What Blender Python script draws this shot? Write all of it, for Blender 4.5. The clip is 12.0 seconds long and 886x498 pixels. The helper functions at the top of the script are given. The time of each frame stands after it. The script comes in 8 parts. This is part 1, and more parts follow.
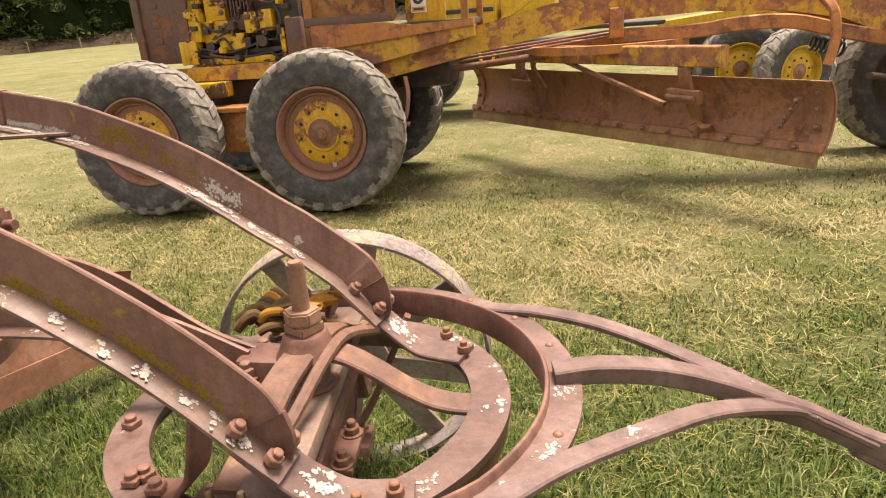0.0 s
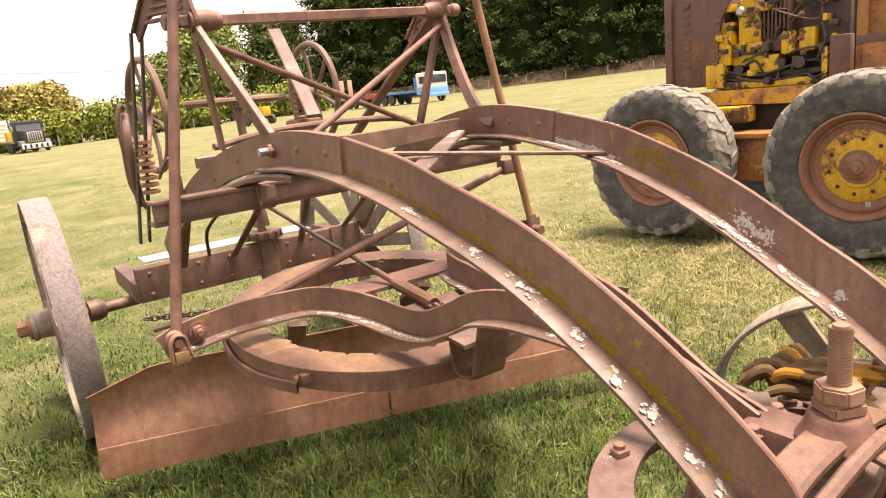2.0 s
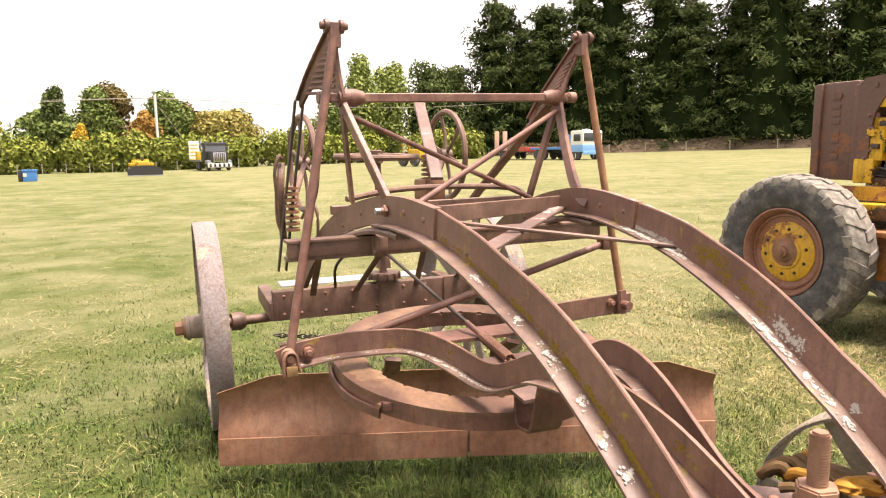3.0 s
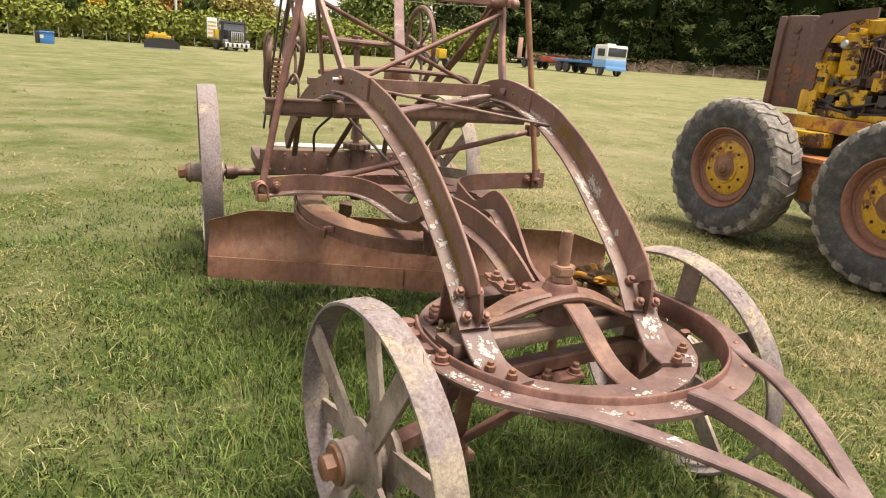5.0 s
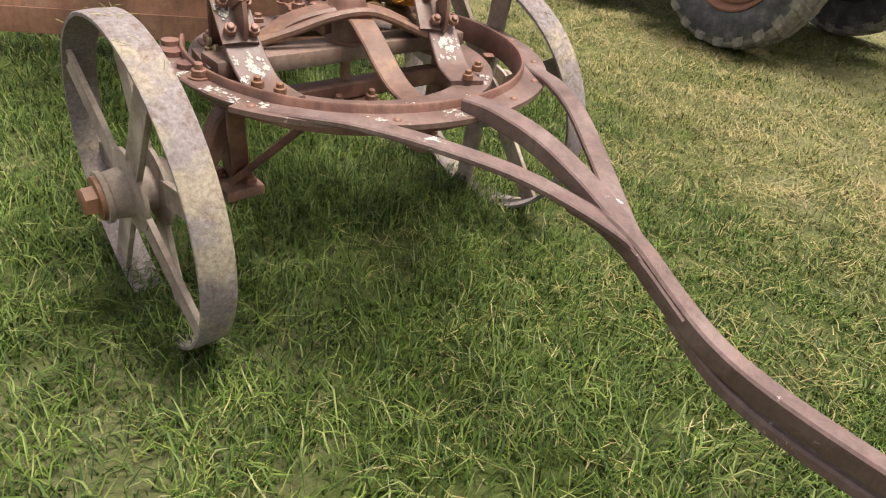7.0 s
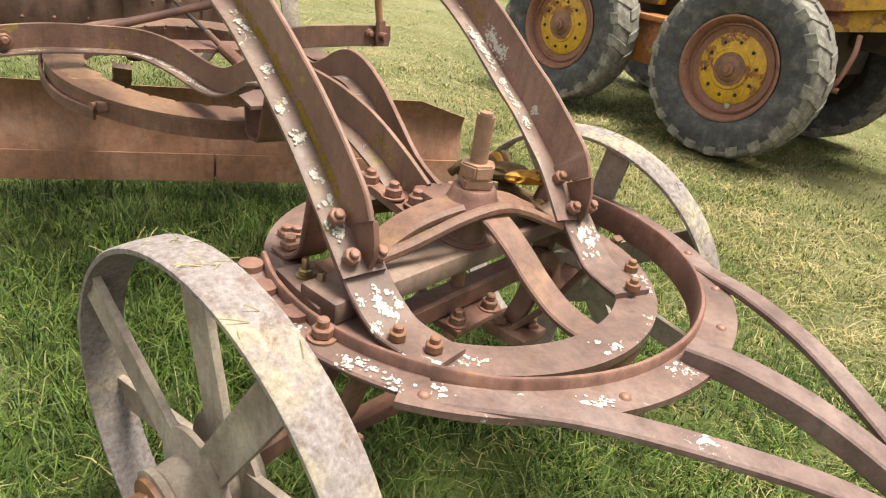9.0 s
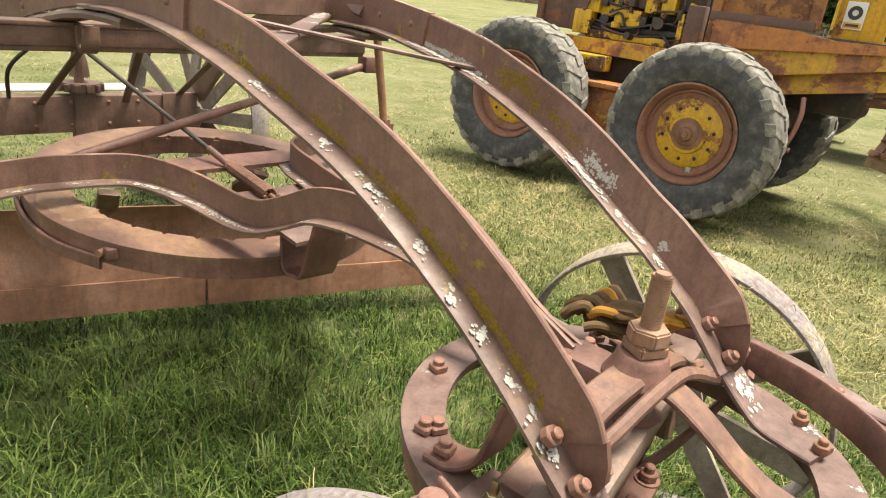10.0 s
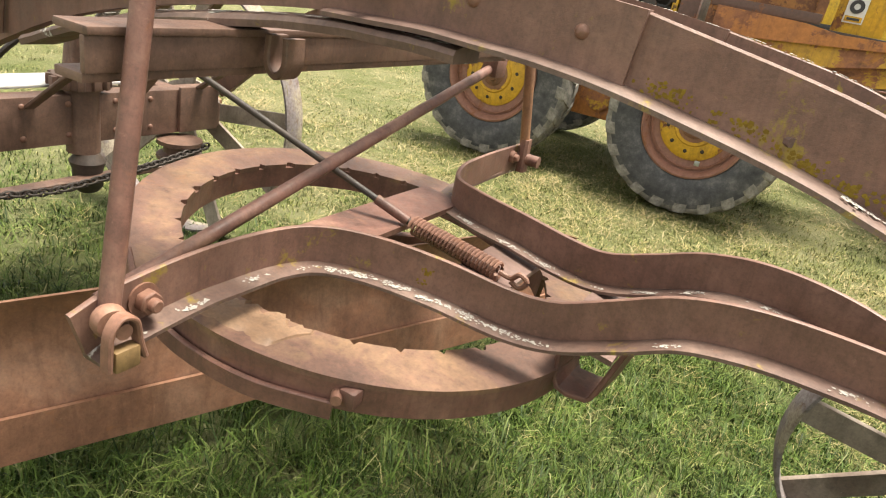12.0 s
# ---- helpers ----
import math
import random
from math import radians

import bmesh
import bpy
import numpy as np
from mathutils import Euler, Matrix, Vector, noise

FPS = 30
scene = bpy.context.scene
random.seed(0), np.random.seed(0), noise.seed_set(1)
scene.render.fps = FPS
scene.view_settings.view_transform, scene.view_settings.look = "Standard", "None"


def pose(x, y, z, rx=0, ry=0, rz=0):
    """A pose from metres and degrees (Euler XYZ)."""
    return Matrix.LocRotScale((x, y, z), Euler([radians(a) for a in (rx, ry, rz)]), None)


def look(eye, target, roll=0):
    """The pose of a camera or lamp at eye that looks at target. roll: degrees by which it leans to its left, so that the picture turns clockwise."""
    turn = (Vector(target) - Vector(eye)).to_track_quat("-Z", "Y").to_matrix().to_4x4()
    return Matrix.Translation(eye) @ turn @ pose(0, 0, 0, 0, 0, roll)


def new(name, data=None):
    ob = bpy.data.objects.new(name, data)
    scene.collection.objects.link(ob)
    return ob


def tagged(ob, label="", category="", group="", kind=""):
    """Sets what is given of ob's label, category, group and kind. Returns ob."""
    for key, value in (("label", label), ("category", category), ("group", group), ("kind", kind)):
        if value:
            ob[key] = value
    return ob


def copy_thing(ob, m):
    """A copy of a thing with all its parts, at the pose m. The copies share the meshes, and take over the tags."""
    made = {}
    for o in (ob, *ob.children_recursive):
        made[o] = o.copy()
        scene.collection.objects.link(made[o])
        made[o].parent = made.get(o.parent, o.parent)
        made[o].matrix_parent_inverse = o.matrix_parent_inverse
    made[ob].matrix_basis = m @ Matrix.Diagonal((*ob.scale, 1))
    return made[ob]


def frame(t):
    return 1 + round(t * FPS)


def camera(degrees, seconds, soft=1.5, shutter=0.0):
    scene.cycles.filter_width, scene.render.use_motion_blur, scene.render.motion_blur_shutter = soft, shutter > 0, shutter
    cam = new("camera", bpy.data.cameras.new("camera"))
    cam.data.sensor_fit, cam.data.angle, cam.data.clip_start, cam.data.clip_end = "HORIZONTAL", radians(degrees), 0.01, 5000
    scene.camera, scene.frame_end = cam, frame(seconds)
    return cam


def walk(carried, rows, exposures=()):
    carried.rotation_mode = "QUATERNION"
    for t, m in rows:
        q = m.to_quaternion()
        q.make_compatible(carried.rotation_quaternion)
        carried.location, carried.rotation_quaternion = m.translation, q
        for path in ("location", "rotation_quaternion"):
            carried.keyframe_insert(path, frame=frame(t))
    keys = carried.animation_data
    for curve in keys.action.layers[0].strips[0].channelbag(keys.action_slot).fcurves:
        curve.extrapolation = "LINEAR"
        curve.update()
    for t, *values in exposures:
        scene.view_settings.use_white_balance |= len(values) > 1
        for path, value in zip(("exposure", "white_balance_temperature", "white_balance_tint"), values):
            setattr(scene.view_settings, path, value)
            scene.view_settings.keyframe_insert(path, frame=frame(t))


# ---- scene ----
cam = camera(66.5, 12.0, soft=1.15)
PATH = [
    (0, (0.624, -1.254, 1.472), (0.189, 0.588, 0.824), -4.4),
    (0.5, (0.595, -1.269, 1.447), (-0.071, 0.477, 0.735), -5.7),
    (1, (0.474, -1.259, 1.472), (-0.34, 0.425, 0.764), -5.9),
    (1.5, (0.391, -1.261, 1.457), (-0.758, 0.27, 0.875), -8.0),
    (2, (0.484, -1.187, 1.467), (-1.087, -0.037, 1.009), -6.0),
    (2.5, (0.611, -1.155, 1.523), (-1.179, -0.337, 1.173), -5.2),
    (2.7, (0.698, -1.191, 1.539), (-1.078, -0.323, 1.236), -2.0),
    (4.3, (1.422, -1.125, 1.578), (-0.443, -0.509, 1.203), 3.2),
    (4.5, (1.528, -1.159, 1.575), (-0.328, -0.527, 1.181), 3.4),
    (5, (1.714, -1.185, 1.513), (-0.039, -0.403, 0.949), 4.8),
    (5.5, (1.77, -1.083, 1.46), (0.098, -0.282, 0.71), 4.8),
    (6, (1.81, -0.971, 1.399), (0.214, -0.127, 0.538), 6.5),
    (6.5, (1.838, -0.9, 1.333), (0.338, -0.028, 0.339), 7.3),
    (6.7, (1.854, -0.872, 1.306), (0.431, 0.039, 0.236), 7.4),
    (8.3, (1.431, -1.008, 1.372), (0.173, 0.26, 0.472), 8.9),
    (8.5, (1.327, -1.027, 1.37), (0.077, 0.286, 0.524), 10.5),
    (9, (0.999, -0.991, 1.355), (-0.32, 0.232, 0.481), 8.8),
    (9.5, (0.729, -1.03, 1.373), (-0.577, 0.261, 0.579), 9.6),
    (10, (0.419, -1.149, 1.432), (-0.767, 0.296, 0.722), 7.4),
    (10.5, (0.08, -1.149, 1.389), (-1.142, 0.311, 0.778), 9.4),
    (11, (-0.26, -1.142, 1.411), (-1.544, 0.243, 0.753), 10.1),
    (11.5, (-0.568, -1.234, 1.424), (-1.58, 0.363, 0.772), 8.5),
    (12, (-0.826, -1.277, 1.384), (-1.627, 0.388, 0.619), 11.2),
]
walk(cam, [(t, look(eye, target, roll)) for t, eye, target, roll in PATH],
     [(t, stops, kelvin, tint) for t, stops, kelvin, tint in ((0.0, 1.22, 7550, 20), (1.0, 1.18, 7750, 22), (1.5, 1.32, 7650, 22), (2.5, 1.62, 7250, 20), (4.5, 1.02, 6850, 18), (5.0, 1.04, 6900, 16), (5.5, 1.10, 6900, 14), (6.7, 0.86, 6550, 13), (8.5, 1.29, 6700, 6), (9.5, 1.22, 6700, 5), (10.5, 1.52, 6700, 6), (11.5, 1.60, 6600, 6), (12.0, 1.44, 6700, 6))])

# ---------------------------------------------------------------- light
SUN_EL, SUN_AZ = 75.0, 38.0
world = bpy.data.worlds.new("world")
scene.world = world
world.use_nodes = True
wn, wl = world.node_tree.nodes, world.node_tree.links
wn.clear()
sky = wn.new("ShaderNodeTexSky")
sky.sky_type = "NISHITA"
sky.sun_disc = False
sky.sun_elevation, sky.sun_rotation = radians(SUN_EL), radians(SUN_AZ)
sky.dust_density, sky.air_density = 4.0, 1.0
cloud = wn.new("ShaderNodeMix")
cloud.data_type = "RGBA"
cloud.inputs[0].default_value = 0.80
cloud.inputs[7].default_value = (6.8, 6.6, 6.3, 1)
bg = wn.new("ShaderNodeBackground")
bg.inputs["Strength"].default_value = 0.093
wout = wn.new("ShaderNodeOutputWorld")
wl.new(sky.outputs[0], cloud.inputs[6])
wl.new(cloud.outputs[2], bg.inputs["Color"])
wl.new(bg.outputs[0], wout.inputs[0])

sun_data = bpy.data.lights.new("sun", "SUN")
sun_data.energy, sun_data.angle, sun_data.color = 4.45, radians(22), (1.0, 0.93, 0.83)
sun = new("sun", sun_data)
_az, _el = radians(SUN_AZ), radians(SUN_EL)
SUN_FROM = Vector((math.sin(_az) * math.cos(_el), math.cos(_az) * math.cos(_el), math.sin(_el)))
sun.matrix_world = look(SUN_FROM * 40, (0, 0, 0))


# ---------------------------------------------------------------- materials
def mat_base(name):
    m = bpy.data.materials.new(name)
    m.use_nodes = True
    n = m.node_tree.nodes
    return m, n, m.node_tree.links, n["Principled BSDF"]


def noise_tex(n, l, co, scale, detail=6.0, rough=0.6, distortion=0.0):
    t = n.new("ShaderNodeTexNoise")
    t.inputs["Scale"].default_value = scale
    t.inputs["Detail"].default_value = detail
    t.inputs["Roughness"].default_value = rough
    t.inputs["Distortion"].default_value = distortion
    l.new(co, t.inputs["Vector"])
    return t.outputs["Fac"]


def ramp(n, l, fac, stops):
    r = n.new("ShaderNodeValToRGB")
    e = r.color_ramp.elements
    while len(e) < len(stops):
        e.new(0.5)
    for s, (p, c) in zip(e, stops):
        s.position = p
        s.color = (*c, 1) if len(c) == 3 else c
    l.new(fac, r.inputs[0])
    return r.outputs[0]


def mix(n, l, fac, a, b, mode="MIX"):
    x = n.new("ShaderNodeMix")
    x.data_type, x.blend_type = "RGBA", mode
    for sock, v in ((x.inputs[0], fac), (x.inputs[6], a), (x.inputs[7], b)):
        if isinstance(v, (int, float)):
            sock.default_value = v
        elif isinstance(v, tuple):
            sock.default_value = (*v, 1)
        else:
            l.new(v, sock)
    return x.outputs[2]


def bump(n, l, height, strength, dist, bsdf):
    b = n.new("ShaderNodeBump")
    b.inputs["Strength"].default_value = strength
    b.inputs["Distance"].default_value = dist
    l.new(height, b.inputs["Height"])
    l.new(b.outputs[0], bsdf.inputs["Normal"])


def coords(n, kind="Object"):
    return n.new("ShaderNodeTexCoord").outputs[kind]


def maths(n, l, op, a, b):
    x = n.new("ShaderNodeMath")
    x.operation = op
    for sock, v in zip(x.inputs, (a, b)):
        if isinstance(v, (int, float)):
            sock.default_value = v
        else:
            l.new(v, sock)
    return x.outputs[0]


def rusty(name, base, dark, bright, lichen=0.0, moss=0.0, rough=0.54, rust=0.5):
    """Weathered iron: oxide colour in blotches, scale pits, rain streaks and scuffs, with optional crusts of pale lichen and yellow moss."""
    m, n, l, b = mat_base(name)
    co = coords(n)
    big = noise_tex(n, l, co, 5.0, 5, 0.6, 0.4)
    mott = noise_tex(n, l, co, 28.0, 9, 0.74, 0.3)
    fine = noise_tex(n, l, co, 120.0, 6, 0.75)
    grain = noise_tex(n, l, co, 420.0, 3, 0.6)
    c = ramp(n, l, big, [(0.30, dark), (0.50, base), (0.72, bright)])
    c = mix(n, l, 0.60, c, ramp(n, l, mott, [(0.28, (0.26, 0.25, 0.25)), (0.5, (0.5, 0.5, 0.5)), (0.74, (0.74, 0.71, 0.69))]), "OVERLAY")
    c = mix(n, l, 0.45, c, ramp(n, l, fine, [(0.28, (0.22, 0.21, 0.21)), (0.48, (0.5, 0.5, 0.5)), (0.75, (0.72, 0.70, 0.68))]), "OVERLAY")
    mp = n.new("ShaderNodeMapping")
    mp.inputs["Scale"].default_value = (1.0, 1.0, 0.12)
    l.new(co, mp.inputs[0])
    streak = ramp(n, l, noise_tex(n, l, mp.outputs[0], 38.0, 6, 0.65), [(0.50, (0, 0, 0)), (0.72, (0.42, 0.42, 0.42))])
    c = mix(n, l, streak, c, tuple(v * 0.55 for v in dark))
    pale = ramp(n, l, noise_tex(n, l, co, 44.0, 9, 0.8, 0.2), [(0.60, (0, 0, 0)), (0.72, (0.5, 0.5, 0.5))])
    c = mix(n, l, pale, c, tuple(min(v * 1.55, 1) for v in bright))
    spot = ramp(n, l, noise_tex(n, l, co, 16.0, 8, 0.72, 0.6), [(0.60, (0, 0, 0)), (0.72, (1, 1, 1))])
    c = mix(n, l, maths(n, l, "MULTIPLY", spot, rust), c, (0.25, 0.105, 0.045))
    rr = ramp(n, l, mott, [(0.3, (rough - 0.14,) * 3), (0.7, (min(rough + 0.15, 1.0),) * 3)])
    h = mix(n, l, 0.45, mott, mix(n, l, 0.4, fine, grain))
    if moss:
        f = ramp(n, l, noise_tex(n, l, co, 13.0, 8, 0.75, 0.3), [(0.66 - 0.16 * moss, (0, 0, 0)), (0.74 - 0.16 * moss, (1, 1, 1))])
        c = mix(n, l, f, c, mix(n, l, fine, (0.15, 0.10, 0.02), (0.30, 0.22, 0.03)))
    if lichen:
        v = n.new("ShaderNodeTexVoronoi")
        v.inputs["Scale"].default_value = 46.0
        l.new(co, v.inputs["Vector"])
        a = noise_tex(n, l, co, 7.5, 9, 0.78, 0.5)
        f = ramp(n, l, a, [(0.70 - 0.18 * lichen, (0, 0, 0)), (0.72 - 0.18 * lichen, (1, 1, 1))])
        c = mix(n, l, f, c, ramp(n, l, v.outputs["Distance"], [(0.0, (0.60, 0.58, 0.54)), (0.6, (0.40, 0.39, 0.35))]))
        h = mix(n, l, 0.5, h, f)
    l.new(c, b.inputs["Base Color"])
    l.new(rr, b.inputs["Roughness"])
    b.inputs["Metallic"].default_value = 0.0
    b.inputs["Specular IOR Level"].default_value = 0.45
    bump(n, l, h, 0.55, 0.0026, b)
    return m


BROWN = (0.150, 0.072, 0.055)
BROWN_D = (0.066, 0.035, 0.027)
BROWN_L = (0.245, 0.142, 0.104)
M_IRON = rusty("rusted_iron", BROWN, BROWN_D, BROWN_L, rust=0.5)
M_IRONR = rusty("dark_rusted_iron", (0.128, 0.073, 0.054), (0.070, 0.039, 0.030), (0.195, 0.118, 0.088), rust=0.35)
M_WEB = rusty("rusted_iron_web", (0.152, 0.080, 0.060), (0.108, 0.056, 0.042), (0.20, 0.112, 0.084), moss=0.42, rust=0.15)
M_FLANGE = rusty("lichened_iron", (0.122, 0.075, 0.060), (0.078, 0.044, 0.036), (0.195, 0.135, 0.110), lichen=0.50, moss=0.45, rust=0.2)
M_LICH = rusty("lichened_plate", (0.128, 0.078, 0.066), (0.080, 0.047, 0.040), (0.20, 0.138, 0.120), lichen=0.5, rust=0.2)
M_ORANGE = rusty("orange_rusted_iron", (0.19, 0.093, 0.05), (0.11, 0.055, 0.035), (0.30, 0.155, 0.075), rust=0.8)
M_BLADE = rusty("bare_rusted_steel", (0.230, 0.112, 0.066), (0.150, 0.070, 0.042), (0.29, 0.165, 0.11), rust=0.75, rough=0.58)
M_SADDLE = rusty("tan_rusted_casting", (0.150, 0.080, 0.058), (0.088, 0.050, 0.038), (0.27, 0.165, 0.09), rust=0.62)
M_TONGUE = rusty("purple_brown_iron", (0.118, 0.074, 0.066), (0.075, 0.046, 0.042), (0.175, 0.122, 0.112), lichen=0.42, rust=0.1)
M_BOLT = rusty("rusted_bolt", (0.20, 0.10, 0.07), (0.12, 0.06, 0.042), (0.30, 0.17, 0.11), rust=0.7)
M_DARK = rusty("greasy_iron", (0.045, 0.034, 0.028), (0.02, 0.017, 0.015), (0.09, 0.065, 0.05), rust=0.25, rough=0.6)
M_BOLSTER = rusty("tan_weathered_iron", (0.150, 0.098, 0.076), (0.085, 0.053, 0.042), (0.235, 0.172, 0.140), rust=0.25)
M_THREAD = rusty("rusted_thread", (0.235, 0.132, 0.085), (0.14, 0.075, 0.05), (0.33, 0.205, 0.14), rust=0.4)


def metal(name, color, rough, metallic=1.0):
    m, n, l, b = mat_base(name)
    co = coords(n)
    f = noise_tex(n, l, co, 40.0, 5)
    l.new(mix(n, l, f, tuple(v * 0.7 for v in color), color), b.inputs["Base Color"])
    b.inputs["Metallic"].default_value = metallic
    b.inputs["Roughness"].default_value = rough
    return m


def crusty(name, a, b_):
    m, n, l, b = mat_base(name)
    f = noise_tex(n, l, coords(n), 220.0, 4, 0.7)
    g = n.new("ShaderNodeNewGeometry")
    l.new(mix(n, l, 0.5, mix(n, l, f, a, b_), mix(n, l, g.outputs["Random Per Island"], a, b_)), b.inputs["Base Color"])
    b.inputs["Roughness"].default_value = 0.95
    b.inputs["Specular IOR Level"].default_value = 0.1
    bump(n, l, f, 0.7, 0.002, b)
    return m


M_CRUST = crusty("white_lichen", (0.27, 0.25, 0.225), (0.50, 0.475, 0.435))
M_MOSS = crusty("yellow_moss", (0.12, 0.075, 0.018), (0.24, 0.165, 0.025))
M_ZINC = metal("zinc_bolt", (0.42, 0.36, 0.22), 0.38)
M_GALV = metal("galvanised_steel", (0.45, 0.46, 0.48), 0.42)


def muddy(name):
    """Iron wheel caked with dry grey mud and cut grass, brown iron where it is rubbed."""
    m, n, l, b = mat_base(name)
    co = coords(n)
    a = noise_tex(n, l, co, 3.2, 7, 0.58, 0.3)
    f = noise_tex(n, l, co, 85.0, 7, 0.7)
    mud = ramp(n, l, f, [(0.3, (0.165, 0.135, 0.10)), (0.5, (0.275, 0.235, 0.182)), (0.75, (0.39, 0.345, 0.28))])
    grey = ramp(n, l, f, [(0.3, (0.125, 0.102, 0.096)), (0.55, (0.215, 0.187, 0.185)), (0.8, (0.34, 0.305, 0.30))])
    c = mix(n, l, ramp(n, l, a, [(0.51, (0, 0, 0)), (0.57, (1, 1, 1))]), grey, mud)
    iron = ramp(n, l, noise_tex(n, l, co, 22.0, 8, 0.75, 0.5), [(0.54, (0, 0, 0)), (0.66, (0.8, 0.8, 0.8))])
    c = mix(n, l, iron, c, (0.13, 0.08, 0.062))
    l.new(c, b.inputs["Base Color"])
    b.inputs["Roughness"].default_value = 0.92
    b.inputs["Specular IOR Level"].default_value = 0.2
    bump(n, l, mix(n, l, 0.4, f, a), 0.8, 0.004, b)
    return m


M_MUD = muddy("mud_caked_iron")
M_MUDD = rusty("muddy_spoke_iron", (0.245, 0.200, 0.165), (0.15, 0.112, 0.09), (0.37, 0.32, 0.265), rust=0.12, rough=0.9)


def painted(name, paint, worn, amount, rust_col=(0.20, 0.085, 0.04), rough=0.55):
    """Old machine paint flaked and rusted through in sharp-edged patches, with rain streaks and oily dirt."""
    m, n, l, b = mat_base(name)
    co = coords(n)
    a = noise_tex(n, l, co, 3.4, 14, 0.74, 0.15)
    f = noise_tex(n, l, co, 34.0, 8, 0.74)
    p = mix(n, l, ramp(n, l, f, [(0.3, (0, 0, 0)), (0.65, (1, 1, 1))]), tuple(v * 0.62 for v in paint), paint)
    w = ramp(n, l, noise_tex(n, l, co, 9.0, 10, 0.72, 0.3), [(0.36, worn), (0.50, rust_col), (0.68, tuple(v * 0.5 for v in rust_col))])
    fac = ramp(n, l, a, [(0.64 - 0.26 * amount, (0, 0, 0)), (0.665 - 0.26 * amount, (1, 1, 1))])
    c = mix(n, l, fac, p, w)
    mp = n.new("ShaderNodeMapping")
    mp.inputs["Scale"].default_value = (1.0, 1.0, 0.10)
    l.new(co, mp.inputs[0])
    streak = ramp(n, l, noise_tex(n, l, mp.outputs[0], 16.0, 8, 0.7), [(0.50, (0, 0, 0)), (0.70, (0.55, 0.55, 0.55))])
    c = mix(n, l, streak, c, tuple(v * 0.55 for v in rust_col))
    grime = ramp(n, l, noise_tex(n, l, co, 6.5, 9, 0.74), [(0.57, (0, 0, 0)), (0.70, (0.7, 0.7, 0.7))])
    c = mix(n, l, grime, c, (0.040, 0.027, 0.018))
    l.new(c, b.inputs["Base Color"])
    l.new(ramp(n, l, fac, [(0.0, (rough,) * 3), (1.0, (0.85,) * 3)]), b.inputs["Roughness"])
    bump(n, l, mix(n, l, 0.5, f, fac), 0.5, 0.002, b)
    return m


M_YEL = painted("worn_yellow_paint", (0.62, 0.36, 0.018), (0.40, 0.19, 0.03), 0.28)
M_DISC = painted("stained_yellow_wheel_paint", (0.58, 0.33, 0.02), (0.38, 0.17, 0.03), 0.42)
M_YELR = painted("rusted_yellow_paint", (0.56, 0.31, 0.025), (0.42, 0.18, 0.04), 0.58, rust_col=(0.27, 0.115, 0.06))
M_ORUST = painted("rust_streaked_orange_paint", (0.46, 0.175, 0.045), (0.36, 0.15, 0.055), 0.5, rust_col=(0.26, 0.11, 0.055))
M_CAB = painted("brown_orange_cab_paint", (0.34, 0.145, 0.040), (0.26, 0.115, 0.045), 0.5, rust_col=(0.17, 0.075, 0.04))
M_RIM = painted("rust_red_rim_paint", (0.25, 0.115, 0.078), (0.22, 0.10, 0.07), 0.3)
M_MAROON = painted("faded_maroon_paint", (0.115, 0.060, 0.045), (0.15, 0.065, 0.04), 0.3)
M_MOLD = painted("rusted_mouldboard_steel", (0.27, 0.122, 0.062), (0.36, 0.175, 0.075), 0.45, rough=0.6)
M_HUB = rusty("rust_stained_hub", (0.20, 0.096, 0.055), (0.10, 0.050, 0.032), (0.28, 0.15, 0.075), rust=0.7)
M_EDGE2 = rusty("yellowed_forging", (0.20, 0.125, 0.055), (0.13, 0.072, 0.035), (0.28, 0.19, 0.085), rust=0.6)
M_SCALE = rusty("rust_scale", (0.225, 0.132, 0.078), (0.16, 0.086, 0.052), (0.30, 0.200, 0.130), rust=0.7)
M_EDGE = rusty("worn_edge_steel", (0.235, 0.145, 0.06), (0.15, 0.085, 0.04), (0.32, 0.22, 0.10), rust=0.2)
M_YELO = painted("oil_stained_yellow_paint", (0.66, 0.39, 0.015), (0.14, 0.075, 0.025), 0.40, rust_col=(0.07, 0.035, 0.018))
M_YELF = painted("fresh_yellow_paint", (0.60, 0.38, 0.02), (0.4, 0.22, 0.03), 0.05)
M_OIL_SHADE = rusty("oily_shaded_iron", (0.038, 0.027, 0.02), (0.015, 0.012, 0.01), (0.08, 0.05, 0.03), rust=0.4, rough=0.5)


def rubber(name):
    m, n, l, b = mat_base(name)
    co = coords(n)
    f = noise_tex(n, l, co, 9.0, 8, 0.7)
    g = noise_tex(n, l, co, 90.0, 5, 0.7)
    c = ramp(n, l, f, [(0.3, (0.032, 0.032, 0.034)), (0.52, (0.068, 0.067, 0.068)), (0.74, (0.165, 0.158, 0.146))])
    l.new(mix(n, l, 0.4, c, ramp(n, l, g, [(0.3, (0.3,) * 3), (0.7, (0.65,) * 3)]), "OVERLAY"), b.inputs["Base Color"])
    b.inputs["Roughness"].default_value = 0.82
    b.inputs["Specular IOR Level"].default_value = 0.3
    bump(n, l, g, 0.4, 0.002, b)
    return m


def dusty_rubber(name):
    m, n, l, b = mat_base(name)
    co = coords(n)
    f = noise_tex(n, l, co, 14.0, 8, 0.72)
    c = ramp(n, l, f, [(0.30, (0.070, 0.066, 0.060)), (0.50, (0.165, 0.152, 0.132)), (0.72, (0.32, 0.295, 0.25))])
    l.new(c, b.inputs["Base Color"])
    b.inputs["Roughness"].default_value = 0.92
    bump(n, l, f, 0.5, 0.004, b)
    return m


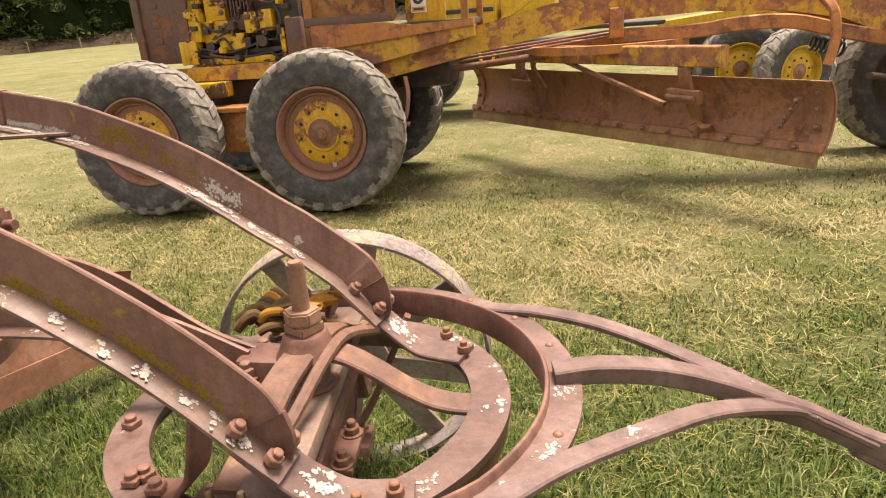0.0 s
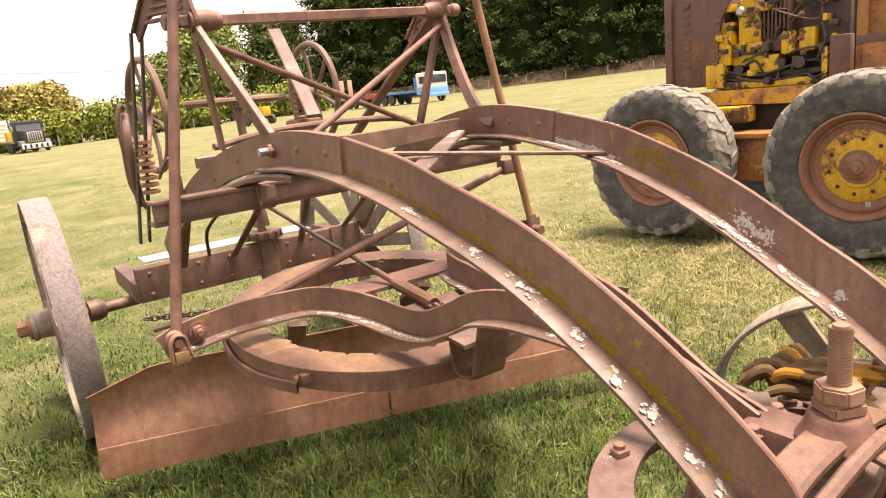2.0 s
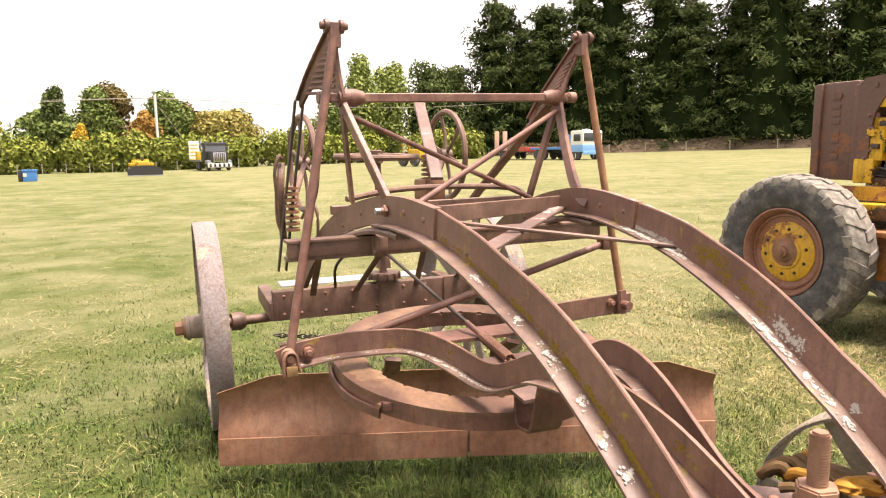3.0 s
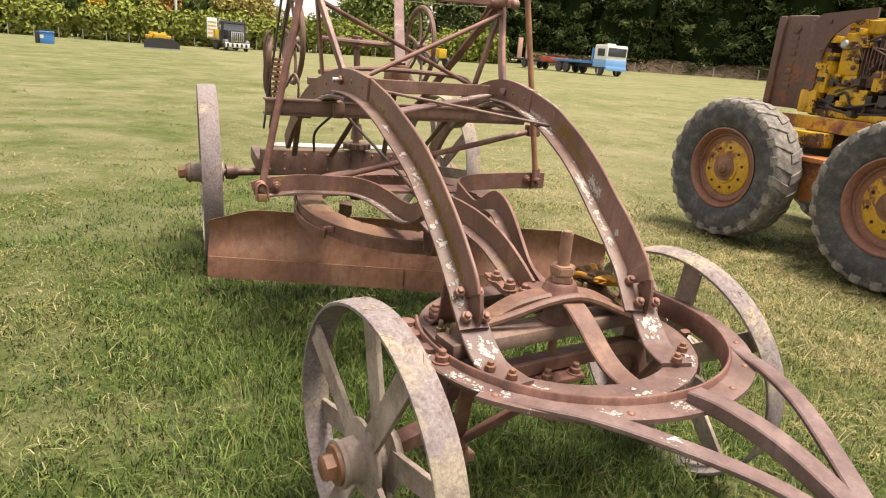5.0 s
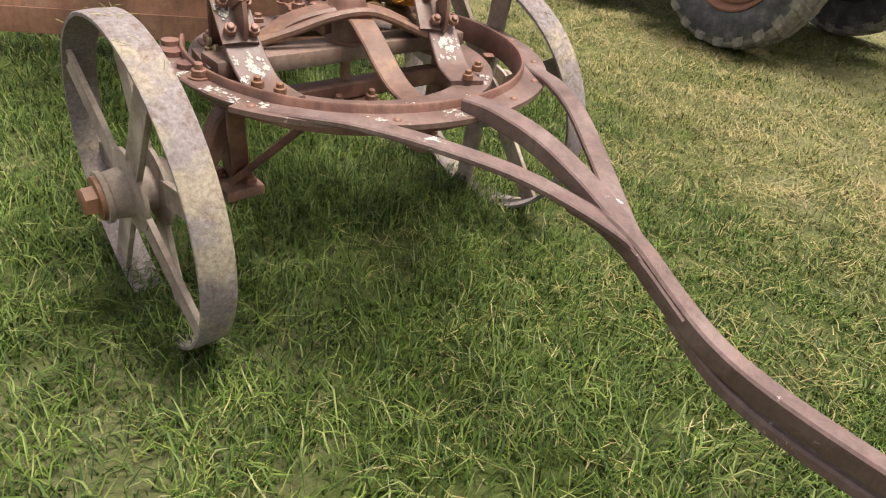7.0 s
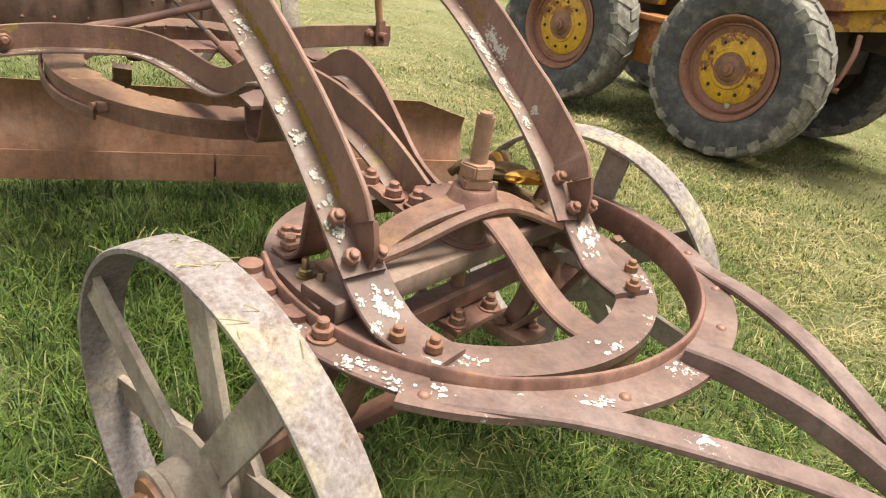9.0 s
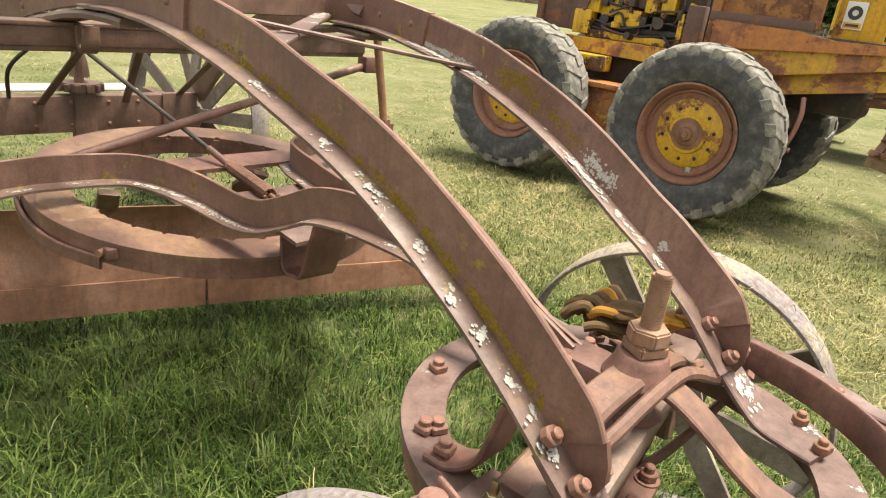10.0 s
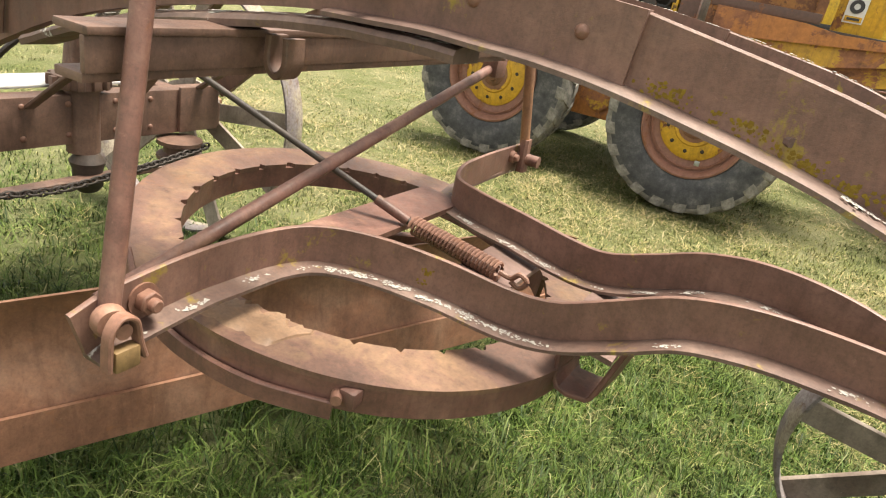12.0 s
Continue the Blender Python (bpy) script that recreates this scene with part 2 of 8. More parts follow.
M_RUBBER = rubber("weathered_rubber")
M_TREAD = dusty_rubber("dusty_rubber_tread")


def plain(name, color, rough=0.6, var=0.25, scale=6.0):
    m, n, l, b = mat_base(name)
    f = noise_tex(n, l, coords(n), scale, 7, 0.65)
    l.new(mix(n, l, f, tuple(v * (1 - var) for v in color), tuple(min(v * (1 + var), 1) for v in color)), b.inputs["Base Color"])
    b.inputs["Roughness"].default_value = rough
    return m


def leafy(name, a, b_, c, trans=0.25):
    m, n, l, b = mat_base(name)
    g = n.new("ShaderNodeNewGeometry")
    big = noise_tex(n, l, coords(n), 0.35, 4, 0.6)
    col = ramp(n, l, g.outputs["Random Per Island"], [(0.0, a), (0.5, b_), (1.0, c)])
    l.new(mix(n, l, ramp(n, l, big, [(0.35, (0.0,) * 3), (0.7, (0.35,) * 3)]), col, tuple(v * 0.7 for v in a)), b.inputs["Base Color"])
    b.inputs["Roughness"].default_value = 0.85
    b.inputs["Specular IOR Level"].default_value = 0.08
    b.inputs["Transmission Weight"].default_value = 0.0
    b.inputs["Subsurface Weight"].default_value = 0.0
    return m


def dryness_and_shade(n, l, co):
    """Where the sward has dried out: in drifts, beyond the old machine, and across the open paddock. Low values by the
    machine also put its shade into the colour.
    """
    sep = n.new("ShaderNodeSeparateXYZ")
    l.new(co, sep.inputs[0])
    ln = n.new("ShaderNodeVectorMath")
    ln.operation = "LENGTH"
    l.new(co, ln.inputs[0])
    slant = maths(n, l, "ADD", sep.outputs[1], maths(n, l, "MULTIPLY", sep.outputs[0], 0.6))
    terms = []
    for src, a, b, c, d in ((sep.outputs[1], 0.35, 2.6, -0.15, 0.13), (ln.outputs["Value"], 1.5, 7.0, -0.15, 0.06), (slant, -0.6, -1.9, -0.15, -0.05)):
        mr = n.new("ShaderNodeMapRange")
        for k, v in enumerate((a, b, c, d)):
            mr.inputs[k + 1].default_value = v
        l.new(src, mr.inputs[0])
        terms.append(mr.outputs[0])
    drift_big = noise_tex(n, l, co, 0.16, 5, 0.6, 0.5)
    drift_small = noise_tex(n, l, co, 1.3, 7, 0.68, 0.6)
    f = maths(n, l, "ADD", maths(n, l, "MULTIPLY", drift_big, 0.35), maths(n, l, "MULTIPLY", drift_small, 0.65))
    return maths(n, l, "ADD", f, maths(n, l, "MAXIMUM", maths(n, l, "MAXIMUM", terms[0], terms[1]), terms[2]))


def grass_blades(name, stops, drystops, lo, hi):
    """Grass blades of many tints; yellowed drifts follow the ground."""
    m, n, l, b = mat_base(name)
    g = n.new("ShaderNodeNewGeometry")
    co = coords(n)
    green = ramp(n, l, g.outputs["Random Per Island"], stops)
    dry = ramp(n, l, g.outputs["Random Per Island"], drystops)
    f = ramp(n, l, dryness_and_shade(n, l, co), [(lo, (0.0,) * 3), (hi, (0.95,) * 3)])
    tuft = ramp(n, l, noise_tex(n, l, co, 7.0, 7, 0.7, 0.5), [(0.30, (0.24,) * 3), (0.5, (0.5,) * 3), (0.70, (0.78, 0.75, 0.68))])
    l.new(mix(n, l, 0.8, mix(n, l, f, green, dry), tuft, "OVERLAY"), b.inputs["Base Color"])
    b.inputs["Roughness"].default_value = 0.55
    b.inputs["Specular IOR Level"].default_value = 0.15
    return m


M_GRASS = grass_blades("grass_blades", [(0.0, (0.010, 0.022, 0.003)), (0.35, (0.034, 0.063, 0.009)), (0.72, (0.076, 0.117, 0.023)), (0.95, (0.130, 0.162, 0.044)), (1.0, (0.20, 0.20, 0.10))],
                       [(0.0, (0.075, 0.088, 0.020)), (0.4, (0.165, 0.165, 0.050)), (0.8, (0.25, 0.225, 0.090)), (1.0, (0.37, 0.315, 0.17))], 0.46, 0.72)
M_HAY = grass_blades("dry_straw", [(0.0, (0.10, 0.10, 0.028)), (0.5, (0.19, 0.175, 0.065)), (1.0, (0.29, 0.25, 0.12))],
                     [(0.0, (0.18, 0.145, 0.055)), (0.5, (0.31, 0.25, 0.12)), (1.0, (0.39, 0.33, 0.20))], 0.42, 0.66)


def field(name):
    """Mown field: thatch and short turf, greener and drier in drifts."""
    m, n, l, b = mat_base(name)
    co = coords(n)
    fine = mix(n, l, 0.5, noise_tex(n, l, co, 34.0, 8, 0.75), noise_tex(n, l, co, 130.0, 5, 0.7, 1.5))
    tuft = noise_tex(n, l, co, 3.2, 7, 0.7, 0.5)
    g = ramp(n, l, fine, [(0.3, (0.018, 0.030, 0.007)), (0.5, (0.058, 0.082, 0.018)), (0.72, (0.125, 0.150, 0.042))])
    d = ramp(n, l, fine, [(0.3, (0.105, 0.105, 0.048)), (0.5, (0.175, 0.168, 0.085)), (0.72, (0.25, 0.232, 0.135))])
    f = ramp(n, l, dryness_and_shade(n, l, co), [(0.45, (0.05,) * 3), (0.70, (0.85,) * 3)])
    c = mix(n, l, f, g, d)
    c = mix(n, l, ramp(n, l, tuft, [(0.50, (0, 0, 0)), (0.68, (0.45,) * 3)]), c, (0.085, 0.105, 0.030))
    mp = n.new("ShaderNodeMapping")
    mp.inputs["Scale"].default_value = (1.0, 0.85, 1.0)
    l.new(co, mp.inputs[0])
    worn = ramp(n, l, noise_tex(n, l, mp.outputs[0], 0.55, 10, 0.78, 0.5), [(0.45, (0, 0, 0)), (0.66, (0.55,) * 3)])
    c = mix(n, l, worn, c, ramp(n, l, fine, [(0.3, (0.15, 0.14, 0.075)), (0.7, (0.33, 0.30, 0.19))]))
    l.new(c, b.inputs["Base Color"])
    b.inputs["Roughness"].default_value = 0.95
    b.inputs["Specular IOR Level"].default_value = 0.1
    bump(n, l, fine, 0.8, 0.03, b)
    return m


M_FIELD = field("mown_field")


# ---------------------------------------------------------------- building helpers
Z = Vector((0, 0, 1))


def V(*a):
    return Vector(a)


def part(name, bm, material, parent=None, label="", smooth=38):
    me = bpy.data.meshes.new(name)
    bmesh.ops.recalc_face_normals(bm, faces=bm.faces[:])
    bm.to_mesh(me)
    bm.free()
    me.materials.append(material)
    if smooth:
        me.shade_smooth()
        me.set_sharp_from_angle(angle=radians(smooth))
    ob = new(name, me)
    if parent is not None:
        ob.parent = parent
        if parent.type == "EMPTY":
            ob.matrix_parent_inverse = parent.matrix_basis.inverted()
    return tagged(ob, label)


def shared(name, me, m, parent):
    """One more piece on a mesh that already exists."""
    ob = new(name, me)
    ob.matrix_basis = m
    ob.parent = parent
    if parent.type == "EMPTY":
        ob.matrix_parent_inverse = parent.matrix_basis.inverted()
    return ob


def thing(name, at, label, category, group="", kind=""):
    e = new(name)
    e.empty_display_size = 0.2
    e.matrix_basis = Matrix.Translation(at)
    return tagged(e, label, category, group, kind)


def smooth_path(pts, n=8):
    """A Catmull-Rom curve through the points."""
    p = [Vector(q) for q in pts]
    p = [p[0] * 2 - p[1]] + p + [p[-1] * 2 - p[-2]]
    out = []
    for i in range(1, len(p) - 2):
        a, b, c, d = p[i - 1], p[i], p[i + 1], p[i + 2]
        for k in range(n):
            t = k / n
            out.append(0.5 * ((2 * b) + (c - a) * t + (2 * a - 5 * b + 4 * c - d) * t * t + (3 * b - a - 3 * c + d) * t ** 3))
    return out + [p[-2]]


def sweep(bm, pts, section, side=None, closed=False, jitter=0.0):
    """Sweep a section of (sideways, upwards) corners along the points. side: a fixed sideways direction, else level."""
    pts = [Vector(q) for q in pts]
    rings, frames = [], []
    n = len(pts)
    last = V(0, 1, 0)
    for i, p in enumerate(pts):
        a = pts[i - 1] if (i or closed) else p
        b = pts[(i + 1) % n] if (i < n - 1 or closed) else p
        t = (b - a).normalized()
        s = Vector(side) if side is not None else Z.cross(t)
        s = s - t * s.dot(t)
        s = s.normalized() if s.length > 1e-4 else last
        last = s
        frames.append((p, s, t.cross(s)))
    turn = -1 if side is not None and sum(f[2].z for f in frames) < 0 else 1
    for p, s, u in frames:
        u = u * turn
        j = (noise.noise(p * 9) * jitter) if jitter else 0
        rings.append([bm.verts.new(p + s * (x + j) + u * (y + j)) for x, y in section])
    k = len(section)
    for i in range(n if closed else n - 1):
        r0, r1 = rings[i], rings[(i + 1) % n]
        for j in range(k):
            bm.faces.new((r0[j], r0[(j + 1) % k], r1[(j + 1) % k], r1[j]))
    if not closed:
        bm.faces.new(rings[0][::-1])
        bm.faces.new(rings[-1])
    return bm


def rect(w, h, y0=None, c=0.0):
    """A bar's section, w wide and h high, from y0 upwards (or about the middle), corners cut by c."""
    y0 = -h / 2 if y0 is None else y0
    x0, x1, y1 = -w / 2, w / 2, y0 + h
    if not c:
        return [(x0, y0), (x1, y0), (x1, y1), (x0, y1)]
    return [(x0 + c, y0), (x1 - c, y0), (x1, y0 + c), (x1, y1 - c), (x1 - c, y1), (x0 + c, y1), (x0, y1 - c), (x0, y0 + c)]


def disc(r, k=10):
    return [(r * math.cos(2 * math.pi * i / k), r * math.sin(2 * math.pi * i / k)) for i in range(k)]


def rod(p0, p1, r, k=10, bm=None):
    bm = bm or bmesh.new()
    return sweep(bm, [p0, p1], disc(r, k))


def bar(p0, p1, w, h, side=None, bm=None, c=0.003):
    bm = bm or bmesh.new()
    return sweep(bm, [p0, p1], rect(w, h, None, c), side)


def tube(pts, r, k=8, bm=None, n=6):
    return sweep(bm or bmesh.new(), smooth_path(pts, n) if n else pts, disc(r, k))


def box(lo, hi, bevel=0.004, bm=None, m=None):
    bm = bm or bmesh.new()
    c = [(a + b) / 2 for a, b in zip(lo, hi)]
    s = [abs(b - a) for a, b in zip(lo, hi)]
    g = bmesh.ops.create_cube(bm, size=1, matrix=(m or Matrix()) @ Matrix.Translation(c) @ Matrix.Diagonal((*s, 1)))
    if bevel:
        ed = list({e for v in g["verts"] for e in v.link_edges})
        bmesh.ops.bevel(bm, geom=ed, offset=min(bevel, min(s) * 0.45), segments=2, affect="EDGES", profile=0.6)
    return bm


def lathe(profile, at=(0, 0, 0), axis=(0, 0, 1), k=40, bm=None, closed=False, caps=True):
    """Turn a profile of (radius, height) corners round the axis."""
    bm = bm or bmesh.new()
    q = Vector(axis).to_track_quat("Z", "Y").to_matrix().to_4x4()
    m = Matrix.Translation(at) @ q
    rings = []
    for i in range(k):
        a = 2 * math.pi * i / k
        rings.append([bm.verts.new(m @ V(r * math.cos(a), r * math.sin(a), h)) for r, h in profile])
    c = len(profile)
    for i in range(k):
        r0, r1 = rings[i], rings[(i + 1) % k]
        for j in range(c if closed else c - 1):
            bm.faces.new((r0[j], r0[(j + 1) % c], r1[(j + 1) % c], r1[j]))
    if not closed and caps:
        for j in (0, c - 1):
            if profile[j][0] > 1e-5:
                bm.faces.new([r[j] for r in rings])
    bmesh.ops.remove_doubles(bm, verts=bm.verts[:], dist=1e-6)
    return bm


def plate(pts, thick, bm=None):
    """A flat plate: a ring of corners, thickened along the vector."""
    bm = bm or bmesh.new()
    t = Vector(thick)
    a = [bm.verts.new(Vector(p) - t / 2) for p in pts]
    b = [bm.verts.new(Vector(p) + t / 2) for p in pts]
    n = len(pts)
    bm.faces.new(a[::-1])
    bm.faces.new(b)
    for i in range(n):
        bm.faces.new((a[i], a[(i + 1) % n], b[(i + 1) % n], b[i]))
    return bm


def arc_bar(r0, r1, z0, z1, a0, a1, k=48, m=None, bm=None):
    """A flat curved bar between two radii, from angle a0 to a1 in degrees."""
    bm = bm or bmesh.new()
    m = m or Matrix()
    full = abs(a1 - a0) >= 359.9
    rings = []
    for i in range(k if full else k + 1):
        a = radians(a0 + (a1 - a0) * i / k)
        c, s = math.cos(a), math.sin(a)
        rings.append([bm.verts.new(m @ V(r * c, r * s, z)) for r, z in ((r0, z0), (r1, z0), (r1, z1), (r0, z1))])
    n = len(rings)
    for i in range(n if full else n - 1):
        p, q = rings[i], rings[(i + 1) % n]
        for j in range(4):
            bm.faces.new((p[j], p[(j + 1) % 4], q[(j + 1) % 4], q[j]))
    if not full:
        bm.faces.new(rings[0][::-1])
        bm.faces.new(rings[-1])
    return bm


def moved(bm, m):
    bmesh.ops.transform(bm, matrix=m, verts=bm.verts[:])
    return bm


def bolt_mesh(name, r, head, shank, material, square=False, washer=True):
    """A nut with its shank end standing out of it, along +z from the surface."""
    bm = bmesh.new()
    k = 4 if square else 6
    z = 0.0
    if washer:
        lathe([(r * 1.35, 0), (r * 1.35, 0.004), (r * 0.9, 0.004)], k=16, bm=bm)
        z = 0.004
    b2 = bmesh.new()
    bmesh.ops.create_cone(b2, cap_ends=True, segments=k, radius1=r, radius2=r, depth=head, matrix=Matrix.Translation((0, 0, z + head / 2)))
    bmesh.ops.bevel(b2, geom=b2.edges[:], offset=r * 0.12, segments=1, affect="EDGES")
    lathe([(r * 0.55, z + head - 0.002), (r * 0.55, z + head + shank * 0.8), (r * 0.42, z + head + shank)], k=12, bm=b2)
    tmp = bpy.data.meshes.new("tmp")
    b2.to_mesh(tmp)
    b2.free()
    bm.from_mesh(tmp)
    bpy.data.meshes.remove(tmp)
    me = bpy.data.meshes.new(name)
    bm.to_mesh(me)
    bm.free()
    me.materials.append(material)
    me.shade_smooth()
    me.set_sharp_from_angle(angle=radians(30))
    return me


NUT = bolt_mesh("nut", 0.020, 0.018, 0.016, M_BOLT)
NUT_BIG = bolt_mesh("nut_big", 0.022, 0.021, 0.014, M_BOLT)
NUT_SQ = bolt_mesh("nut_square", 0.023, 0.016, 0.012, M_BOLT, square=True, washer=False)
NUT_ZINC = bolt_mesh("nut_zinc", 0.014, 0.013, 0.024, M_ZINC)
NUT_ORANGE = bolt_mesh("nut_orange", 0.0175, 0.018, 0.012, M_ORANGE, washer=False)
RIVET = bpy.data.meshes.new("rivet")
_b = bmesh.new()
bmesh.ops.create_uvsphere(_b, u_segments=10, v_segments=6, radius=0.011)
bmesh.ops.delete(_b, geom=[v for v in _b.verts if v.co.z < -0.001], context="VERTS")
bmesh.ops.scale(_b, vec=(1, 1, 0.6), verts=_b.verts[:])
_b.to_mesh(RIVET)
_b.free()
RIVET.materials.append(M_BOLT)
RIVET.shade_smooth()


def bolt(me, at, along, parent, name="bolt"):
    q = Vector(along).to_track_quat("Z", "Y").to_matrix().to_4x4()
    spin = Matrix.Rotation((at[0] * 37 + at[1] * 53) % 1.0, 4, "Z")
    return shared(name, me, Matrix.Translation(at) @ q @ spin, parent)


# ---------------------------------------------------------------- ground
def rise(x, y):
    """How far the paddock lies above the machines' standing."""
    d = math.hypot(x, y)
    if d < 15:
        return -0.050 * math.exp(-((x - 0.1) / 1.5) ** 2 - ((y + 0.9) / 0.75) ** 2)
    return (-0.0075 + 0.0275 * max(min(y / d, 0.9), 0.0)) * (d - 15) + (0.02 * max(0, d - 95) * max(y / d, 0))


GROUND = -0.03
bm = bmesh.new()
radii = [0, 1, 2, 3, 4.5, 6, 8, 11, 15, 20, 27, 35, 45, 60, 80, 95, 110, 140, 200, 320, 600, 1200, 3000]
rows = []
for r in radii:
    row = []
    for i in range(72):
        a = 2 * math.pi * i / 72
        x, y = r * math.cos(a), r * math.sin(a)
        lump = 0.012 * noise.noise(V(x * 0.9, y * 0.9, 0)) if 0 < r < 60 else 0
        row.append(bm.verts.new((x, y, GROUND + rise(x, y) + lump)))
    rows.append(row)
for i in range(1, len(rows) - 1):
    for j in range(72):
        bm.faces.new((rows[i][j], rows[i + 1][j], rows[i + 1][(j + 1) % 72], rows[i][(j + 1) % 72]))
for j in range(72):
    bm.faces.new((rows[1][j], rows[1][(j + 1) % 72], rows[0][0]))
bmesh.ops.delete(bm, geom=[v for v in rows[0][1:]], context="VERTS")
ground = part("ground", bm, M_FIELD)
tagged(ground, "mown grass paddock, green with straw-dry patches", "ground", kind="structure")

NUT_MID = bolt_mesh("bolt", 0.0175, 0.018, 0.010, M_BOLT, washer=False)


def crust(parent, path, side, a0, a1, lift, material, seed, spots, size=0.03, flat=False, solid=False):
    """Scaly growth on a bent bar: ragged patches of small raised scales, with strays round them.
    a0, a1: the band across the bar; spots: shares of the length; size: a patch's half length;
    flat: the band runs up the web and the scales face sideways."""
    rng = random.Random(seed)
    bm = bmesh.new()
    pts = [Vector(p) for p in path]
    n = len(pts) - 1
    run = sum((pts[i + 1] - pts[i]).length for i in range(n))
    wide = abs(a1 - a0)
    for s in spots:
        big = rng.uniform(0.35, 1.0)
        mid = rng.uniform(0.3, 0.7)
        lobes = [(rng.gauss(0, 0.5 if solid or flat else 0.85) * size * big, rng.gauss(0, 0.22) * wide, rng.uniform(0.25, 0.6) * size * big) for _ in range(5)]
        sheets = [] if material is M_MOSS else [(lo, la, lr * (rng.uniform(0.5, 0.8) if solid else rng.uniform(0.06, 0.20)), True) for lo, la, lr in lobes]
        for k in range(int((85 if flat else 34 if solid else 80) * (0.3 + big)) + len(sheets)):
            if k < len(sheets):
                lo, la, r, _ = sheets[k]
                ang = rad = 0.0
            else:
                lo, la, lr = rng.choice(lobes)
                ang, rad = rng.uniform(0, 6.283), math.sqrt(rng.random()) * lr
                if rng.random() < 0.24:
                    rad = lr * rng.uniform(1.0, 3.6)
                r = rng.uniform(0.0010, 0.0036)
            u = s + (lo + math.cos(ang) * rad * 1.3) / run
            q = mid * wide + la + math.sin(ang) * rad * 0.75
            if k < len(sheets):
                r = min(r, 0.45 * wide)
                q = min(max(q, r), wide - r)
            if not (0.004 < u < 0.996 and 0.001 < q < wide - 0.001):
                continue
            i = min(int(u * n), n - 1)
            p = pts[i].lerp(pts[i + 1], u * n - i)
            t = (pts[i + 1] - pts[i]).normalized()
            bar_moss = flat and side.z < -0.5
            if side is None:
                sd = Z.cross(t).normalized()
            elif bar_moss:
                sd = t.cross(Z).normalized()
            else:
                sd = (side - t * side.dot(t)).normalized()
            up = sd.cross(t)
            b = min(a0, a1) + q
            if bar_moss:
                base, nor = p + sd * lift - up * b, sd
            elif flat:
                base, nor = p + up * b + sd * lift, sd
            else:
                if up.z < 0:
                    up = -up
                base, nor = p + sd * b + up * lift, up
            y = nor.cross(t).normalized()
            corners = 17 if k < len(sheets) else 5
            h = 0.0011 if k < len(sheets) else r * (0.15 if flat else rng.uniform(0.2, 0.55))
            turn = rng.uniform(0, 6.283)
            vs = []
            for m in range(corners):
                a = turn + m * 6.2832 / corners
                rr = r * rng.uniform(0.6, 1.5) if corners == 5 else r * (1 + 0.35 * math.sin(3 * a + turn) * math.cos(2 * a) + rng.uniform(-0.22, 0.22))
                vs.append(bm.verts.new(base + t * (math.cos(a) * rr) + y * (math.sin(a) * rr) + nor * (h * rng.uniform(0.1, 0.5))))
            c = bm.verts.new(base + nor * h)
            for m in range(corners):
                bm.faces.new((vs[m], vs[(m + 1) % corners], c))
    tagged(part("lichen", bm, material, parent), "yellow-olive moss specks on the iron" if material is M_MOSS else "crusty grey-white lichen on the iron", kind="stuff")


# ---------------------------------------------------------------- the old drawn grader
grader = thing("drawn_road_grader", (0, 0, GROUND), "antique horse-drawn road grader of lichened rusty iron on grass", "road grader")
S = radians(9.0)
TRUCK = Matrix.Rotation(S, 4, "Z")


def on_truck(x, y, z):
    return TRUCK @ V(x, y, z)


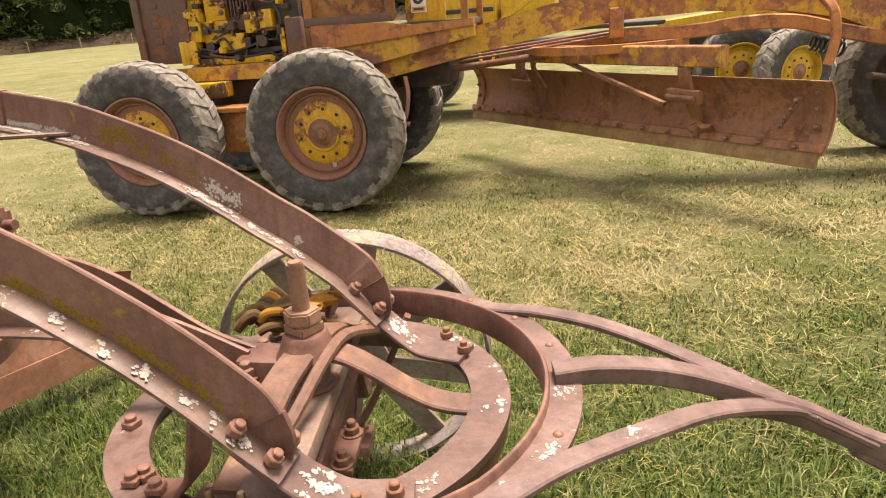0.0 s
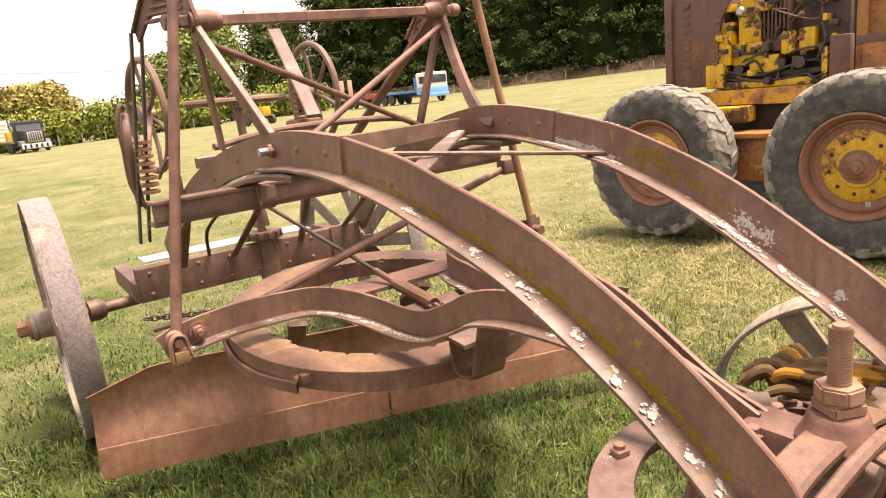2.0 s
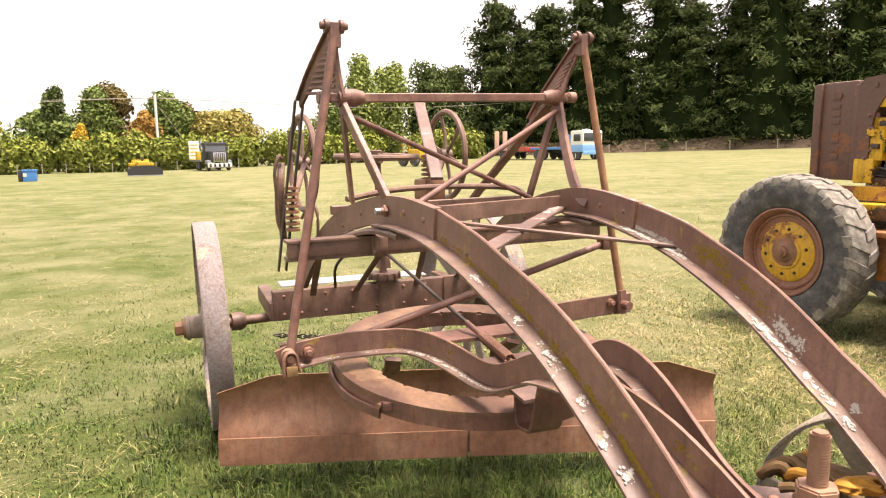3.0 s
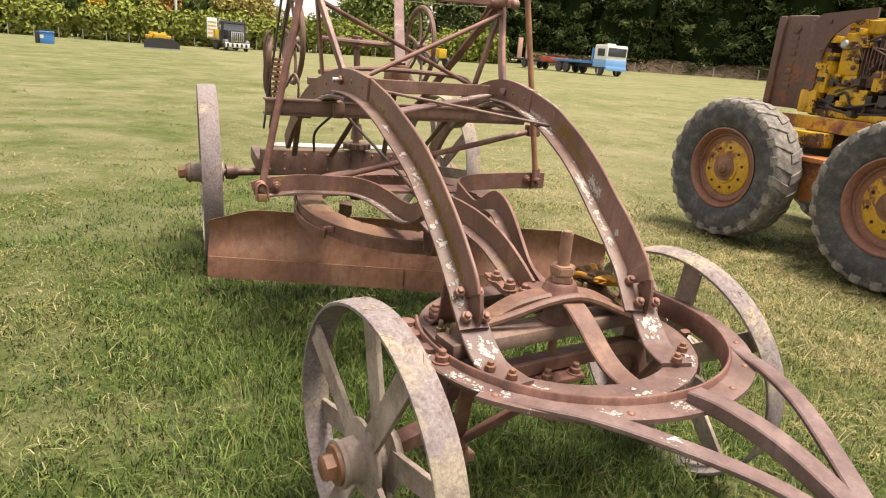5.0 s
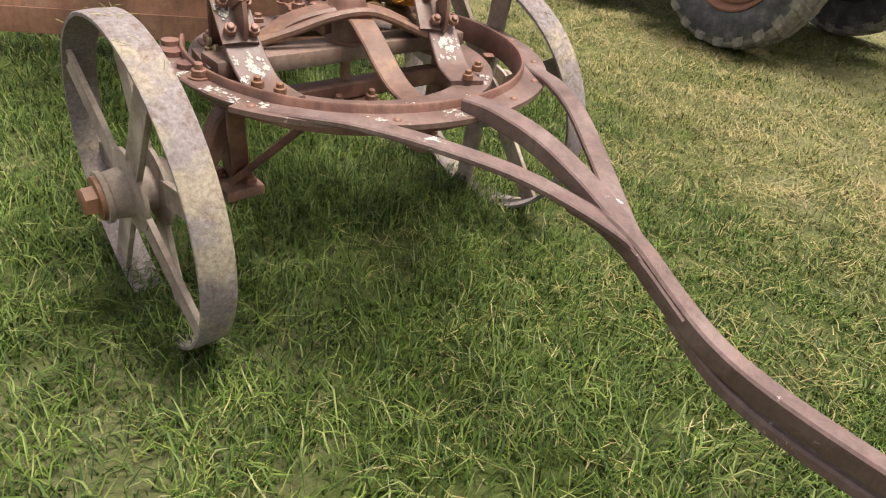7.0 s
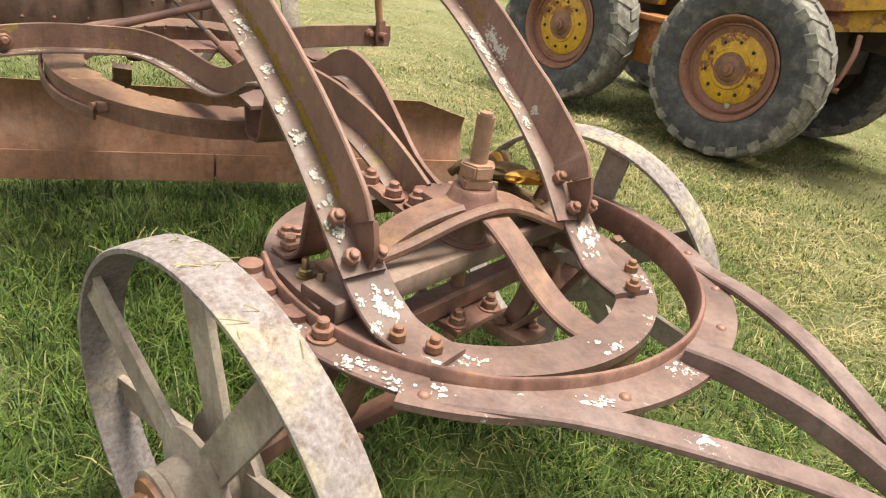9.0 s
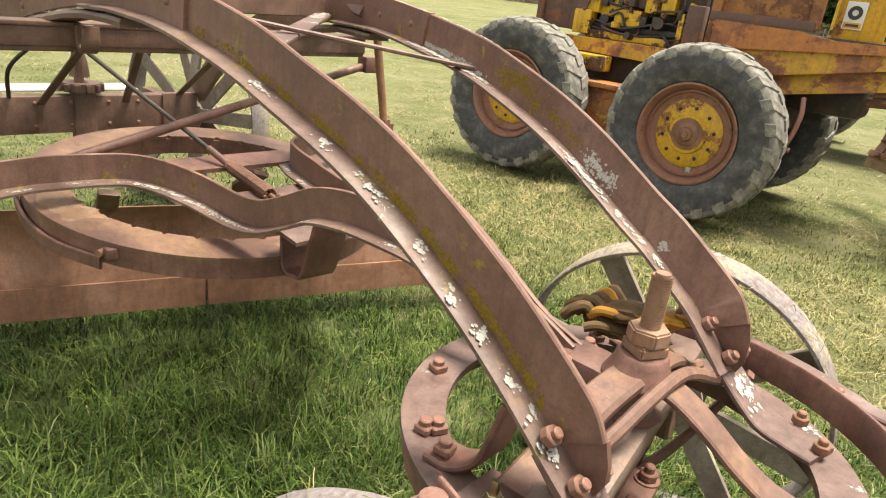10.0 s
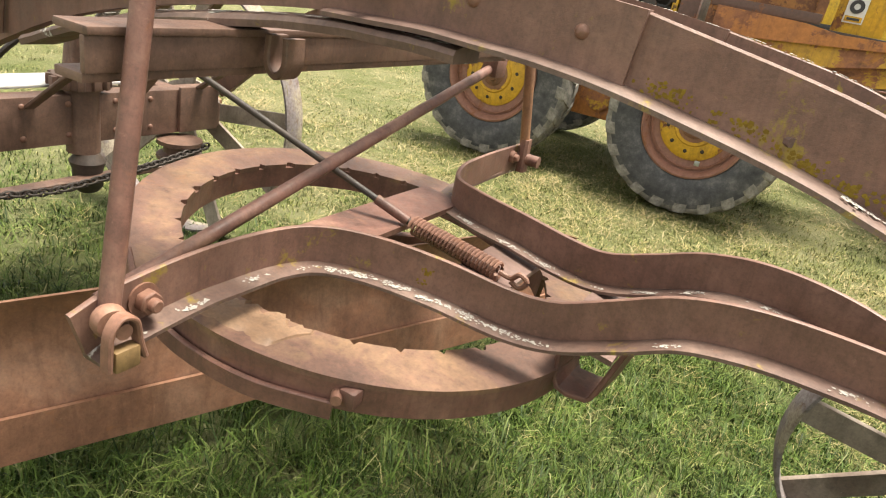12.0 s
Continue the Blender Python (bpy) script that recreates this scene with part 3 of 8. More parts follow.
def wheel(name, centre, axis, R, w, spokes, hub_r, outside, label):
    """An iron wheel: flat rim, flat spokes staggered between the two hub flanges, hub with cap nut. outside: +1 where the axis points outwards."""
    q = Vector(axis).to_track_quat("Z", "X").to_matrix().to_4x4()
    m = Matrix.Translation(centre) @ q
    t = 0.012
    rim = part("wheel", moved(lathe([(R - t, -w / 2), (R - 0.003, -w / 2), (R, -w / 2 + 0.004), (R + 0.002, 0), (R, w / 2 - 0.004), (R - 0.003, w / 2), (R - t, w / 2), (R - t - 0.004, 0)], k=72, closed=True), m), M_MUD, grader, label)
    hub = lathe([(hub_r * 0.55, -w * 0.75), (hub_r, -w * 0.75), (hub_r * 1.05, -w * 0.45), (hub_r * 1.7, -w * 0.40), (hub_r * 1.7, -w * 0.28), (hub_r * 0.95, -w * 0.2),
                 (hub_r * 0.95, w * 0.2), (hub_r * 1.7, w * 0.28), (hub_r * 1.7, w * 0.40), (hub_r * 1.0, w * 0.5), (hub_r * 0.92, w * 1.0), (hub_r * 1.02, w * 1.05), (hub_r * 1.02, w * 1.2), (hub_r * 0.6, w * 1.22)], k=28)
    part("hub", moved(hub, m), M_MUDD, rim, "mud-caked hub")
    cap = lathe([(hub_r * 0.85, w * 1.2), (hub_r * 0.85, w * 1.32), (hub_r * 0.55, w * 1.34)], k=24)
    lathe([(hub_r * 0.58, w * 1.3), (hub_r * 0.58, w * 1.66), (hub_r * 0.45, w * 1.72)], k=6, bm=cap)
    part("axle_nut", moved(cap, m), M_ORANGE, rim, "orange-rusted axle nut")
    for i in range(spokes):
        a = 2 * math.pi * i / spokes + 0.2
        end = 0.30 * w * (1 if i % 2 else -1)
        d = V(math.cos(a), math.sin(a), 0)
        tang = V(-math.sin(a), math.cos(a), 0)
        p0 = d * hub_r * 1.2 + V(0, 0, end * 1.1)
        p1 = d * (R - t * 0.8) + V(0, 0, end)
        b = bmesh.new()
        sweep(b, [p0, p0.lerp(p1, 0.5), p1], [(-0.037, -0.007), (0.037, -0.007), (0.039, 0.0), (0.037, 0.009), (0.029, 0.009), (0.022, 0.004), (-0.022, 0.004), (-0.029, 0.009), (-0.037, 0.009), (-0.039, 0.0)], tang)
        part("spoke", moved(b, m), M_MUDD, rim)
    rng = random.Random(int(R * 1000) + int(centre[1] * 100))
    straw = bmesh.new()
    for i in range(70):
        a, z = rng.gauss(1.2, 0.9), rng.uniform(-w / 2, w / 2)
        p = V(math.cos(a) * (R + 0.001), math.sin(a) * (R + 0.001), z)
        d = V(-math.sin(a), math.cos(a), 0) * rng.gauss(0, 1) + V(0, 0, 1) * rng.gauss(0, 1) + p.normalized() * rng.uniform(0.0, 0.5)
        d = d.normalized() * rng.uniform(0.012, 0.045)
        sweep(straw, [p, p + d * 0.5 + p.normalized() * 0.002, p + d], disc(0.0008, 3))
    tagged(part("straw", moved(straw, m), M_HAY, rim), "dry grass stuck to the rim", kind="stuff")
    return rim


near_c = V(0.074, -0.625, 0.363)
far_c = V(-0.161, 0.677, 0.411)
out_n = V(0.150, -0.988, -0.035)
out_f = V(-0.162, 0.977, 0.140)
wheel("front_near", near_c, out_n, 0.460, 0.092, 8, 0.070, 1, "mud-caked iron front wheel with flat spokes")
wheel("front_far", far_c, out_f, 0.454, 0.092, 8, 0.070, 1, "mud-caked iron front wheel with flat spokes")
ROT = Matrix.Rotation(radians(-3.0), 4, "Z")


def on_rear(x, y, z):
    return ROT @ V(x, y, z) + V(-3.2, 0.17, 0)


wheel("rear_near", V(-3.208, -0.817, 0.566), V(-0.048, -0.998, -0.026), 0.598, 0.12, 10, 0.07, 1, "mud-caked iron rear wheel with flat spokes")
wheel("rear_far", V(-3.330, 0.930, 0.571), V(-0.120, 0.992, -0.030), 0.596, 0.118, 10, 0.07, 1, "mud-caked iron rear wheel with flat spokes")

# fifth wheel ring, hoop and tongue
RING_Z = 0.66
ring = part("turntable_ring", arc_bar(0.358, 0.447, RING_Z - 0.018, RING_Z, 0, 360, 96), M_LICH, grader, "flat iron turntable ring with lichen spots")
part("lower_ring", arc_bar(0.395, 0.440, RING_Z - 0.062, RING_Z - 0.026, 0, 360, 96, TRUCK), M_IRON, grader, "rusted lower bearing ring")
HOOP_R = [(a, 0.528 - 0.070 * min(1.0, max(0.0, (-44 - a) / 66.0)) ** 1.2) for a in range(-112, 105, 4)]


def round_hoop(r, a, z):
    return on_truck(r * math.cos(radians(a)), r * math.sin(radians(a)), z)


hoop = part("hoop", sweep(bmesh.new(), [round_hoop(r, a, 0.672) for a, r in HOOP_R], [(-0.006, -0.030), (0.006, -0.030), (0.006, 0.042), (0.003, 0.046), (-0.003, 0.046), (-0.006, 0.042)], jitter=0.001), M_IRON, grader, "rusted angle-iron hoop round the turntable")
part("hoop_flange", arc_bar(0.533, 0.602, 0.684, 0.697, -60, 104, 72, TRUCK), M_LICH, hoop, "hoop flange with white lichen")
part("hoop_flange", sweep(bmesh.new(), [round_hoop(r + 0.028, a, 0.690) for a, r in HOOP_R if -116 <= a <= -56], rect(0.060, 0.0128, None, 0.004)), M_LICH, hoop, "hoop flange drawn in to the ring")
for a in (-112, -100, -86):
    p = on_truck(0.420 * math.cos(radians(a)), 0.50 * math.sin(radians(a)), 0.69)
    part("spacer", rod(p - V(0, 0, 0.02), p + V(0, 0, 0.02), 0.024, 14), M_IRON, hoop)
hp = [round_hoop(r + 0.040, a, 0.697) for a, r in HOOP_R if -94 <= a < 100]
crust(hoop, hp, None, -0.026, 0.026, 0.001, M_CRUST, 21, [0.05, 0.12, 0.165, 0.20, 0.27, 0.34, 0.46], 0.026)
rp = [V(0.405 * math.cos(radians(a)), 0.405 * math.sin(radians(a)), RING_Z) for a in range(-60, 100, 5)]
crust(ring, rp, None, -0.035, 0.035, 0.001, M_CRUST, 22, [0.12, 0.4, 0.66, 0.72], 0.016)
for a in (-56, -44, -22, 0, 16, 34, 52, 74, 92):
    p = on_truck(0.572 * math.cos(radians(a)), 0.572 * math.sin(radians(a)), 0.697)
    bolt(RIVET, p, Z, hoop, "rivet")
bolt(NUT, round_hoop(0.512, -78, 0.697), Z, hoop)

JOINT = V(1.03, 0.165, 0.614)
tongue = part("tongue", sweep(bmesh.new(), smooth_path([(0.90, 0.143, 0.628), (0.96, 0.153, 0.628), JOINT, (1.10, 0.178, 0.585), (1.19, 0.192, 0.535), (1.29, 0.208, 0.488), (1.40, 0.226, 0.462), (1.55, 0.25, 0.452), (1.80, 0.29, 0.452)], 6),
                              [(-0.018, -0.040), (0.018, -0.040), (0.024, -0.026), (0.024, 0.006), (0.019, 0.012), (-0.019, 0.012), (-0.024, 0.006), (-0.024, -0.026)]), M_TONGUE, grader, "curved iron draw tongue of weathered brown")
part("keel", sweep(bmesh.new(), smooth_path([(1.20, 0.194, 0.485), (1.32, 0.212, 0.415), (1.45, 0.234, 0.385), (1.62, 0.262, 0.38), (1.80, 0.29, 0.385)], 6), rect(0.034, 0.03, None, 0.006)), M_TONGUE, tongue)
for nm, pts, w, h in (("near", [on_truck(0.335, -0.452, 0.691), on_truck(0.42, -0.390, 0.698), on_truck(0.53, -0.315, 0.706), on_truck(0.70, -0.215, 0.700), on_truck(0.87, -0.105, 0.670), on_truck(1.06, -0.008, 0.606), on_truck(1.14, 0.0, 0.566), on_truck(1.25, 0.0, 0.505)], 0.052, 0.017),
                      ("mid", [on_truck(0.545, 0.0, 0.708), on_truck(0.64, 0.005, 0.715), on_truck(0.78, 0.01, 0.700), on_truck(0.92, 0.012, 0.658), on_truck(1.05, 0.014, 0.600)], 0.060, 0.042),
                      ("far", [on_truck(0.36, 0.43, 0.691), on_truck(0.44, 0.385, 0.698), on_truck(0.55, 0.325, 0.710), on_truck(0.70, 0.235, 0.705), on_truck(0.86, 0.13, 0.672), on_truck(1.06, 0.012, 0.606), on_truck(1.14, 0.003, 0.566), on_truck(1.25, 0.0, 0.505)], 0.052, 0.017)):
    part("tongue_brace", sweep(bmesh.new(), smooth_path(pts, 8), rect(w, h, -h * 0.6, 0.004)), M_TONGUE, tongue, "flat iron tongue brace")

# saddle, king bolt, forward strap, bolster and axle
saddle = part("saddle", sweep(bmesh.new(), smooth_path([(-0.02, -0.355, 0.684), (-0.02, -0.27, 0.708), (-0.01, -0.15, 0.775), (0.0, 0.0, 0.800), (-0.01, 0.15, 0.772), (-0.02, 0.27, 0.708), (-0.02, 0.355, 0.684)], 8), rect(0.076, 0.026, None, 0.008)), M_SADDLE, grader, "arched cast saddle with orange rust")
part("rib", sweep(bmesh.new(), smooth_path([(0.030, -0.32, 0.715), (0.048, -0.20, 0.752), (0.060, -0.08, 0.792), (0.066, 0.02, 0.806), (0.070, 0.10, 0.788), (0.080, 0.19, 0.750), (0.084, 0.29, 0.708)], 8), rect(0.026, 0.026, None, 0.008)), M_SADDLE, saddle, "arched rib in front of the king bolt")
part("boss", lathe([(0.030, 0.775), (0.070, 0.788), (0.060, 0.806), (0.053, 0.822), (0.050, 0.834), (0.046, 0.838), (0.0, 0.8385)], k=24), M_IRON, saddle, "cast boss under the nut")
king = part("king_bolt", lathe([(0.0, 0.42), (0.0150, 0.42), (0.0150, 0.998), (0.014, 1.003), (0.0, 1.003)], k=20), M_THREAD, grader, "long threaded king bolt, rust brown")
thread = bmesh.new()
hel = []
for i in range(19 * 14 + 1):
    a = 2 * math.pi * i / 14
    hel.append((0.0168 * math.cos(a), 0.0168 * math.sin(a), 0.888 + 0.0058 * i / 14))
sweep(thread, hel, [(-0.0030, -0.0024), (0.0030, 0.0), (-0.0030, 0.0024)])
part("thread", thread, M_THREAD, king)
for z0, z1, r, tw in ((0.838, 0.862, 0.046, 0.3), (0.862, 0.893, 0.042, 0.75)):
    nb = bmesh.new()
    bmesh.ops.create_cone(nb, cap_ends=True, segments=4 if z0 < 0.85 else 6, radius1=r, radius2=r, depth=z1 - z0, matrix=Matrix.Translation((0, 0, (z0 + z1) / 2)) @ Matrix.Rotation(tw, 4, "Z"))
    bmesh.ops.bevel(nb, geom=nb.edges[:], offset=0.004, segments=2, affect="EDGES")
    part("nut", nb, M_THREAD, king)
strap = part("forward_strap", sweep(bmesh.new(), smooth_path([(0.02, 0.004, 0.786), (0.075, 0.008, 0.782), (0.14, 0.014, 0.748), (0.21, 0.022, 0.698), (0.27, 0.03, 0.664), (0.33, 0.036, 0.650), (0.40, 0.04, 0.650)], 8), rect(0.078, 0.015, None, 0.004)), M_SADDLE, grader, "curved flat iron strap, tan rust")
bolster = part("bolster", box((-0.05, -0.43, 0.6605), (0.055, 0.43, 0.708), 0.010, m=TRUCK), M_BOLSTER, grader, "weathered tan bolster bar across the turntable")
part("king_tube", lathe([(0.048, 0.708), (0.050, 0.718), (0.043, 0.722), (0.045, 0.742), (0.043, 0.775)], k=20), M_IRONR, bolster, "stubby dark king tube")
part("bearing_disc", lathe([(0.0, 0.7081), (0.062, 0.7081), (0.064, 0.712), (0.056, 0.715), (0.0, 0.716)], k=28), M_IRON, bolster)
arch = [(0, -0.62, 0.41), (0, -0.50, 0.41), (0, -0.455, 0.425), (0, -0.43, 0.47), (0, -0.405, 0.525), (0, -0.36, 0.553), (0, -0.28, 0.558), (0, 0.28, 0.558), (0, 0.36, 0.553), (0, 0.405, 0.525), (0, 0.43, 0.47), (0, 0.455, 0.425), (0, 0.50, 0.41), (0, 0.62, 0.41)]
axle = part("front_axle", sweep(bmesh.new(), smooth_path([near_c] + [on_truck(*p) for p in arch[1:-1]] + [far_c], 4), rect(0.058, 0.056, None, 0.008), TRUCK.to_3x3() @ V(1, 0, 0)), M_IRON, grader, "arched square front axle, rusted")
part("lower_plate", moved(box((-0.075, -0.085, 0.512), (0.085, 0.085, 0.530), 0.004), TRUCK), M_IRON, axle)
for x, y in ((0.06, -0.06), (0.06, 0.06), (-0.055, -0.06), (-0.055, 0.06)):
    bolt(NUT, on_truck(x, y, 0.530), Z, axle)
for y in (-0.40, 0.40):
    s = 1 if y > 0 else -1
    bracket = part("stay", sweep(bmesh.new(), [on_truck(-0.02, y, 0.645), on_truck(-0.02, y * 0.98, 0.5), on_truck(-0.03, y * 0.95, 0.40), on_truck(-0.05, y * 0.9, 0.315)], rect(0.062, 0.02, None, 0.004), TRUCK.to_3x3() @ V(1, 0, 0)), M_IRON, axle)
    part("stay", sweep(bmesh.new(), smooth_path([on_truck(0.17, y * 1.10, 0.665), on_truck(0.12, y * 1.05, 0.56), on_truck(0.05, y * 0.95, 0.42), on_truck(-0.03, y * 0.88, 0.31)], 5), rect(0.048, 0.018, None, 0.004), TRUCK.to_3x3() @ V(0, 1, 0)), M_IRON, axle)
    part("foot_block", moved(box((-0.11, y * 0.9 - 0.06, 0.285), (0.04, y * 0.9 + 0.06, 0.318), 0.006), TRUCK), M_IRON, axle)
    bolt(NUT_SQ, on_truck(-0.07, y * 0.9 - 0.03, 0.318), Z, axle)
    bolt(NUT_SQ, on_truck(0.005, y * 0.9 + 0.03, 0.318), Z, axle)
part("tie_bar", bar(on_truck(0.0, -0.37, 0.335), on_truck(0.24, -0.235, 0.610), 0.080, 0.02), M_IRON, axle)

# the two arched main beams
TOP_NEAR = [(-2.970, 0.871), (-2.720, 1.041), (-2.410, 1.188), (-2.150, 1.275), (-1.860, 1.340), (-1.550, 1.385), (-1.300, 1.393), (-1.050, 1.376), (-0.800, 1.329), (-0.640, 1.282), (-0.490, 1.237), (-0.360, 1.187), (-0.250, 1.131), (-0.170, 1.085), (-0.090, 1.035), (-0.010, 0.977), (0.060, 0.920), (0.115, 0.873), (0.170, 0.829)]
TOP_FAR = [(-2.970, 0.823), (-2.720, 1.008), (-2.410, 1.170), (-2.150, 1.273), (-1.860, 1.351), (-1.550, 1.398), (-1.300, 1.399), (-1.050, 1.374), (-0.800, 1.333), (-0.640, 1.288), (-0.490, 1.237), (-0.360, 1.181), (-0.250, 1.123), (-0.170, 1.078), (-0.090, 1.037), (-0.010, 0.987), (0.060, 0.940), (0.115, 0.890), (0.170, 0.833)]
DEPTH = 0.100


def beam(sign):
    near = sign < 0
    TOP = TOP_NEAR if near else TOP_FAR

    def at(x, z):
        return V(x, -0.341 + -0.003 * x if near else 0.284 - 0.152 * x, z if near else z - 0.012)

    side = V(0, -1, 0) if near else V(0.16, -0.987, 0)
    zt = dict(TOP)[0.06]
    front = [at(x, z) for x, z in TOP if -1.06 <= x <= 0.06] + [at(0.086, zt - 0.028), at(0.106, zt - 0.064)]
    rear = [at(x, z) for x, z in TOP if x <= -1.04]
    n = 6
    web = part("main_beam", sweep(bmesh.new(), smooth_path(front, n), [(-0.006, -DEPTH), (0.006, -DEPTH), (0.006, -0.003), (0.003, 0), (-0.003, 0), (-0.006, -0.003)], side), M_WEB, grader, "arched rusted main beam with lichen along its flange")
    tip = [at(x, z) - side * 0.0058 for x, z in ((0.106, zt - 0.066), (0.117, zt - 0.105), (0.118, 0.785), (0.106, 0.757), (0.015, 0.800), (0.030, 0.830))]
    part("beam_tip", plate([tuple(p) for p in tip], tuple(side * 0.0116)), M_WEB, web)
    lo = [at(x, z) for x, z in TOP if x >= -1.75]
    fl = smooth_path(lo, n)
    part("beam_flange", sweep(bmesh.new(), fl, [(0.052, -DEPTH - 0.010), (0.052, -DEPTH - 0.003), (0.045, -DEPTH), (0.006, -DEPTH + 0.004), (-0.040, -DEPTH), (-0.045, -DEPTH - 0.010)], side, jitter=0.002), M_FLANGE, web, "lower flange crusted with white lichen")
    if near:
        crust(web, fl, side, 0.010, 0.048, -DEPTH + 0.003, M_CRUST, 11, [0.27, 0.38, 0.46, 0.56, 0.65, 0.72, 0.79, 0.84, 0.885, 0.91], 0.026)
        crust(web, fl, side, -0.038, -0.012, -DEPTH + 0.003, M_CRUST, 12, [0.35, 0.5, 0.62, 0.8], 0.025)
        crust(web, fl, side, -DEPTH + 0.002, -DEPTH + 0.027, 0.0065, M_MOSS, 13, [0.18 + 0.021 * k + 0.008 * (k * 7 % 3 - 1) for k in range(33) if k % 5 != 2], 0.045, flat=True)
    else:
        crust(web, fl, side, 0.010, 0.050, -DEPTH + 0.003, M_CRUST, 14, [0.155, 0.165, 0.175, 0.185, 0.195, 0.205, 0.215, 0.225, 0.235, 0.25, 0.47, 0.485, 0.50, 0.515, 0.53, 0.60, 0.66, 0.72], 0.034)
        crust(web, fl, side, -DEPTH + 0.002, -DEPTH + 0.052, 0.0065, M_CRUST, 17, [0.478, 0.488, 0.498, 0.508, 0.518, 0.528, 0.70], 0.026, flat=True)
        crust(web, fl, side, -DEPTH + 0.001, -DEPTH + 0.022, 0.0065, M_CRUST, 20, [0.155, 0.165, 0.175, 0.185, 0.195, 0.205, 0.215, 0.225, 0.24], 0.028, flat=True)
        crust(web, fl, side, -DEPTH + 0.008, -DEPTH + 0.080, 0.0065, M_MOSS, 15, [0.06, 0.10, 0.14, 0.29, 0.30, 0.31, 0.32, 0.33, 0.345, 0.36, 0.39, 0.43], 0.040, flat=True)
        crust(web, fl, side, -0.003, 0.003, 0.001, M_CRUST, 16, [0.05, 0.08, 0.11, 0.14, 0.17, 0.20, 0.23], 0.03)
    part("splice_plate", sweep(bmesh.new(), smooth_path(rear, n), [(-0.012, -DEPTH * 1.02), (0.016, -DEPTH * 1.02), (0.016, 0.002), (-0.012, 0.002)], side), M_WEB, web, "rear half of the beam with yellow lichen")
    part("rear_flange", sweep(bmesh.new(), smooth_path([at(x, z) for x, z in TOP if -2.45 < x < -1.2], n), [(0.050, -DEPTH - 0.038), (0.052, -DEPTH - 0.026), (0.046, -DEPTH - 0.018), (0.014, -DEPTH - 0.012), (-0.030, -DEPTH - 0.018), (-0.030, -DEPTH - 0.038)], side, jitter=0.005), M_FLANGE, web, "rear flange with dark joint")
    rl = smooth_path([at(x, z) for x, z in TOP if -2.45 < x < -1.2], n)
    crust(web, rl, side, 0.012, 0.050, -DEPTH - 0.013, M_CRUST, 18 if near else 19, [0.3, 0.45, 0.55, 0.62, 0.68, 0.74, 0.8, 0.86, 0.92, 0.96], 0.03)
    out = side * 1.0
    for x, z in ((-1.13, 1.335), (-1.78, 1.305), (-2.05, 1.23), (-1.30, 1.345)):
        bolt(RIVET, at(x, z) + out * 0.016, out, web, "rivet")
    if near:
        bolt(NUT_SQ, at(-1.467, 1.339) + out * 0.016, out, web)
        part("bolt", rod(at(-1.467, 1.339) + out * 0.012, at(-1.467, 1.339) + out * 0.062, 0.012, 10), M_GALV, web, "bright galvanised bolt")
    # bolted foot plate that carries the beam down to the ring
    y0 = at(0.05, 0)[1]
    c = 1 if near else -1
    footp = smooth_path([(0.02, y0, 0.806), (0.06, y0, 0.770), (0.105, y0 + 0.002 * c, 0.730), (0.15, y0 + 0.008 * c, 0.695), (0.195, y0 + 0.016 * c, 0.672), (0.26, y0 + 0.030 * c, 0.667), (0.312, y0 + 0.042 * c, 0.667)], 6)
    foot = part("foot_plate", sweep(bmesh.new(), footp, rect(0.100, 0.013, None, 0.003), V(0, 1, 0)), M_LICH, web, "foot plate with white lichen patch")
    nd = V(0.66, 0, 0.75)
    for dy, pts in ((-0.029, ((0.022, 0.826), (0.082, 0.772))), (0.031, ((0.026, 0.823), (0.086, 0.768)))):
        for px, pz in pts:
            bolt(NUT_MID, V(px, y0 + dy, pz) + nd * 0.006, nd, foot)
    crust(foot, footp[12:26], V(0, 1, 0), -0.045, 0.045, 0.0075, M_CRUST, 5 if near else 6, [0.18, 0.56, 0.60] if near else [0.12, 0.22, 0.32, 0.62], 0.025 if near else 0.032, solid=True)
    for q in ((0.221, -0.346), (0.280, -0.309)) if near else ((0.246, 0.312), (0.306, 0.238)):
        bolt(NUT_ORANGE, V(q[0], q[1], 0.674), Z, foot)
    # arched rear foot
    yr = -0.34 if near else 0.34
    rf = smooth_path([(-0.20, yr * 1.02, 0.668), (-0.145, yr * 1.0, 0.668), (-0.09, yr * 1.0, 0.715), (-0.060, yr * 1.02, 0.80), (-0.045, yr * 1.03, 0.855)], 6)
    rfoot = part("rear_foot", sweep(bmesh.new(), rf, rect(0.075, 0.014, None, 0.004), V(0, 1, 0)), M_IRON, web, "bent rear foot bracket")
    bolt(NUT_SQ, V(-0.172, -0.352 if near else 0.345, 0.675), Z, rfoot)
    bolt(NUT_SQ, V(-0.235, -0.30 if near else 0.30, 0.66), Z, rfoot)
    return web


beam(-1)
beam(1)
clamp = part("clamp_plate", box((-0.085, -0.43, 0.661), (0.085, -0.325, 0.684), 0.005), M_LICH, ring, "dusty clamp plate")
bolt(NUT_ZINC, V(0.030, -0.393, 0.684), Z, clamp)
bolt(NUT_ZINC, V(-0.033, -0.392, 0.684), Z, clamp)
bolt(NUT_ZINC, V(-0.10, 0.17, 0.745), Z, saddle)
for a in (200, 232, 150, 120):
    bolt(NUT_SQ, V(0.405 * math.cos(radians(a)), 0.405 * math.sin(radians(a)), RING_Z), Z, ring)

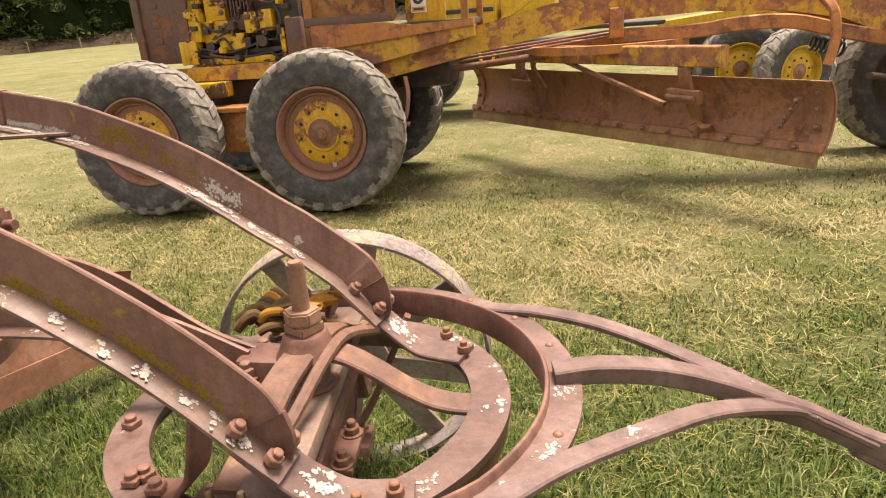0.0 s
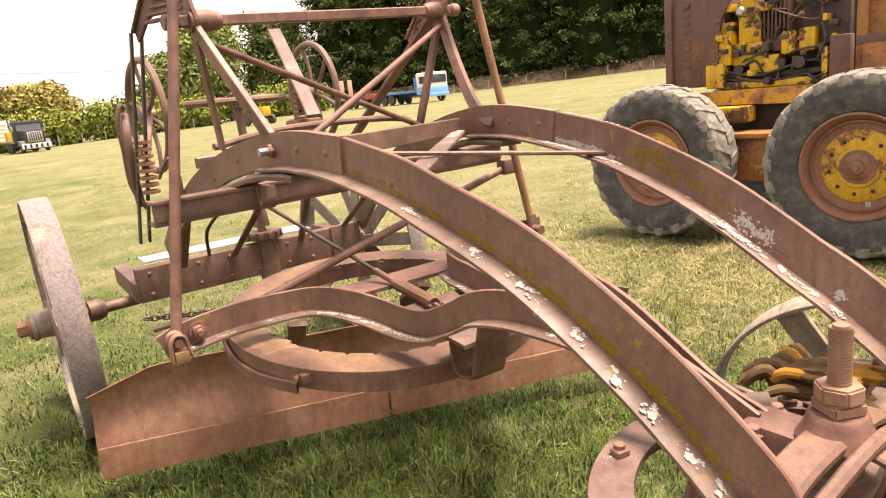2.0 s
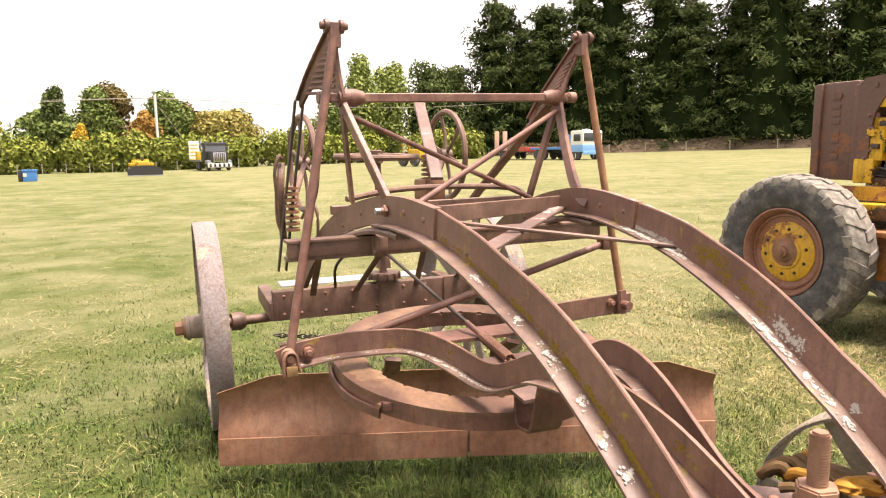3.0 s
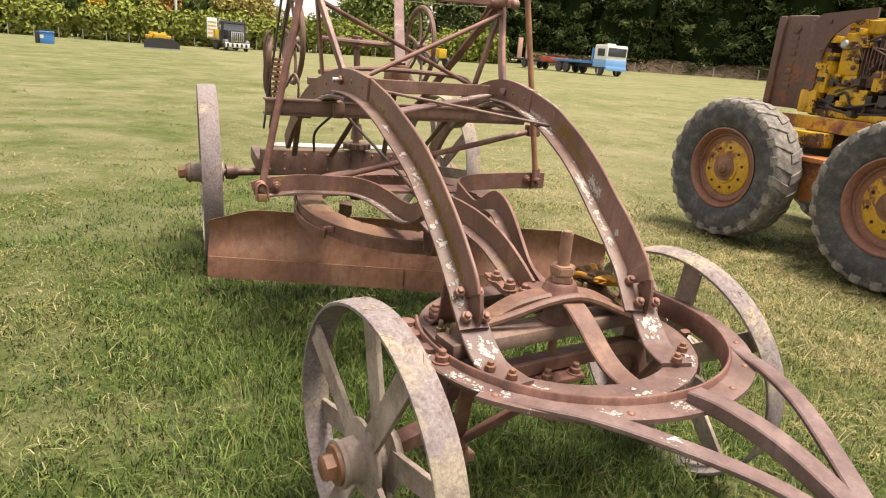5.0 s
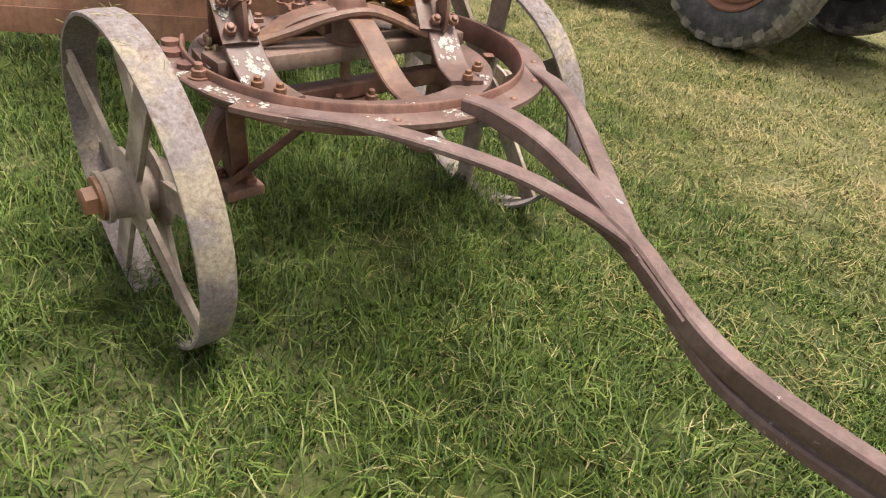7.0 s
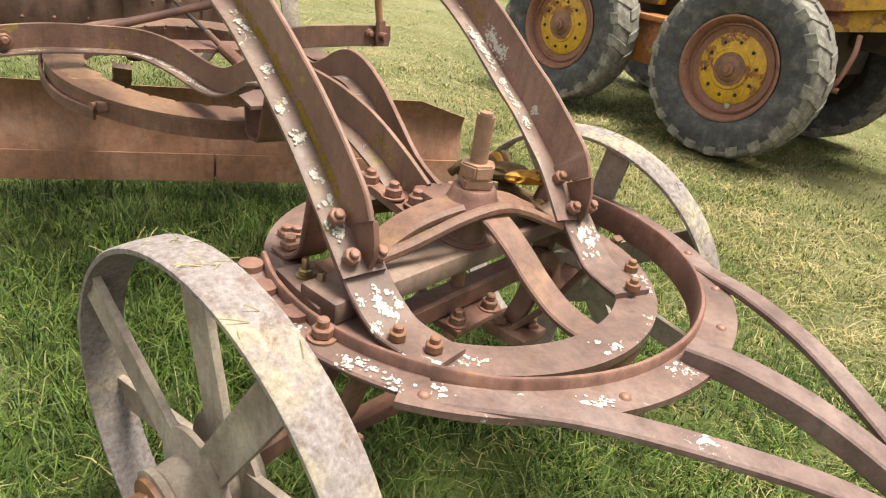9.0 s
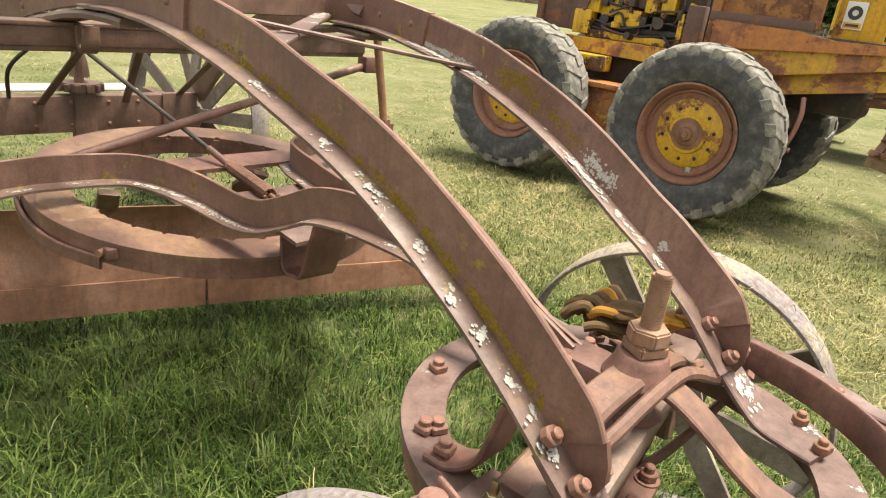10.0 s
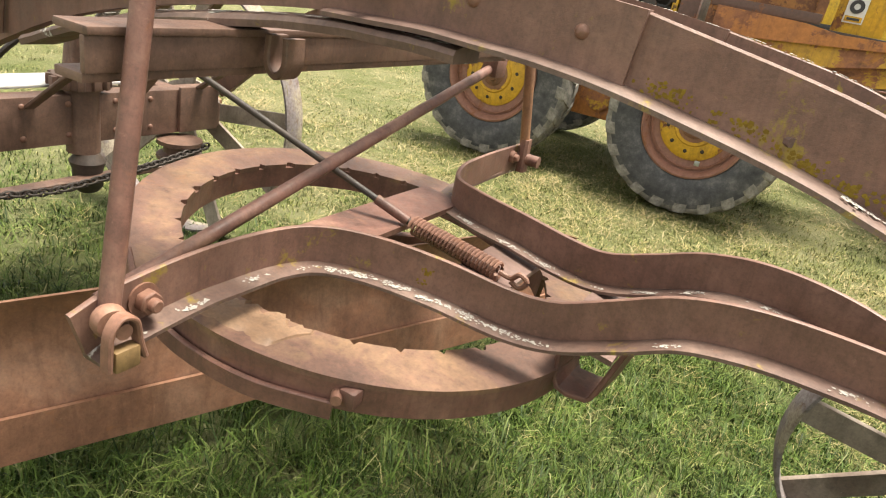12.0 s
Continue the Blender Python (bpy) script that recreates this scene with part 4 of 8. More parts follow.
# the drawbar that carries circle and blade
NB = [(-1.665, -0.745, 0.814), (-1.665, -0.664, 0.838), (-1.665, -0.494, 0.853), (-1.660, -0.313, 0.848), (-1.610, -0.220, 0.849), (-1.500, -0.167, 0.848), (-1.360, -0.131, 0.837), (-1.220, -0.105, 0.819), (-1.130, -0.090, 0.825), (-1.030, -0.079, 0.867), (-0.920, -0.076, 0.918), (-0.800, -0.068, 0.942), (-0.660, -0.052, 0.942), (-0.520, -0.034, 0.927), (-0.380, -0.019, 0.893), (-0.250, -0.012, 0.842), (-0.135, -0.013, 0.792)]
FB = [(-1.645, 0.917, 0.875), (-1.650, 0.755, 0.874), (-1.655, 0.588, 0.869), (-1.650, 0.461, 0.862), (-1.610, 0.368, 0.852), (-1.500, 0.308, 0.852), (-1.360, 0.272, 0.848), (-1.220, 0.249, 0.836), (-1.130, 0.237, 0.838), (-1.030, 0.220, 0.877), (-0.920, 0.200, 0.926), (-0.800, 0.171, 0.954), (-0.660, 0.135, 0.954), (-0.520, 0.100, 0.924), (-0.380, 0.065, 0.870), (-0.250, 0.035, 0.817), (-0.135, 0.019, 0.786)]
drawbar = part("drawbar_bar", sweep(bmesh.new(), smooth_path(NB, 7), [(-0.006, -0.085), (0.006, -0.085), (0.006, -0.002), (0.003, 0), (-0.003, 0), (-0.006, -0.002)]), M_WEB, grader, "wavy drawbar of rusted angle iron")
part("bar_flange", sweep(bmesh.new(), smooth_path(NB, 7), [(0.006, -0.093), (-0.048, -0.093), (-0.048, -0.086), (-0.006, -0.080), (0.006, -0.083)], jitter=0.002), M_FLANGE, drawbar, "drawbar flange crusted with white lichen")
nb = smooth_path(NB, 7)
crust(drawbar, nb, None, -0.044, -0.010, -0.083, M_CRUST, 31, [0.06, 0.105, 0.165, 0.23, 0.26, 0.29, 0.31, 0.34, 0.37, 0.40, 0.43, 0.45, 0.47, 0.61, 0.78], 0.036)
crust(drawbar, nb, V(0, 0, -1), 0.03, 0.075, 0.0065, M_MOSS, 32, [0.36, 0.9], 0.02, flat=True)
drawbar2 = part("drawbar_bar", sweep(bmesh.new(), smooth_path(FB, 7), [(-0.006, -0.085), (0.006, -0.085), (0.006, -0.002), (0.003, 0), (-0.003, 0), (-0.006, -0.002)]), M_WEB, grader, "wavy drawbar of rusted angle iron")
part("bar_flange", sweep(bmesh.new(), smooth_path(FB, 7), [(0.006, -0.093), (-0.044, -0.093), (-0.044, -0.086), (-0.006, -0.080), (0.006, -0.083)], jitter=0.002), M_FLANGE, drawbar2, "drawbar flange with lichen")
hitch = part("hitch_plate", plate([(-0.34, -0.10, 0), (-0.10, -0.085, 0), (-0.07, 0.0, 0), (-0.10, 0.085, 0), (-0.34, 0.12, 0)], (0, 0, 0.02)), M_IRON, grader, "bolted hitch plate behind the king bolt")
moved_m = Matrix.Translation((0, 0, 0.712)) @ Matrix.Rotation(radians(6), 4, "Y")
hitch.data.transform(moved_m)
for x, y in ((-0.19, -0.075), (-0.28, -0.08), (-0.14, 0.06), (-0.13, -0.05)):
    bolt(NUT_BIG, V(x, y, 0.745), Z, hitch)
part("hitch_block", box((-0.16, -0.05, 0.70), (-0.05, 0.05, 0.785), 0.015), M_IRON, hitch)
for x in (-1.35, -1.06):
    ya = -0.10 if x < -1.2 else -0.06
    yb = 0.29 if x < -1.2 else 0.255
    part("cross_plate", plate([(x - 0.07, ya, 0.742), (x + 0.06, ya, 0.726), (x + 0.06, yb, 0.726), (x - 0.07, yb, 0.742)], (0, 0, 0.012)), M_LICH, drawbar)
part("cross_plate", plate([(-1.74, -0.20, 0.780), (-1.60, -0.18, 0.775), (-1.60, 0.40, 0.765), (-1.74, 0.42, 0.770)], (0, 0, 0.014)), M_IRON, drawbar)
for p in ((-1.665, -0.62, 0.800), (-1.66, 0.80, 0.84)):
    bolt(NUT_BIG, V(*p) + V(0.006, 0, 0), V(1, 0, 0), drawbar if p[1] < 0 else drawbar2)
for p in ((-1.638, -0.492, 0.756), (-1.64, -0.375, 0.756), (-1.56, -0.13, 0.775), (-1.2, 0.24, 0.735)):
    bolt(RIVET, V(*p), Z, drawbar, "rivet")

fb = smooth_path(FB, 7)
crust(drawbar2, fb, None, -0.044, -0.010, -0.083, M_CRUST, 33, [0.30, 0.36, 0.42, 0.5, 0.56, 0.62, 0.7], 0.03)

# lower circle with its cut teeth
CC = V(-1.685, 0.092, 0.697)
CT = Matrix.Translation(CC) @ Matrix.Rotation(radians(6.0), 4, "Y")


def notched_ring(r0, r1, z0, z1, cuts, k=288):
    """A flat ring whose inner edge is cut by small square notches at the given angles."""
    bm = bmesh.new()
    rings = []
    for i in range(k):
        d = 360.0 * i / k
        for e in (0.0, 0.06):
            at_d = (d + e * 360.0 / k)
            cut = any(abs((at_d - c + 180) % 360 - 180) < 0.9 for c in cuts)
            a = radians(at_d)
            ri = r0 + (0.013 if cut else 0.0)
            rings.append([bm.verts.new(CT @ V(r * math.cos(a), r * math.sin(a), z)) for r, z in ((ri, z0), (r1, z0), (r1, z1), (ri, z1))])
    n = len(rings)
    for i in range(n):
        p, q = rings[i], rings[(i + 1) % n]
        for j in range(4):
            bm.faces.new((p[j], p[(j + 1) % 4], q[(j + 1) % 4], q[j]))
    return bm


circle = part("circle", notched_ring(0.466, 0.592, 0.0, 0.012, [-70.5 + 11.5 * i for i in range(31)]), M_SADDLE, grader, "blade circle of angle iron, tan rust on top")
part("inner_wall", arc_bar(0.468, 0.480, -0.060, 0.0, 35, 250, 70, CT), M_IRON, circle, "inner wall of the angle-iron circle")
part("circle_skirt", arc_bar(0.578, 0.590, -0.058, 0.002, 0, 360, 120, CT), M_IRON, circle, "dark skirt of the circle")
part("circle_shoe", box((-1.385, -0.425, 0.628), (-1.35, -0.392, 0.662), 0.006, m=None), M_IRON, circle)
part("shoe_bolt", rod(V(-1.392, -0.418, 0.645), V(-1.378, -0.440, 0.645), 0.011, 10), M_BOLT, circle)


def rust_scale(a0, a1, r0, r1, seed):
    """A broken flake of rust scale lying on the ring: ragged inner and outer edge, uneven top."""
    bm = bmesh.new()
    k, w = 46, 6
    rows = []
    for i in range(k + 1):
        a = radians(a0 + (a1 - a0) * i / k)
        end = min(1.0, 6.0 * min(i, k - i) / k + 0.15)
        inner = r0 + 0.012 * math.floor(3 * noise.noise(V(i * 0.31, seed, 0)) + 0.5) + 0.006 * noise.noise(V(i * 0.9, seed, 4))
        outer = r0 + (r1 - r0) * end + 0.022 * noise.noise(V(i * 0.22, seed, 9)) + 0.006 * noise.noise(V(i * 1.1, seed, 2))
        row = []
        for j in range(w + 1):
            r = inner + (outer - inner) * j / w
            z = 0.0165 + 0.0014 * noise.noise(V(r * 40, i * 0.25, seed)) if 0 < j < w and 0 < i < k else 0.008
            row.append(bm.verts.new(CT @ V(r * math.cos(a), r * math.sin(a), z)))
        rows.append(row)
    for i in range(k):
        for j in range(w):
            bm.faces.new((rows[i][j], rows[i][j + 1], rows[i + 1][j + 1], rows[i + 1][j]))
    return bm


part("rust_scale", rust_scale(-112, -68, 0.458, 0.570, 3.3), M_SCALE, circle, "flaking orange-tan rust scale with a broken edge")
part("guide_strap", sweep(bmesh.new(), smooth_path([CT @ V(0.60 * math.cos(radians(a)), 0.60 * math.sin(radians(a)), z) for a, z in ((-112, 0.03), (-104, -0.03), (-92, -0.055), (-76, -0.06), (-60, -0.055))], 6), rect(0.012, 0.04, None, 0.003)), M_IRON, circle, "bent guide strap")
part("stirrup", sweep(bmesh.new(), [(-1.112, 0.030, 0.745), (-1.104, 0.030, 0.625), (-1.096, 0.030, 0.608), (-1.080, 0.030, 0.600), (-1.040, 0.035, 0.600), (-1.024, 0.035, 0.606), (-1.014, 0.035, 0.622), (-0.962, 0.035, 0.800)], rect(0.120, 0.012, None, 0.003), V(0.12, 1, 0)), M_IRON, grader, "U-shaped iron stirrup below the drawbar")

# mouldboard
BD = V(0.88, 2.20, 0).normalized()
BN = V(BD.y, -BD.x, 0)
B0 = V(-2.36, -0.90, 0)
LEN = 2.39
PROF = [(0.015, 0.115), (0.012, 0.16), (0.006, 0.215), (-0.012, 0.27), (-0.030, 0.33), (-0.040, 0.39), (-0.040, 0.44), (-0.028, 0.49), (-0.010, 0.52)]


def blade_sheet(rows, thick, u0=0.0, u1=1.0):
    bm = bmesh.new()
    K = 40
    grid = []
    for s in (0, 1):
        g = []
        for i in range(K + 1):
            u = u0 + (u1 - u0) * i / K
            cut = 1.0 - 0.17 * max(0, 1 - u / 0.11) - 0.15 * max(0, 1 - (1 - u) / 0.10)
            col = []
            for o, z in rows:
                zz = z if z < 0.3 else 0.3 + (z - 0.3) * (1 - (1 - cut) * 2.2)
                off = o - s * thick + 0.004 * noise.noise(V(u * 6, z * 5, 1))
                p = B0 + BD * (LEN * u) + BN * off
                col.append(bm.verts.new((p.x, p.y, zz + 0.012 * u)))
            g.append(col)
        grid.append(g)
    c = len(rows)
    for s in (0, 1):
        for i in range(K):
            for j in range(c - 1):
                q = (grid[s][i][j], grid[s][i + 1][j], grid[s][i + 1][j + 1], grid[s][i][j + 1])
                bm.faces.new(q if s == 0 else q[::-1])
    for i in range(K):
        for j in (0, c - 1):
            bm.faces.new((grid[0][i][j], grid[0][i + 1][j], grid[1][i + 1][j], grid[1][i][j]))
    for i in (0, K):
        for j in range(c - 1):
            bm.faces.new((grid[0][i][j], grid[0][i][j + 1], grid[1][i][j + 1], grid[1][i][j]))
    return bm


blade = part("mouldboard", blade_sheet(PROF, 0.010), M_BLADE, grader, "long curved rusted steel blade with clipped top corners")
for k in range(2):
    part("cutting_edge", blade_sheet([(0.032, 0.098), (0.030, 0.15), (0.020, 0.225)], 0.011, 0.003 + k * 0.4925, 0.4905 + k * 0.506), M_BLADE, blade, "worn cutting edge plate")
for sy in (-0.30, 0.30):
    p = CC + V(-0.15, sy, 0)
    q = B0 + BD * (LEN * (0.5 + sy * 0.9)) + BN * -0.05
    part("blade_arm", sweep(bmesh.new(), smooth_path([(p.x, p.y, 0.66), (p.x - 0.12, p.y, 0.55), (q.x - 0.10, q.y, 0.42), (q.x, q.y, 0.30)], 6), rect(0.07, 0.022, None, 0.004), BD), M_IRON, blade, "curved arm behind the blade")

# spring and its rod
S0, S1 = V(-1.578, 0.095, 0.785), V(-1.323, 0.078, 0.760)
coil = []
ax = (S1 - S0).normalized()
sd = ax.cross(Z).normalized()
up = sd.cross(ax)
for i in range(24 * 10 + 1):
    a = 2 * math.pi * i / 10
    coil.append(S0.lerp(S1, i / 240) + (sd * math.cos(a) + up * math.sin(a)) * 0.0205)
spring = part("coil_spring", sweep(bmesh.new(), coil, disc(0.0048, 6)), M_BOLT, grader, "rust-red coil spring between the drawbars")
part("spring_eye", tube([S1, S1 + V(0.03, 0, -0.004), S1 + V(0.05, 0.0, 0.012), S1 + V(0.07, 0, 0.0), S1 + V(0.055, 0, -0.02), S1 + V(0.03, 0, -0.012)], 0.0065), M_BOLT, spring)
part("spring_rod", rod(S0, V(-2.36, -0.105, 1.10), 0.0085), M_DARK, spring, "thin dark pull rod")
part("turnbuckle", rod(S0.lerp(V(-2.36, -0.105, 1.10), 0.02), S0.lerp(V(-2.36, -0.105, 1.10), 0.13), 0.013), M_IRON, spring)
part("side_shift_rod", rod(V(-1.789, -0.61, 0.736), V(-1.822, 0.90, 1.090), 0.0165, 12), M_IRON, grader, "long round side-shift rod")
part("rod_end", box((-1.85, 0.87, 1.06), (-1.79, 0.95, 1.13), 0.012), M_IRON, grader, "forged rod end")

# cross members between the beams
part("cross_channel", box((-1.80, -0.665, 1.135), (-1.735, 0.80, 1.150), 0.003), M_IRONR, grader, "transverse channel iron under the main beams")
part("channel_web", box((-1.740, -0.665, 1.150), (-1.728, 0.80, 1.205), 0.003), M_IRONR, grader, "face of the transverse channel")
part("channel_top", box((-1.80, -0.665, 1.205), (-1.722, 0.80, 1.218), 0.003), M_IRONR, grader, "weathered top of the transverse channel")
part("cross_bar", bar((-1.24, -0.34, 1.335), (-1.63, 0.50, 1.320), 0.010, 0.062), M_IRONR, grader, "flat cross bar between the beams")
part("diagonal_strap", bar((-1.63, 0.50, 1.298), (-0.82, -0.33, 1.262), 0.060, 0.012), M_LICH, grader, "diagonal flat strap with pale lichen")
ds = [V(-1.63, 0.50, 1.304).lerp(V(-0.82, -0.33, 1.268), k / 12) for k in range(13)]
crust(drawbar, ds, None, -0.026, 0.026, 0.001, M_CRUST, 41, [0.02, 0.05, 0.08, 0.11, 0.15, 0.2], 0.03)
part("tie_rod", bar((-0.82, 0.415, 1.235), (-1.28, -0.34, 1.330), 0.028, 0.012), M_IRONR, grader, "flat tie rod between the beams")
part("hanger", sweep(bmesh.new(), smooth_path([(-1.70, -0.31, 1.215), (-1.70, -0.31, 1.165), (-1.68, -0.31, 1.145), (-1.66, -0.31, 1.165), (-1.66, -0.31, 1.215)], 5), rect(0.05, 0.014, None, 0.003), V(0, 1, 0)), M_IRONR, grader, "U-shaped hanger")

# lifting gear: cross shaft, arms, links, legs
XL, XR = V(-1.815, -0.405, 1.762), V(-1.890, 0.665, 1.790)
shaft = part("lift_shaft", bar(XL + (XL - XR) * 0.05, XR + (XR - XL) * 0.04, 0.036, 0.036, None, None, 0.004), M_IRON, grader, "square lift shaft between the lifting arms")
for p, d in ((XL, 1), (XR, -1)):
    dv = (XR - XL).normalized() * d
    part("bearing", lathe([(0.036, -0.02), (0.036, 0.05), (0.026, 0.09)], at=p, axis=dv, k=18), M_IRON, shaft)
    part("collar", lathe([(0.020, -0.10), (0.026, -0.095), (0.026, -0.06), (0.015, -0.05)], at=p, axis=dv, k=14), M_IRON, shaft)


def lift_arm(piv, top, tip, label):
    """A cast bell crank: pierced fan plate from the shaft up to the link pin and back to the tip."""
    t = V(0, 0.024, 0)
    a, b, c = Vector(piv), Vector(top), Vector(tip)
    pts = smooth_path([a + V(0.04, 0, 0.0), a.lerp(b, 0.35) + V(0.015, 0, 0), a.lerp(b, 0.75) + V(0.01, 0, 0), b + V(0.014, 0, 0.02)], 5)
    pts += smooth_path([b + V(-0.012, 0, 0.03), b.lerp(c, 0.3) + V(0, 0, 0.035), b.lerp(c, 0.7) + V(-0.01, 0, 0.03), c + V(-0.02, 0, 0.01)], 5)
    pts += smooth_path([c + V(0.0, 0, -0.03), c.lerp(a, 0.3) + V(0, 0, 0.045), c.lerp(a, 0.6) + V(0, 0, 0.035), a + V(-0.04, 0, -0.01)], 5)
    arm = part("lift_arm", plate(pts, t * 0.5), M_IRON, grader, label)
    part("arm_rim", sweep(bmesh.new(), smooth_path([b + V(0, 0, 0.03), b.lerp(c, 0.3) + V(0, 0, 0.038), b.lerp(c, 0.7) + V(-0.01, 0, 0.033), c + V(-0.02, 0, 0.008)], 5), rect(0.04, 0.012, None, 0.003), V(0, 1, 0)), M_IRON, arm)
    for k in range(9):
        e, g = a.lerp(b, 0.10 + 0.085 * k), c.lerp(b, 0.12 + 0.085 * k)
        part("web_rib", bar(e.lerp(g, 0.10), e.lerp(g, 0.86), 0.026, 0.012, V(0, 1, 0)), M_IRON, arm)
    part("pin_head", lathe([(0.012, -0.055), (0.015, -0.05), (0.015, 0.05), (0.012, 0.055)], at=b + V(0, 0, 0.02), axis=(0, 1, 0), k=12), M_IRON, arm)
    for e in (-0.030, 0.030):
        part("fork_cheek", lathe([(0.010, -0.008), (0.026, -0.008), (0.028, 0.0), (0.026, 0.008), (0.010, 0.008)], at=b + V(0, e, 0.018), axis=(0, 1, 0), k=16), M_IRON, arm)
    part("clevis", sweep(bmesh.new(), [b + V(0, 0, 0.03), b + V(0.004, 0, -0.06)], rect(0.05, 0.03, None, 0.008), V(0, 1, 0)), M_IRON, arm)
    return arm


lift_arm(XL, (-1.785, -0.437, 2.010), (-2.22, -0.475, 1.775), "cast lifting arm with pierced fan web")
lift_arm(XR, (-1.755, 0.702, 2.025), (-2.16, 0.69, 1.70), "cast lifting arm with pierced fan web")
link = part("lift_link", rod(V(-1.780, -0.440, 1.985), V(-1.648, -0.690, 0.80), 0.0175, 12), M_IRON, grader, "rust-red lift link rod")
part("link_eye", lathe([(0.013, -0.014), (0.023, -0.014), (0.027, -0.006), (0.027, 0.006), (0.023, 0.014), (0.013, 0.014)], at=(-1.632, -0.700, 0.802), axis=(1, -0.25, 0), k=20), M_BOLT, link, "rust-brown forged eye")
part("link_pin", rod(V(-1.675, -0.690, 0.794), V(-1.600, -0.697, 0.794), 0.0135, 14), M_BOLT, link)
part("link_jaw", sweep(bmesh.new(), smooth_path([(-1.606, -0.724, 0.735), (-1.606, -0.721, 0.790), (-1.606, -0.708, 0.815), (-1.606, -0.692, 0.818), (-1.606, -0.676, 0.805), (-1.606, -0.670, 0.770), (-1.604, -0.662, 0.738)], 4), rect(0.024, 0.009, None, 0.003), V(1, 0, 0)), M_BOLT, link, "rusted stirrup over the pin")
part("jaw_wedge", box((-1.618, -0.716, 0.728), (-1.594, -0.672, 0.766), 0.005), M_EDGE2, link, "yellowed wedge in the stirrup")
link2 = part("lift_link", rod(V(-1.752, 0.708, 2.0), V(-1.62, 0.845, 0.86), 0.0165, 12), M_ORANGE, grader, "orange-rusted lift link rod")
part("link_jaw", sweep(bmesh.new(), [(-1.62, 0.845, 0.90), (-1.615, 0.845, 0.79)], rect(0.045, 0.03, None, 0.008), V(0, 1, 0)), M_IRON, link2)
part("link_pin", rod(V(-1.68, 0.845, 0.835), V(-1.56, 0.845, 0.835), 0.02, 12), M_IRON, link2)
for p0, p1, w, h, lab in ((XL + V(0, 0, -0.02), (-1.47, -0.335, 1.345), 0.05, 0.022, "flat leg of the lifting frame"),
                          (XL + V(-0.01, 0, -0.02), (-1.95, -0.335, 1.335), 0.036, 0.014, "thin leg of the lifting frame")):
    part("frame_leg", bar(Vector(p0), Vector(p1), w, h, V(1, 0, 0.3)), M_IRON, grader, lab)
part("frame_leg", sweep(bmesh.new(), smooth_path([XR + V(0.0, 0, -0.02), (-1.82, 0.64, 1.66), (-1.70, 0.59, 1.52), (-1.58, 0.545, 1.40), (-1.46, 0.50, 1.345), (-1.40, 0.485, 1.335)], 6), rect(0.05, 0.022, None, 0.005), V(0.6, 0.2, 0.7)), M_IRON, grader, "curved leg of the lifting frame")
part("frame_leg", bar(XR + V(-0.01, 0, -0.02), V(-2.04, 0.60, 1.31), 0.045, 0.018, V(1, 0, 0.3)), M_IRON, grader, "flat leg of the lifting frame")
part("brace_rod", rod(V(-1.80, -0.41, 1.705), V(-1.985, 0.575, 1.318), 0.0115, 10), M_IRON, grader, "crossing brace rod")
part("brace_rod", rod(V(-1.87, 0.64, 1.725), V(-1.36, -0.30, 1.355), 0.0115, 10), M_IRON, grader, "crossing brace rod")
part("back_bar", bar(V(-1.93, 0.66, 1.78), V(-2.72, 0.50, 1.12), 0.05, 0.02, V(0, 1, 0)), M_IRON, grader, "long back brace with a chain laid along it")

# rear carriage
rearf = part("rear_frame", moved(box((0.17, -0.66, 0.595), (0.245, 0.57, 0.765), 0.005), Matrix.Translation((-3.2, 0.17, 0)) @ ROT), M_IRONR, grader, "riveted rear cross frame of channel iron")
for y in (-0.6, -0.5, -0.36, -0.2, -0.05, 0.12, 0.26, 0.40, 0.5):
    for z in (0.63, 0.735):
        bolt(RIVET, on_rear(0.245, y, z), ROT.to_3x3() @ V(1, 0, 0), rearf, "rivet")
for y in (-0.645, 0.555):
    part("side_rail", moved(box((-0.35, y - 0.035, 0.60), (0.24, y + 0.035, 0.70), 0.006), Matrix.Translation((-3.2, 0.17, 0)) @ ROT), M_IRONR, rearf)
part("end_plate", moved(box((0.245, 0.38, 0.60), (0.262, 0.56, 0.775), 0.004), Matrix.Translation((-3.2, 0.17, 0)) @ ROT), M_IRONR, rearf)
part("platform_board", moved(box((0.0, -0.60, 0.772), (0.165, 0.30, 0.782), 0.004), Matrix.Translation((-3.2, 0.17, 0)) @ ROT), plain("bleached_board", (0.46, 0.45, 0.44), 0.8, 0.4, 14.0), rearf, "bleached grey platform board")
part("rear_axle", rod(V(-3.208, -0.80, 0.566), V(-3.330, 0.92, 0.570), 0.028, 14), M_IRONR, grader, "round rusted rear axle")
for u in (0.07, 0.93):
    part("axle_collar", lathe([(0.028, -0.03), (0.052, -0.03), (0.055, 0.02), (0.04, 0.05), (0.028, 0.05)], at=V(-3.208, -0.80, 0.566).lerp(V(-3.330, 0.92, 0.570), u), axis=(-0.07, 1, 0), k=18), M_IRONR, rearf)
post = part("steering_post", rod(V(-2.985, 0.17, 0.50), V(-2.962, 0.132, 1.52), 0.022, 14), M_IRONR, grader, "upright steering post with pinion")
part("pinion", lathe([(0.03, 0.785), (0.085, 0.785), (0.085, 0.825), (0.03, 0.825)], at=(-2.99, 0.17, 0), k=18), M_IRONR, post)
for i in range(12):
    a = 2 * math.pi * i / 12
    part("pinion_tooth", box((0.080, -0.012, 0.787), (0.100, 0.012, 0.823), 0.003, m=Matrix.Translation((-2.99, 0.17, 0)) @ Matrix.Rotation(a, 4, "Z")), M_IRONR, post)
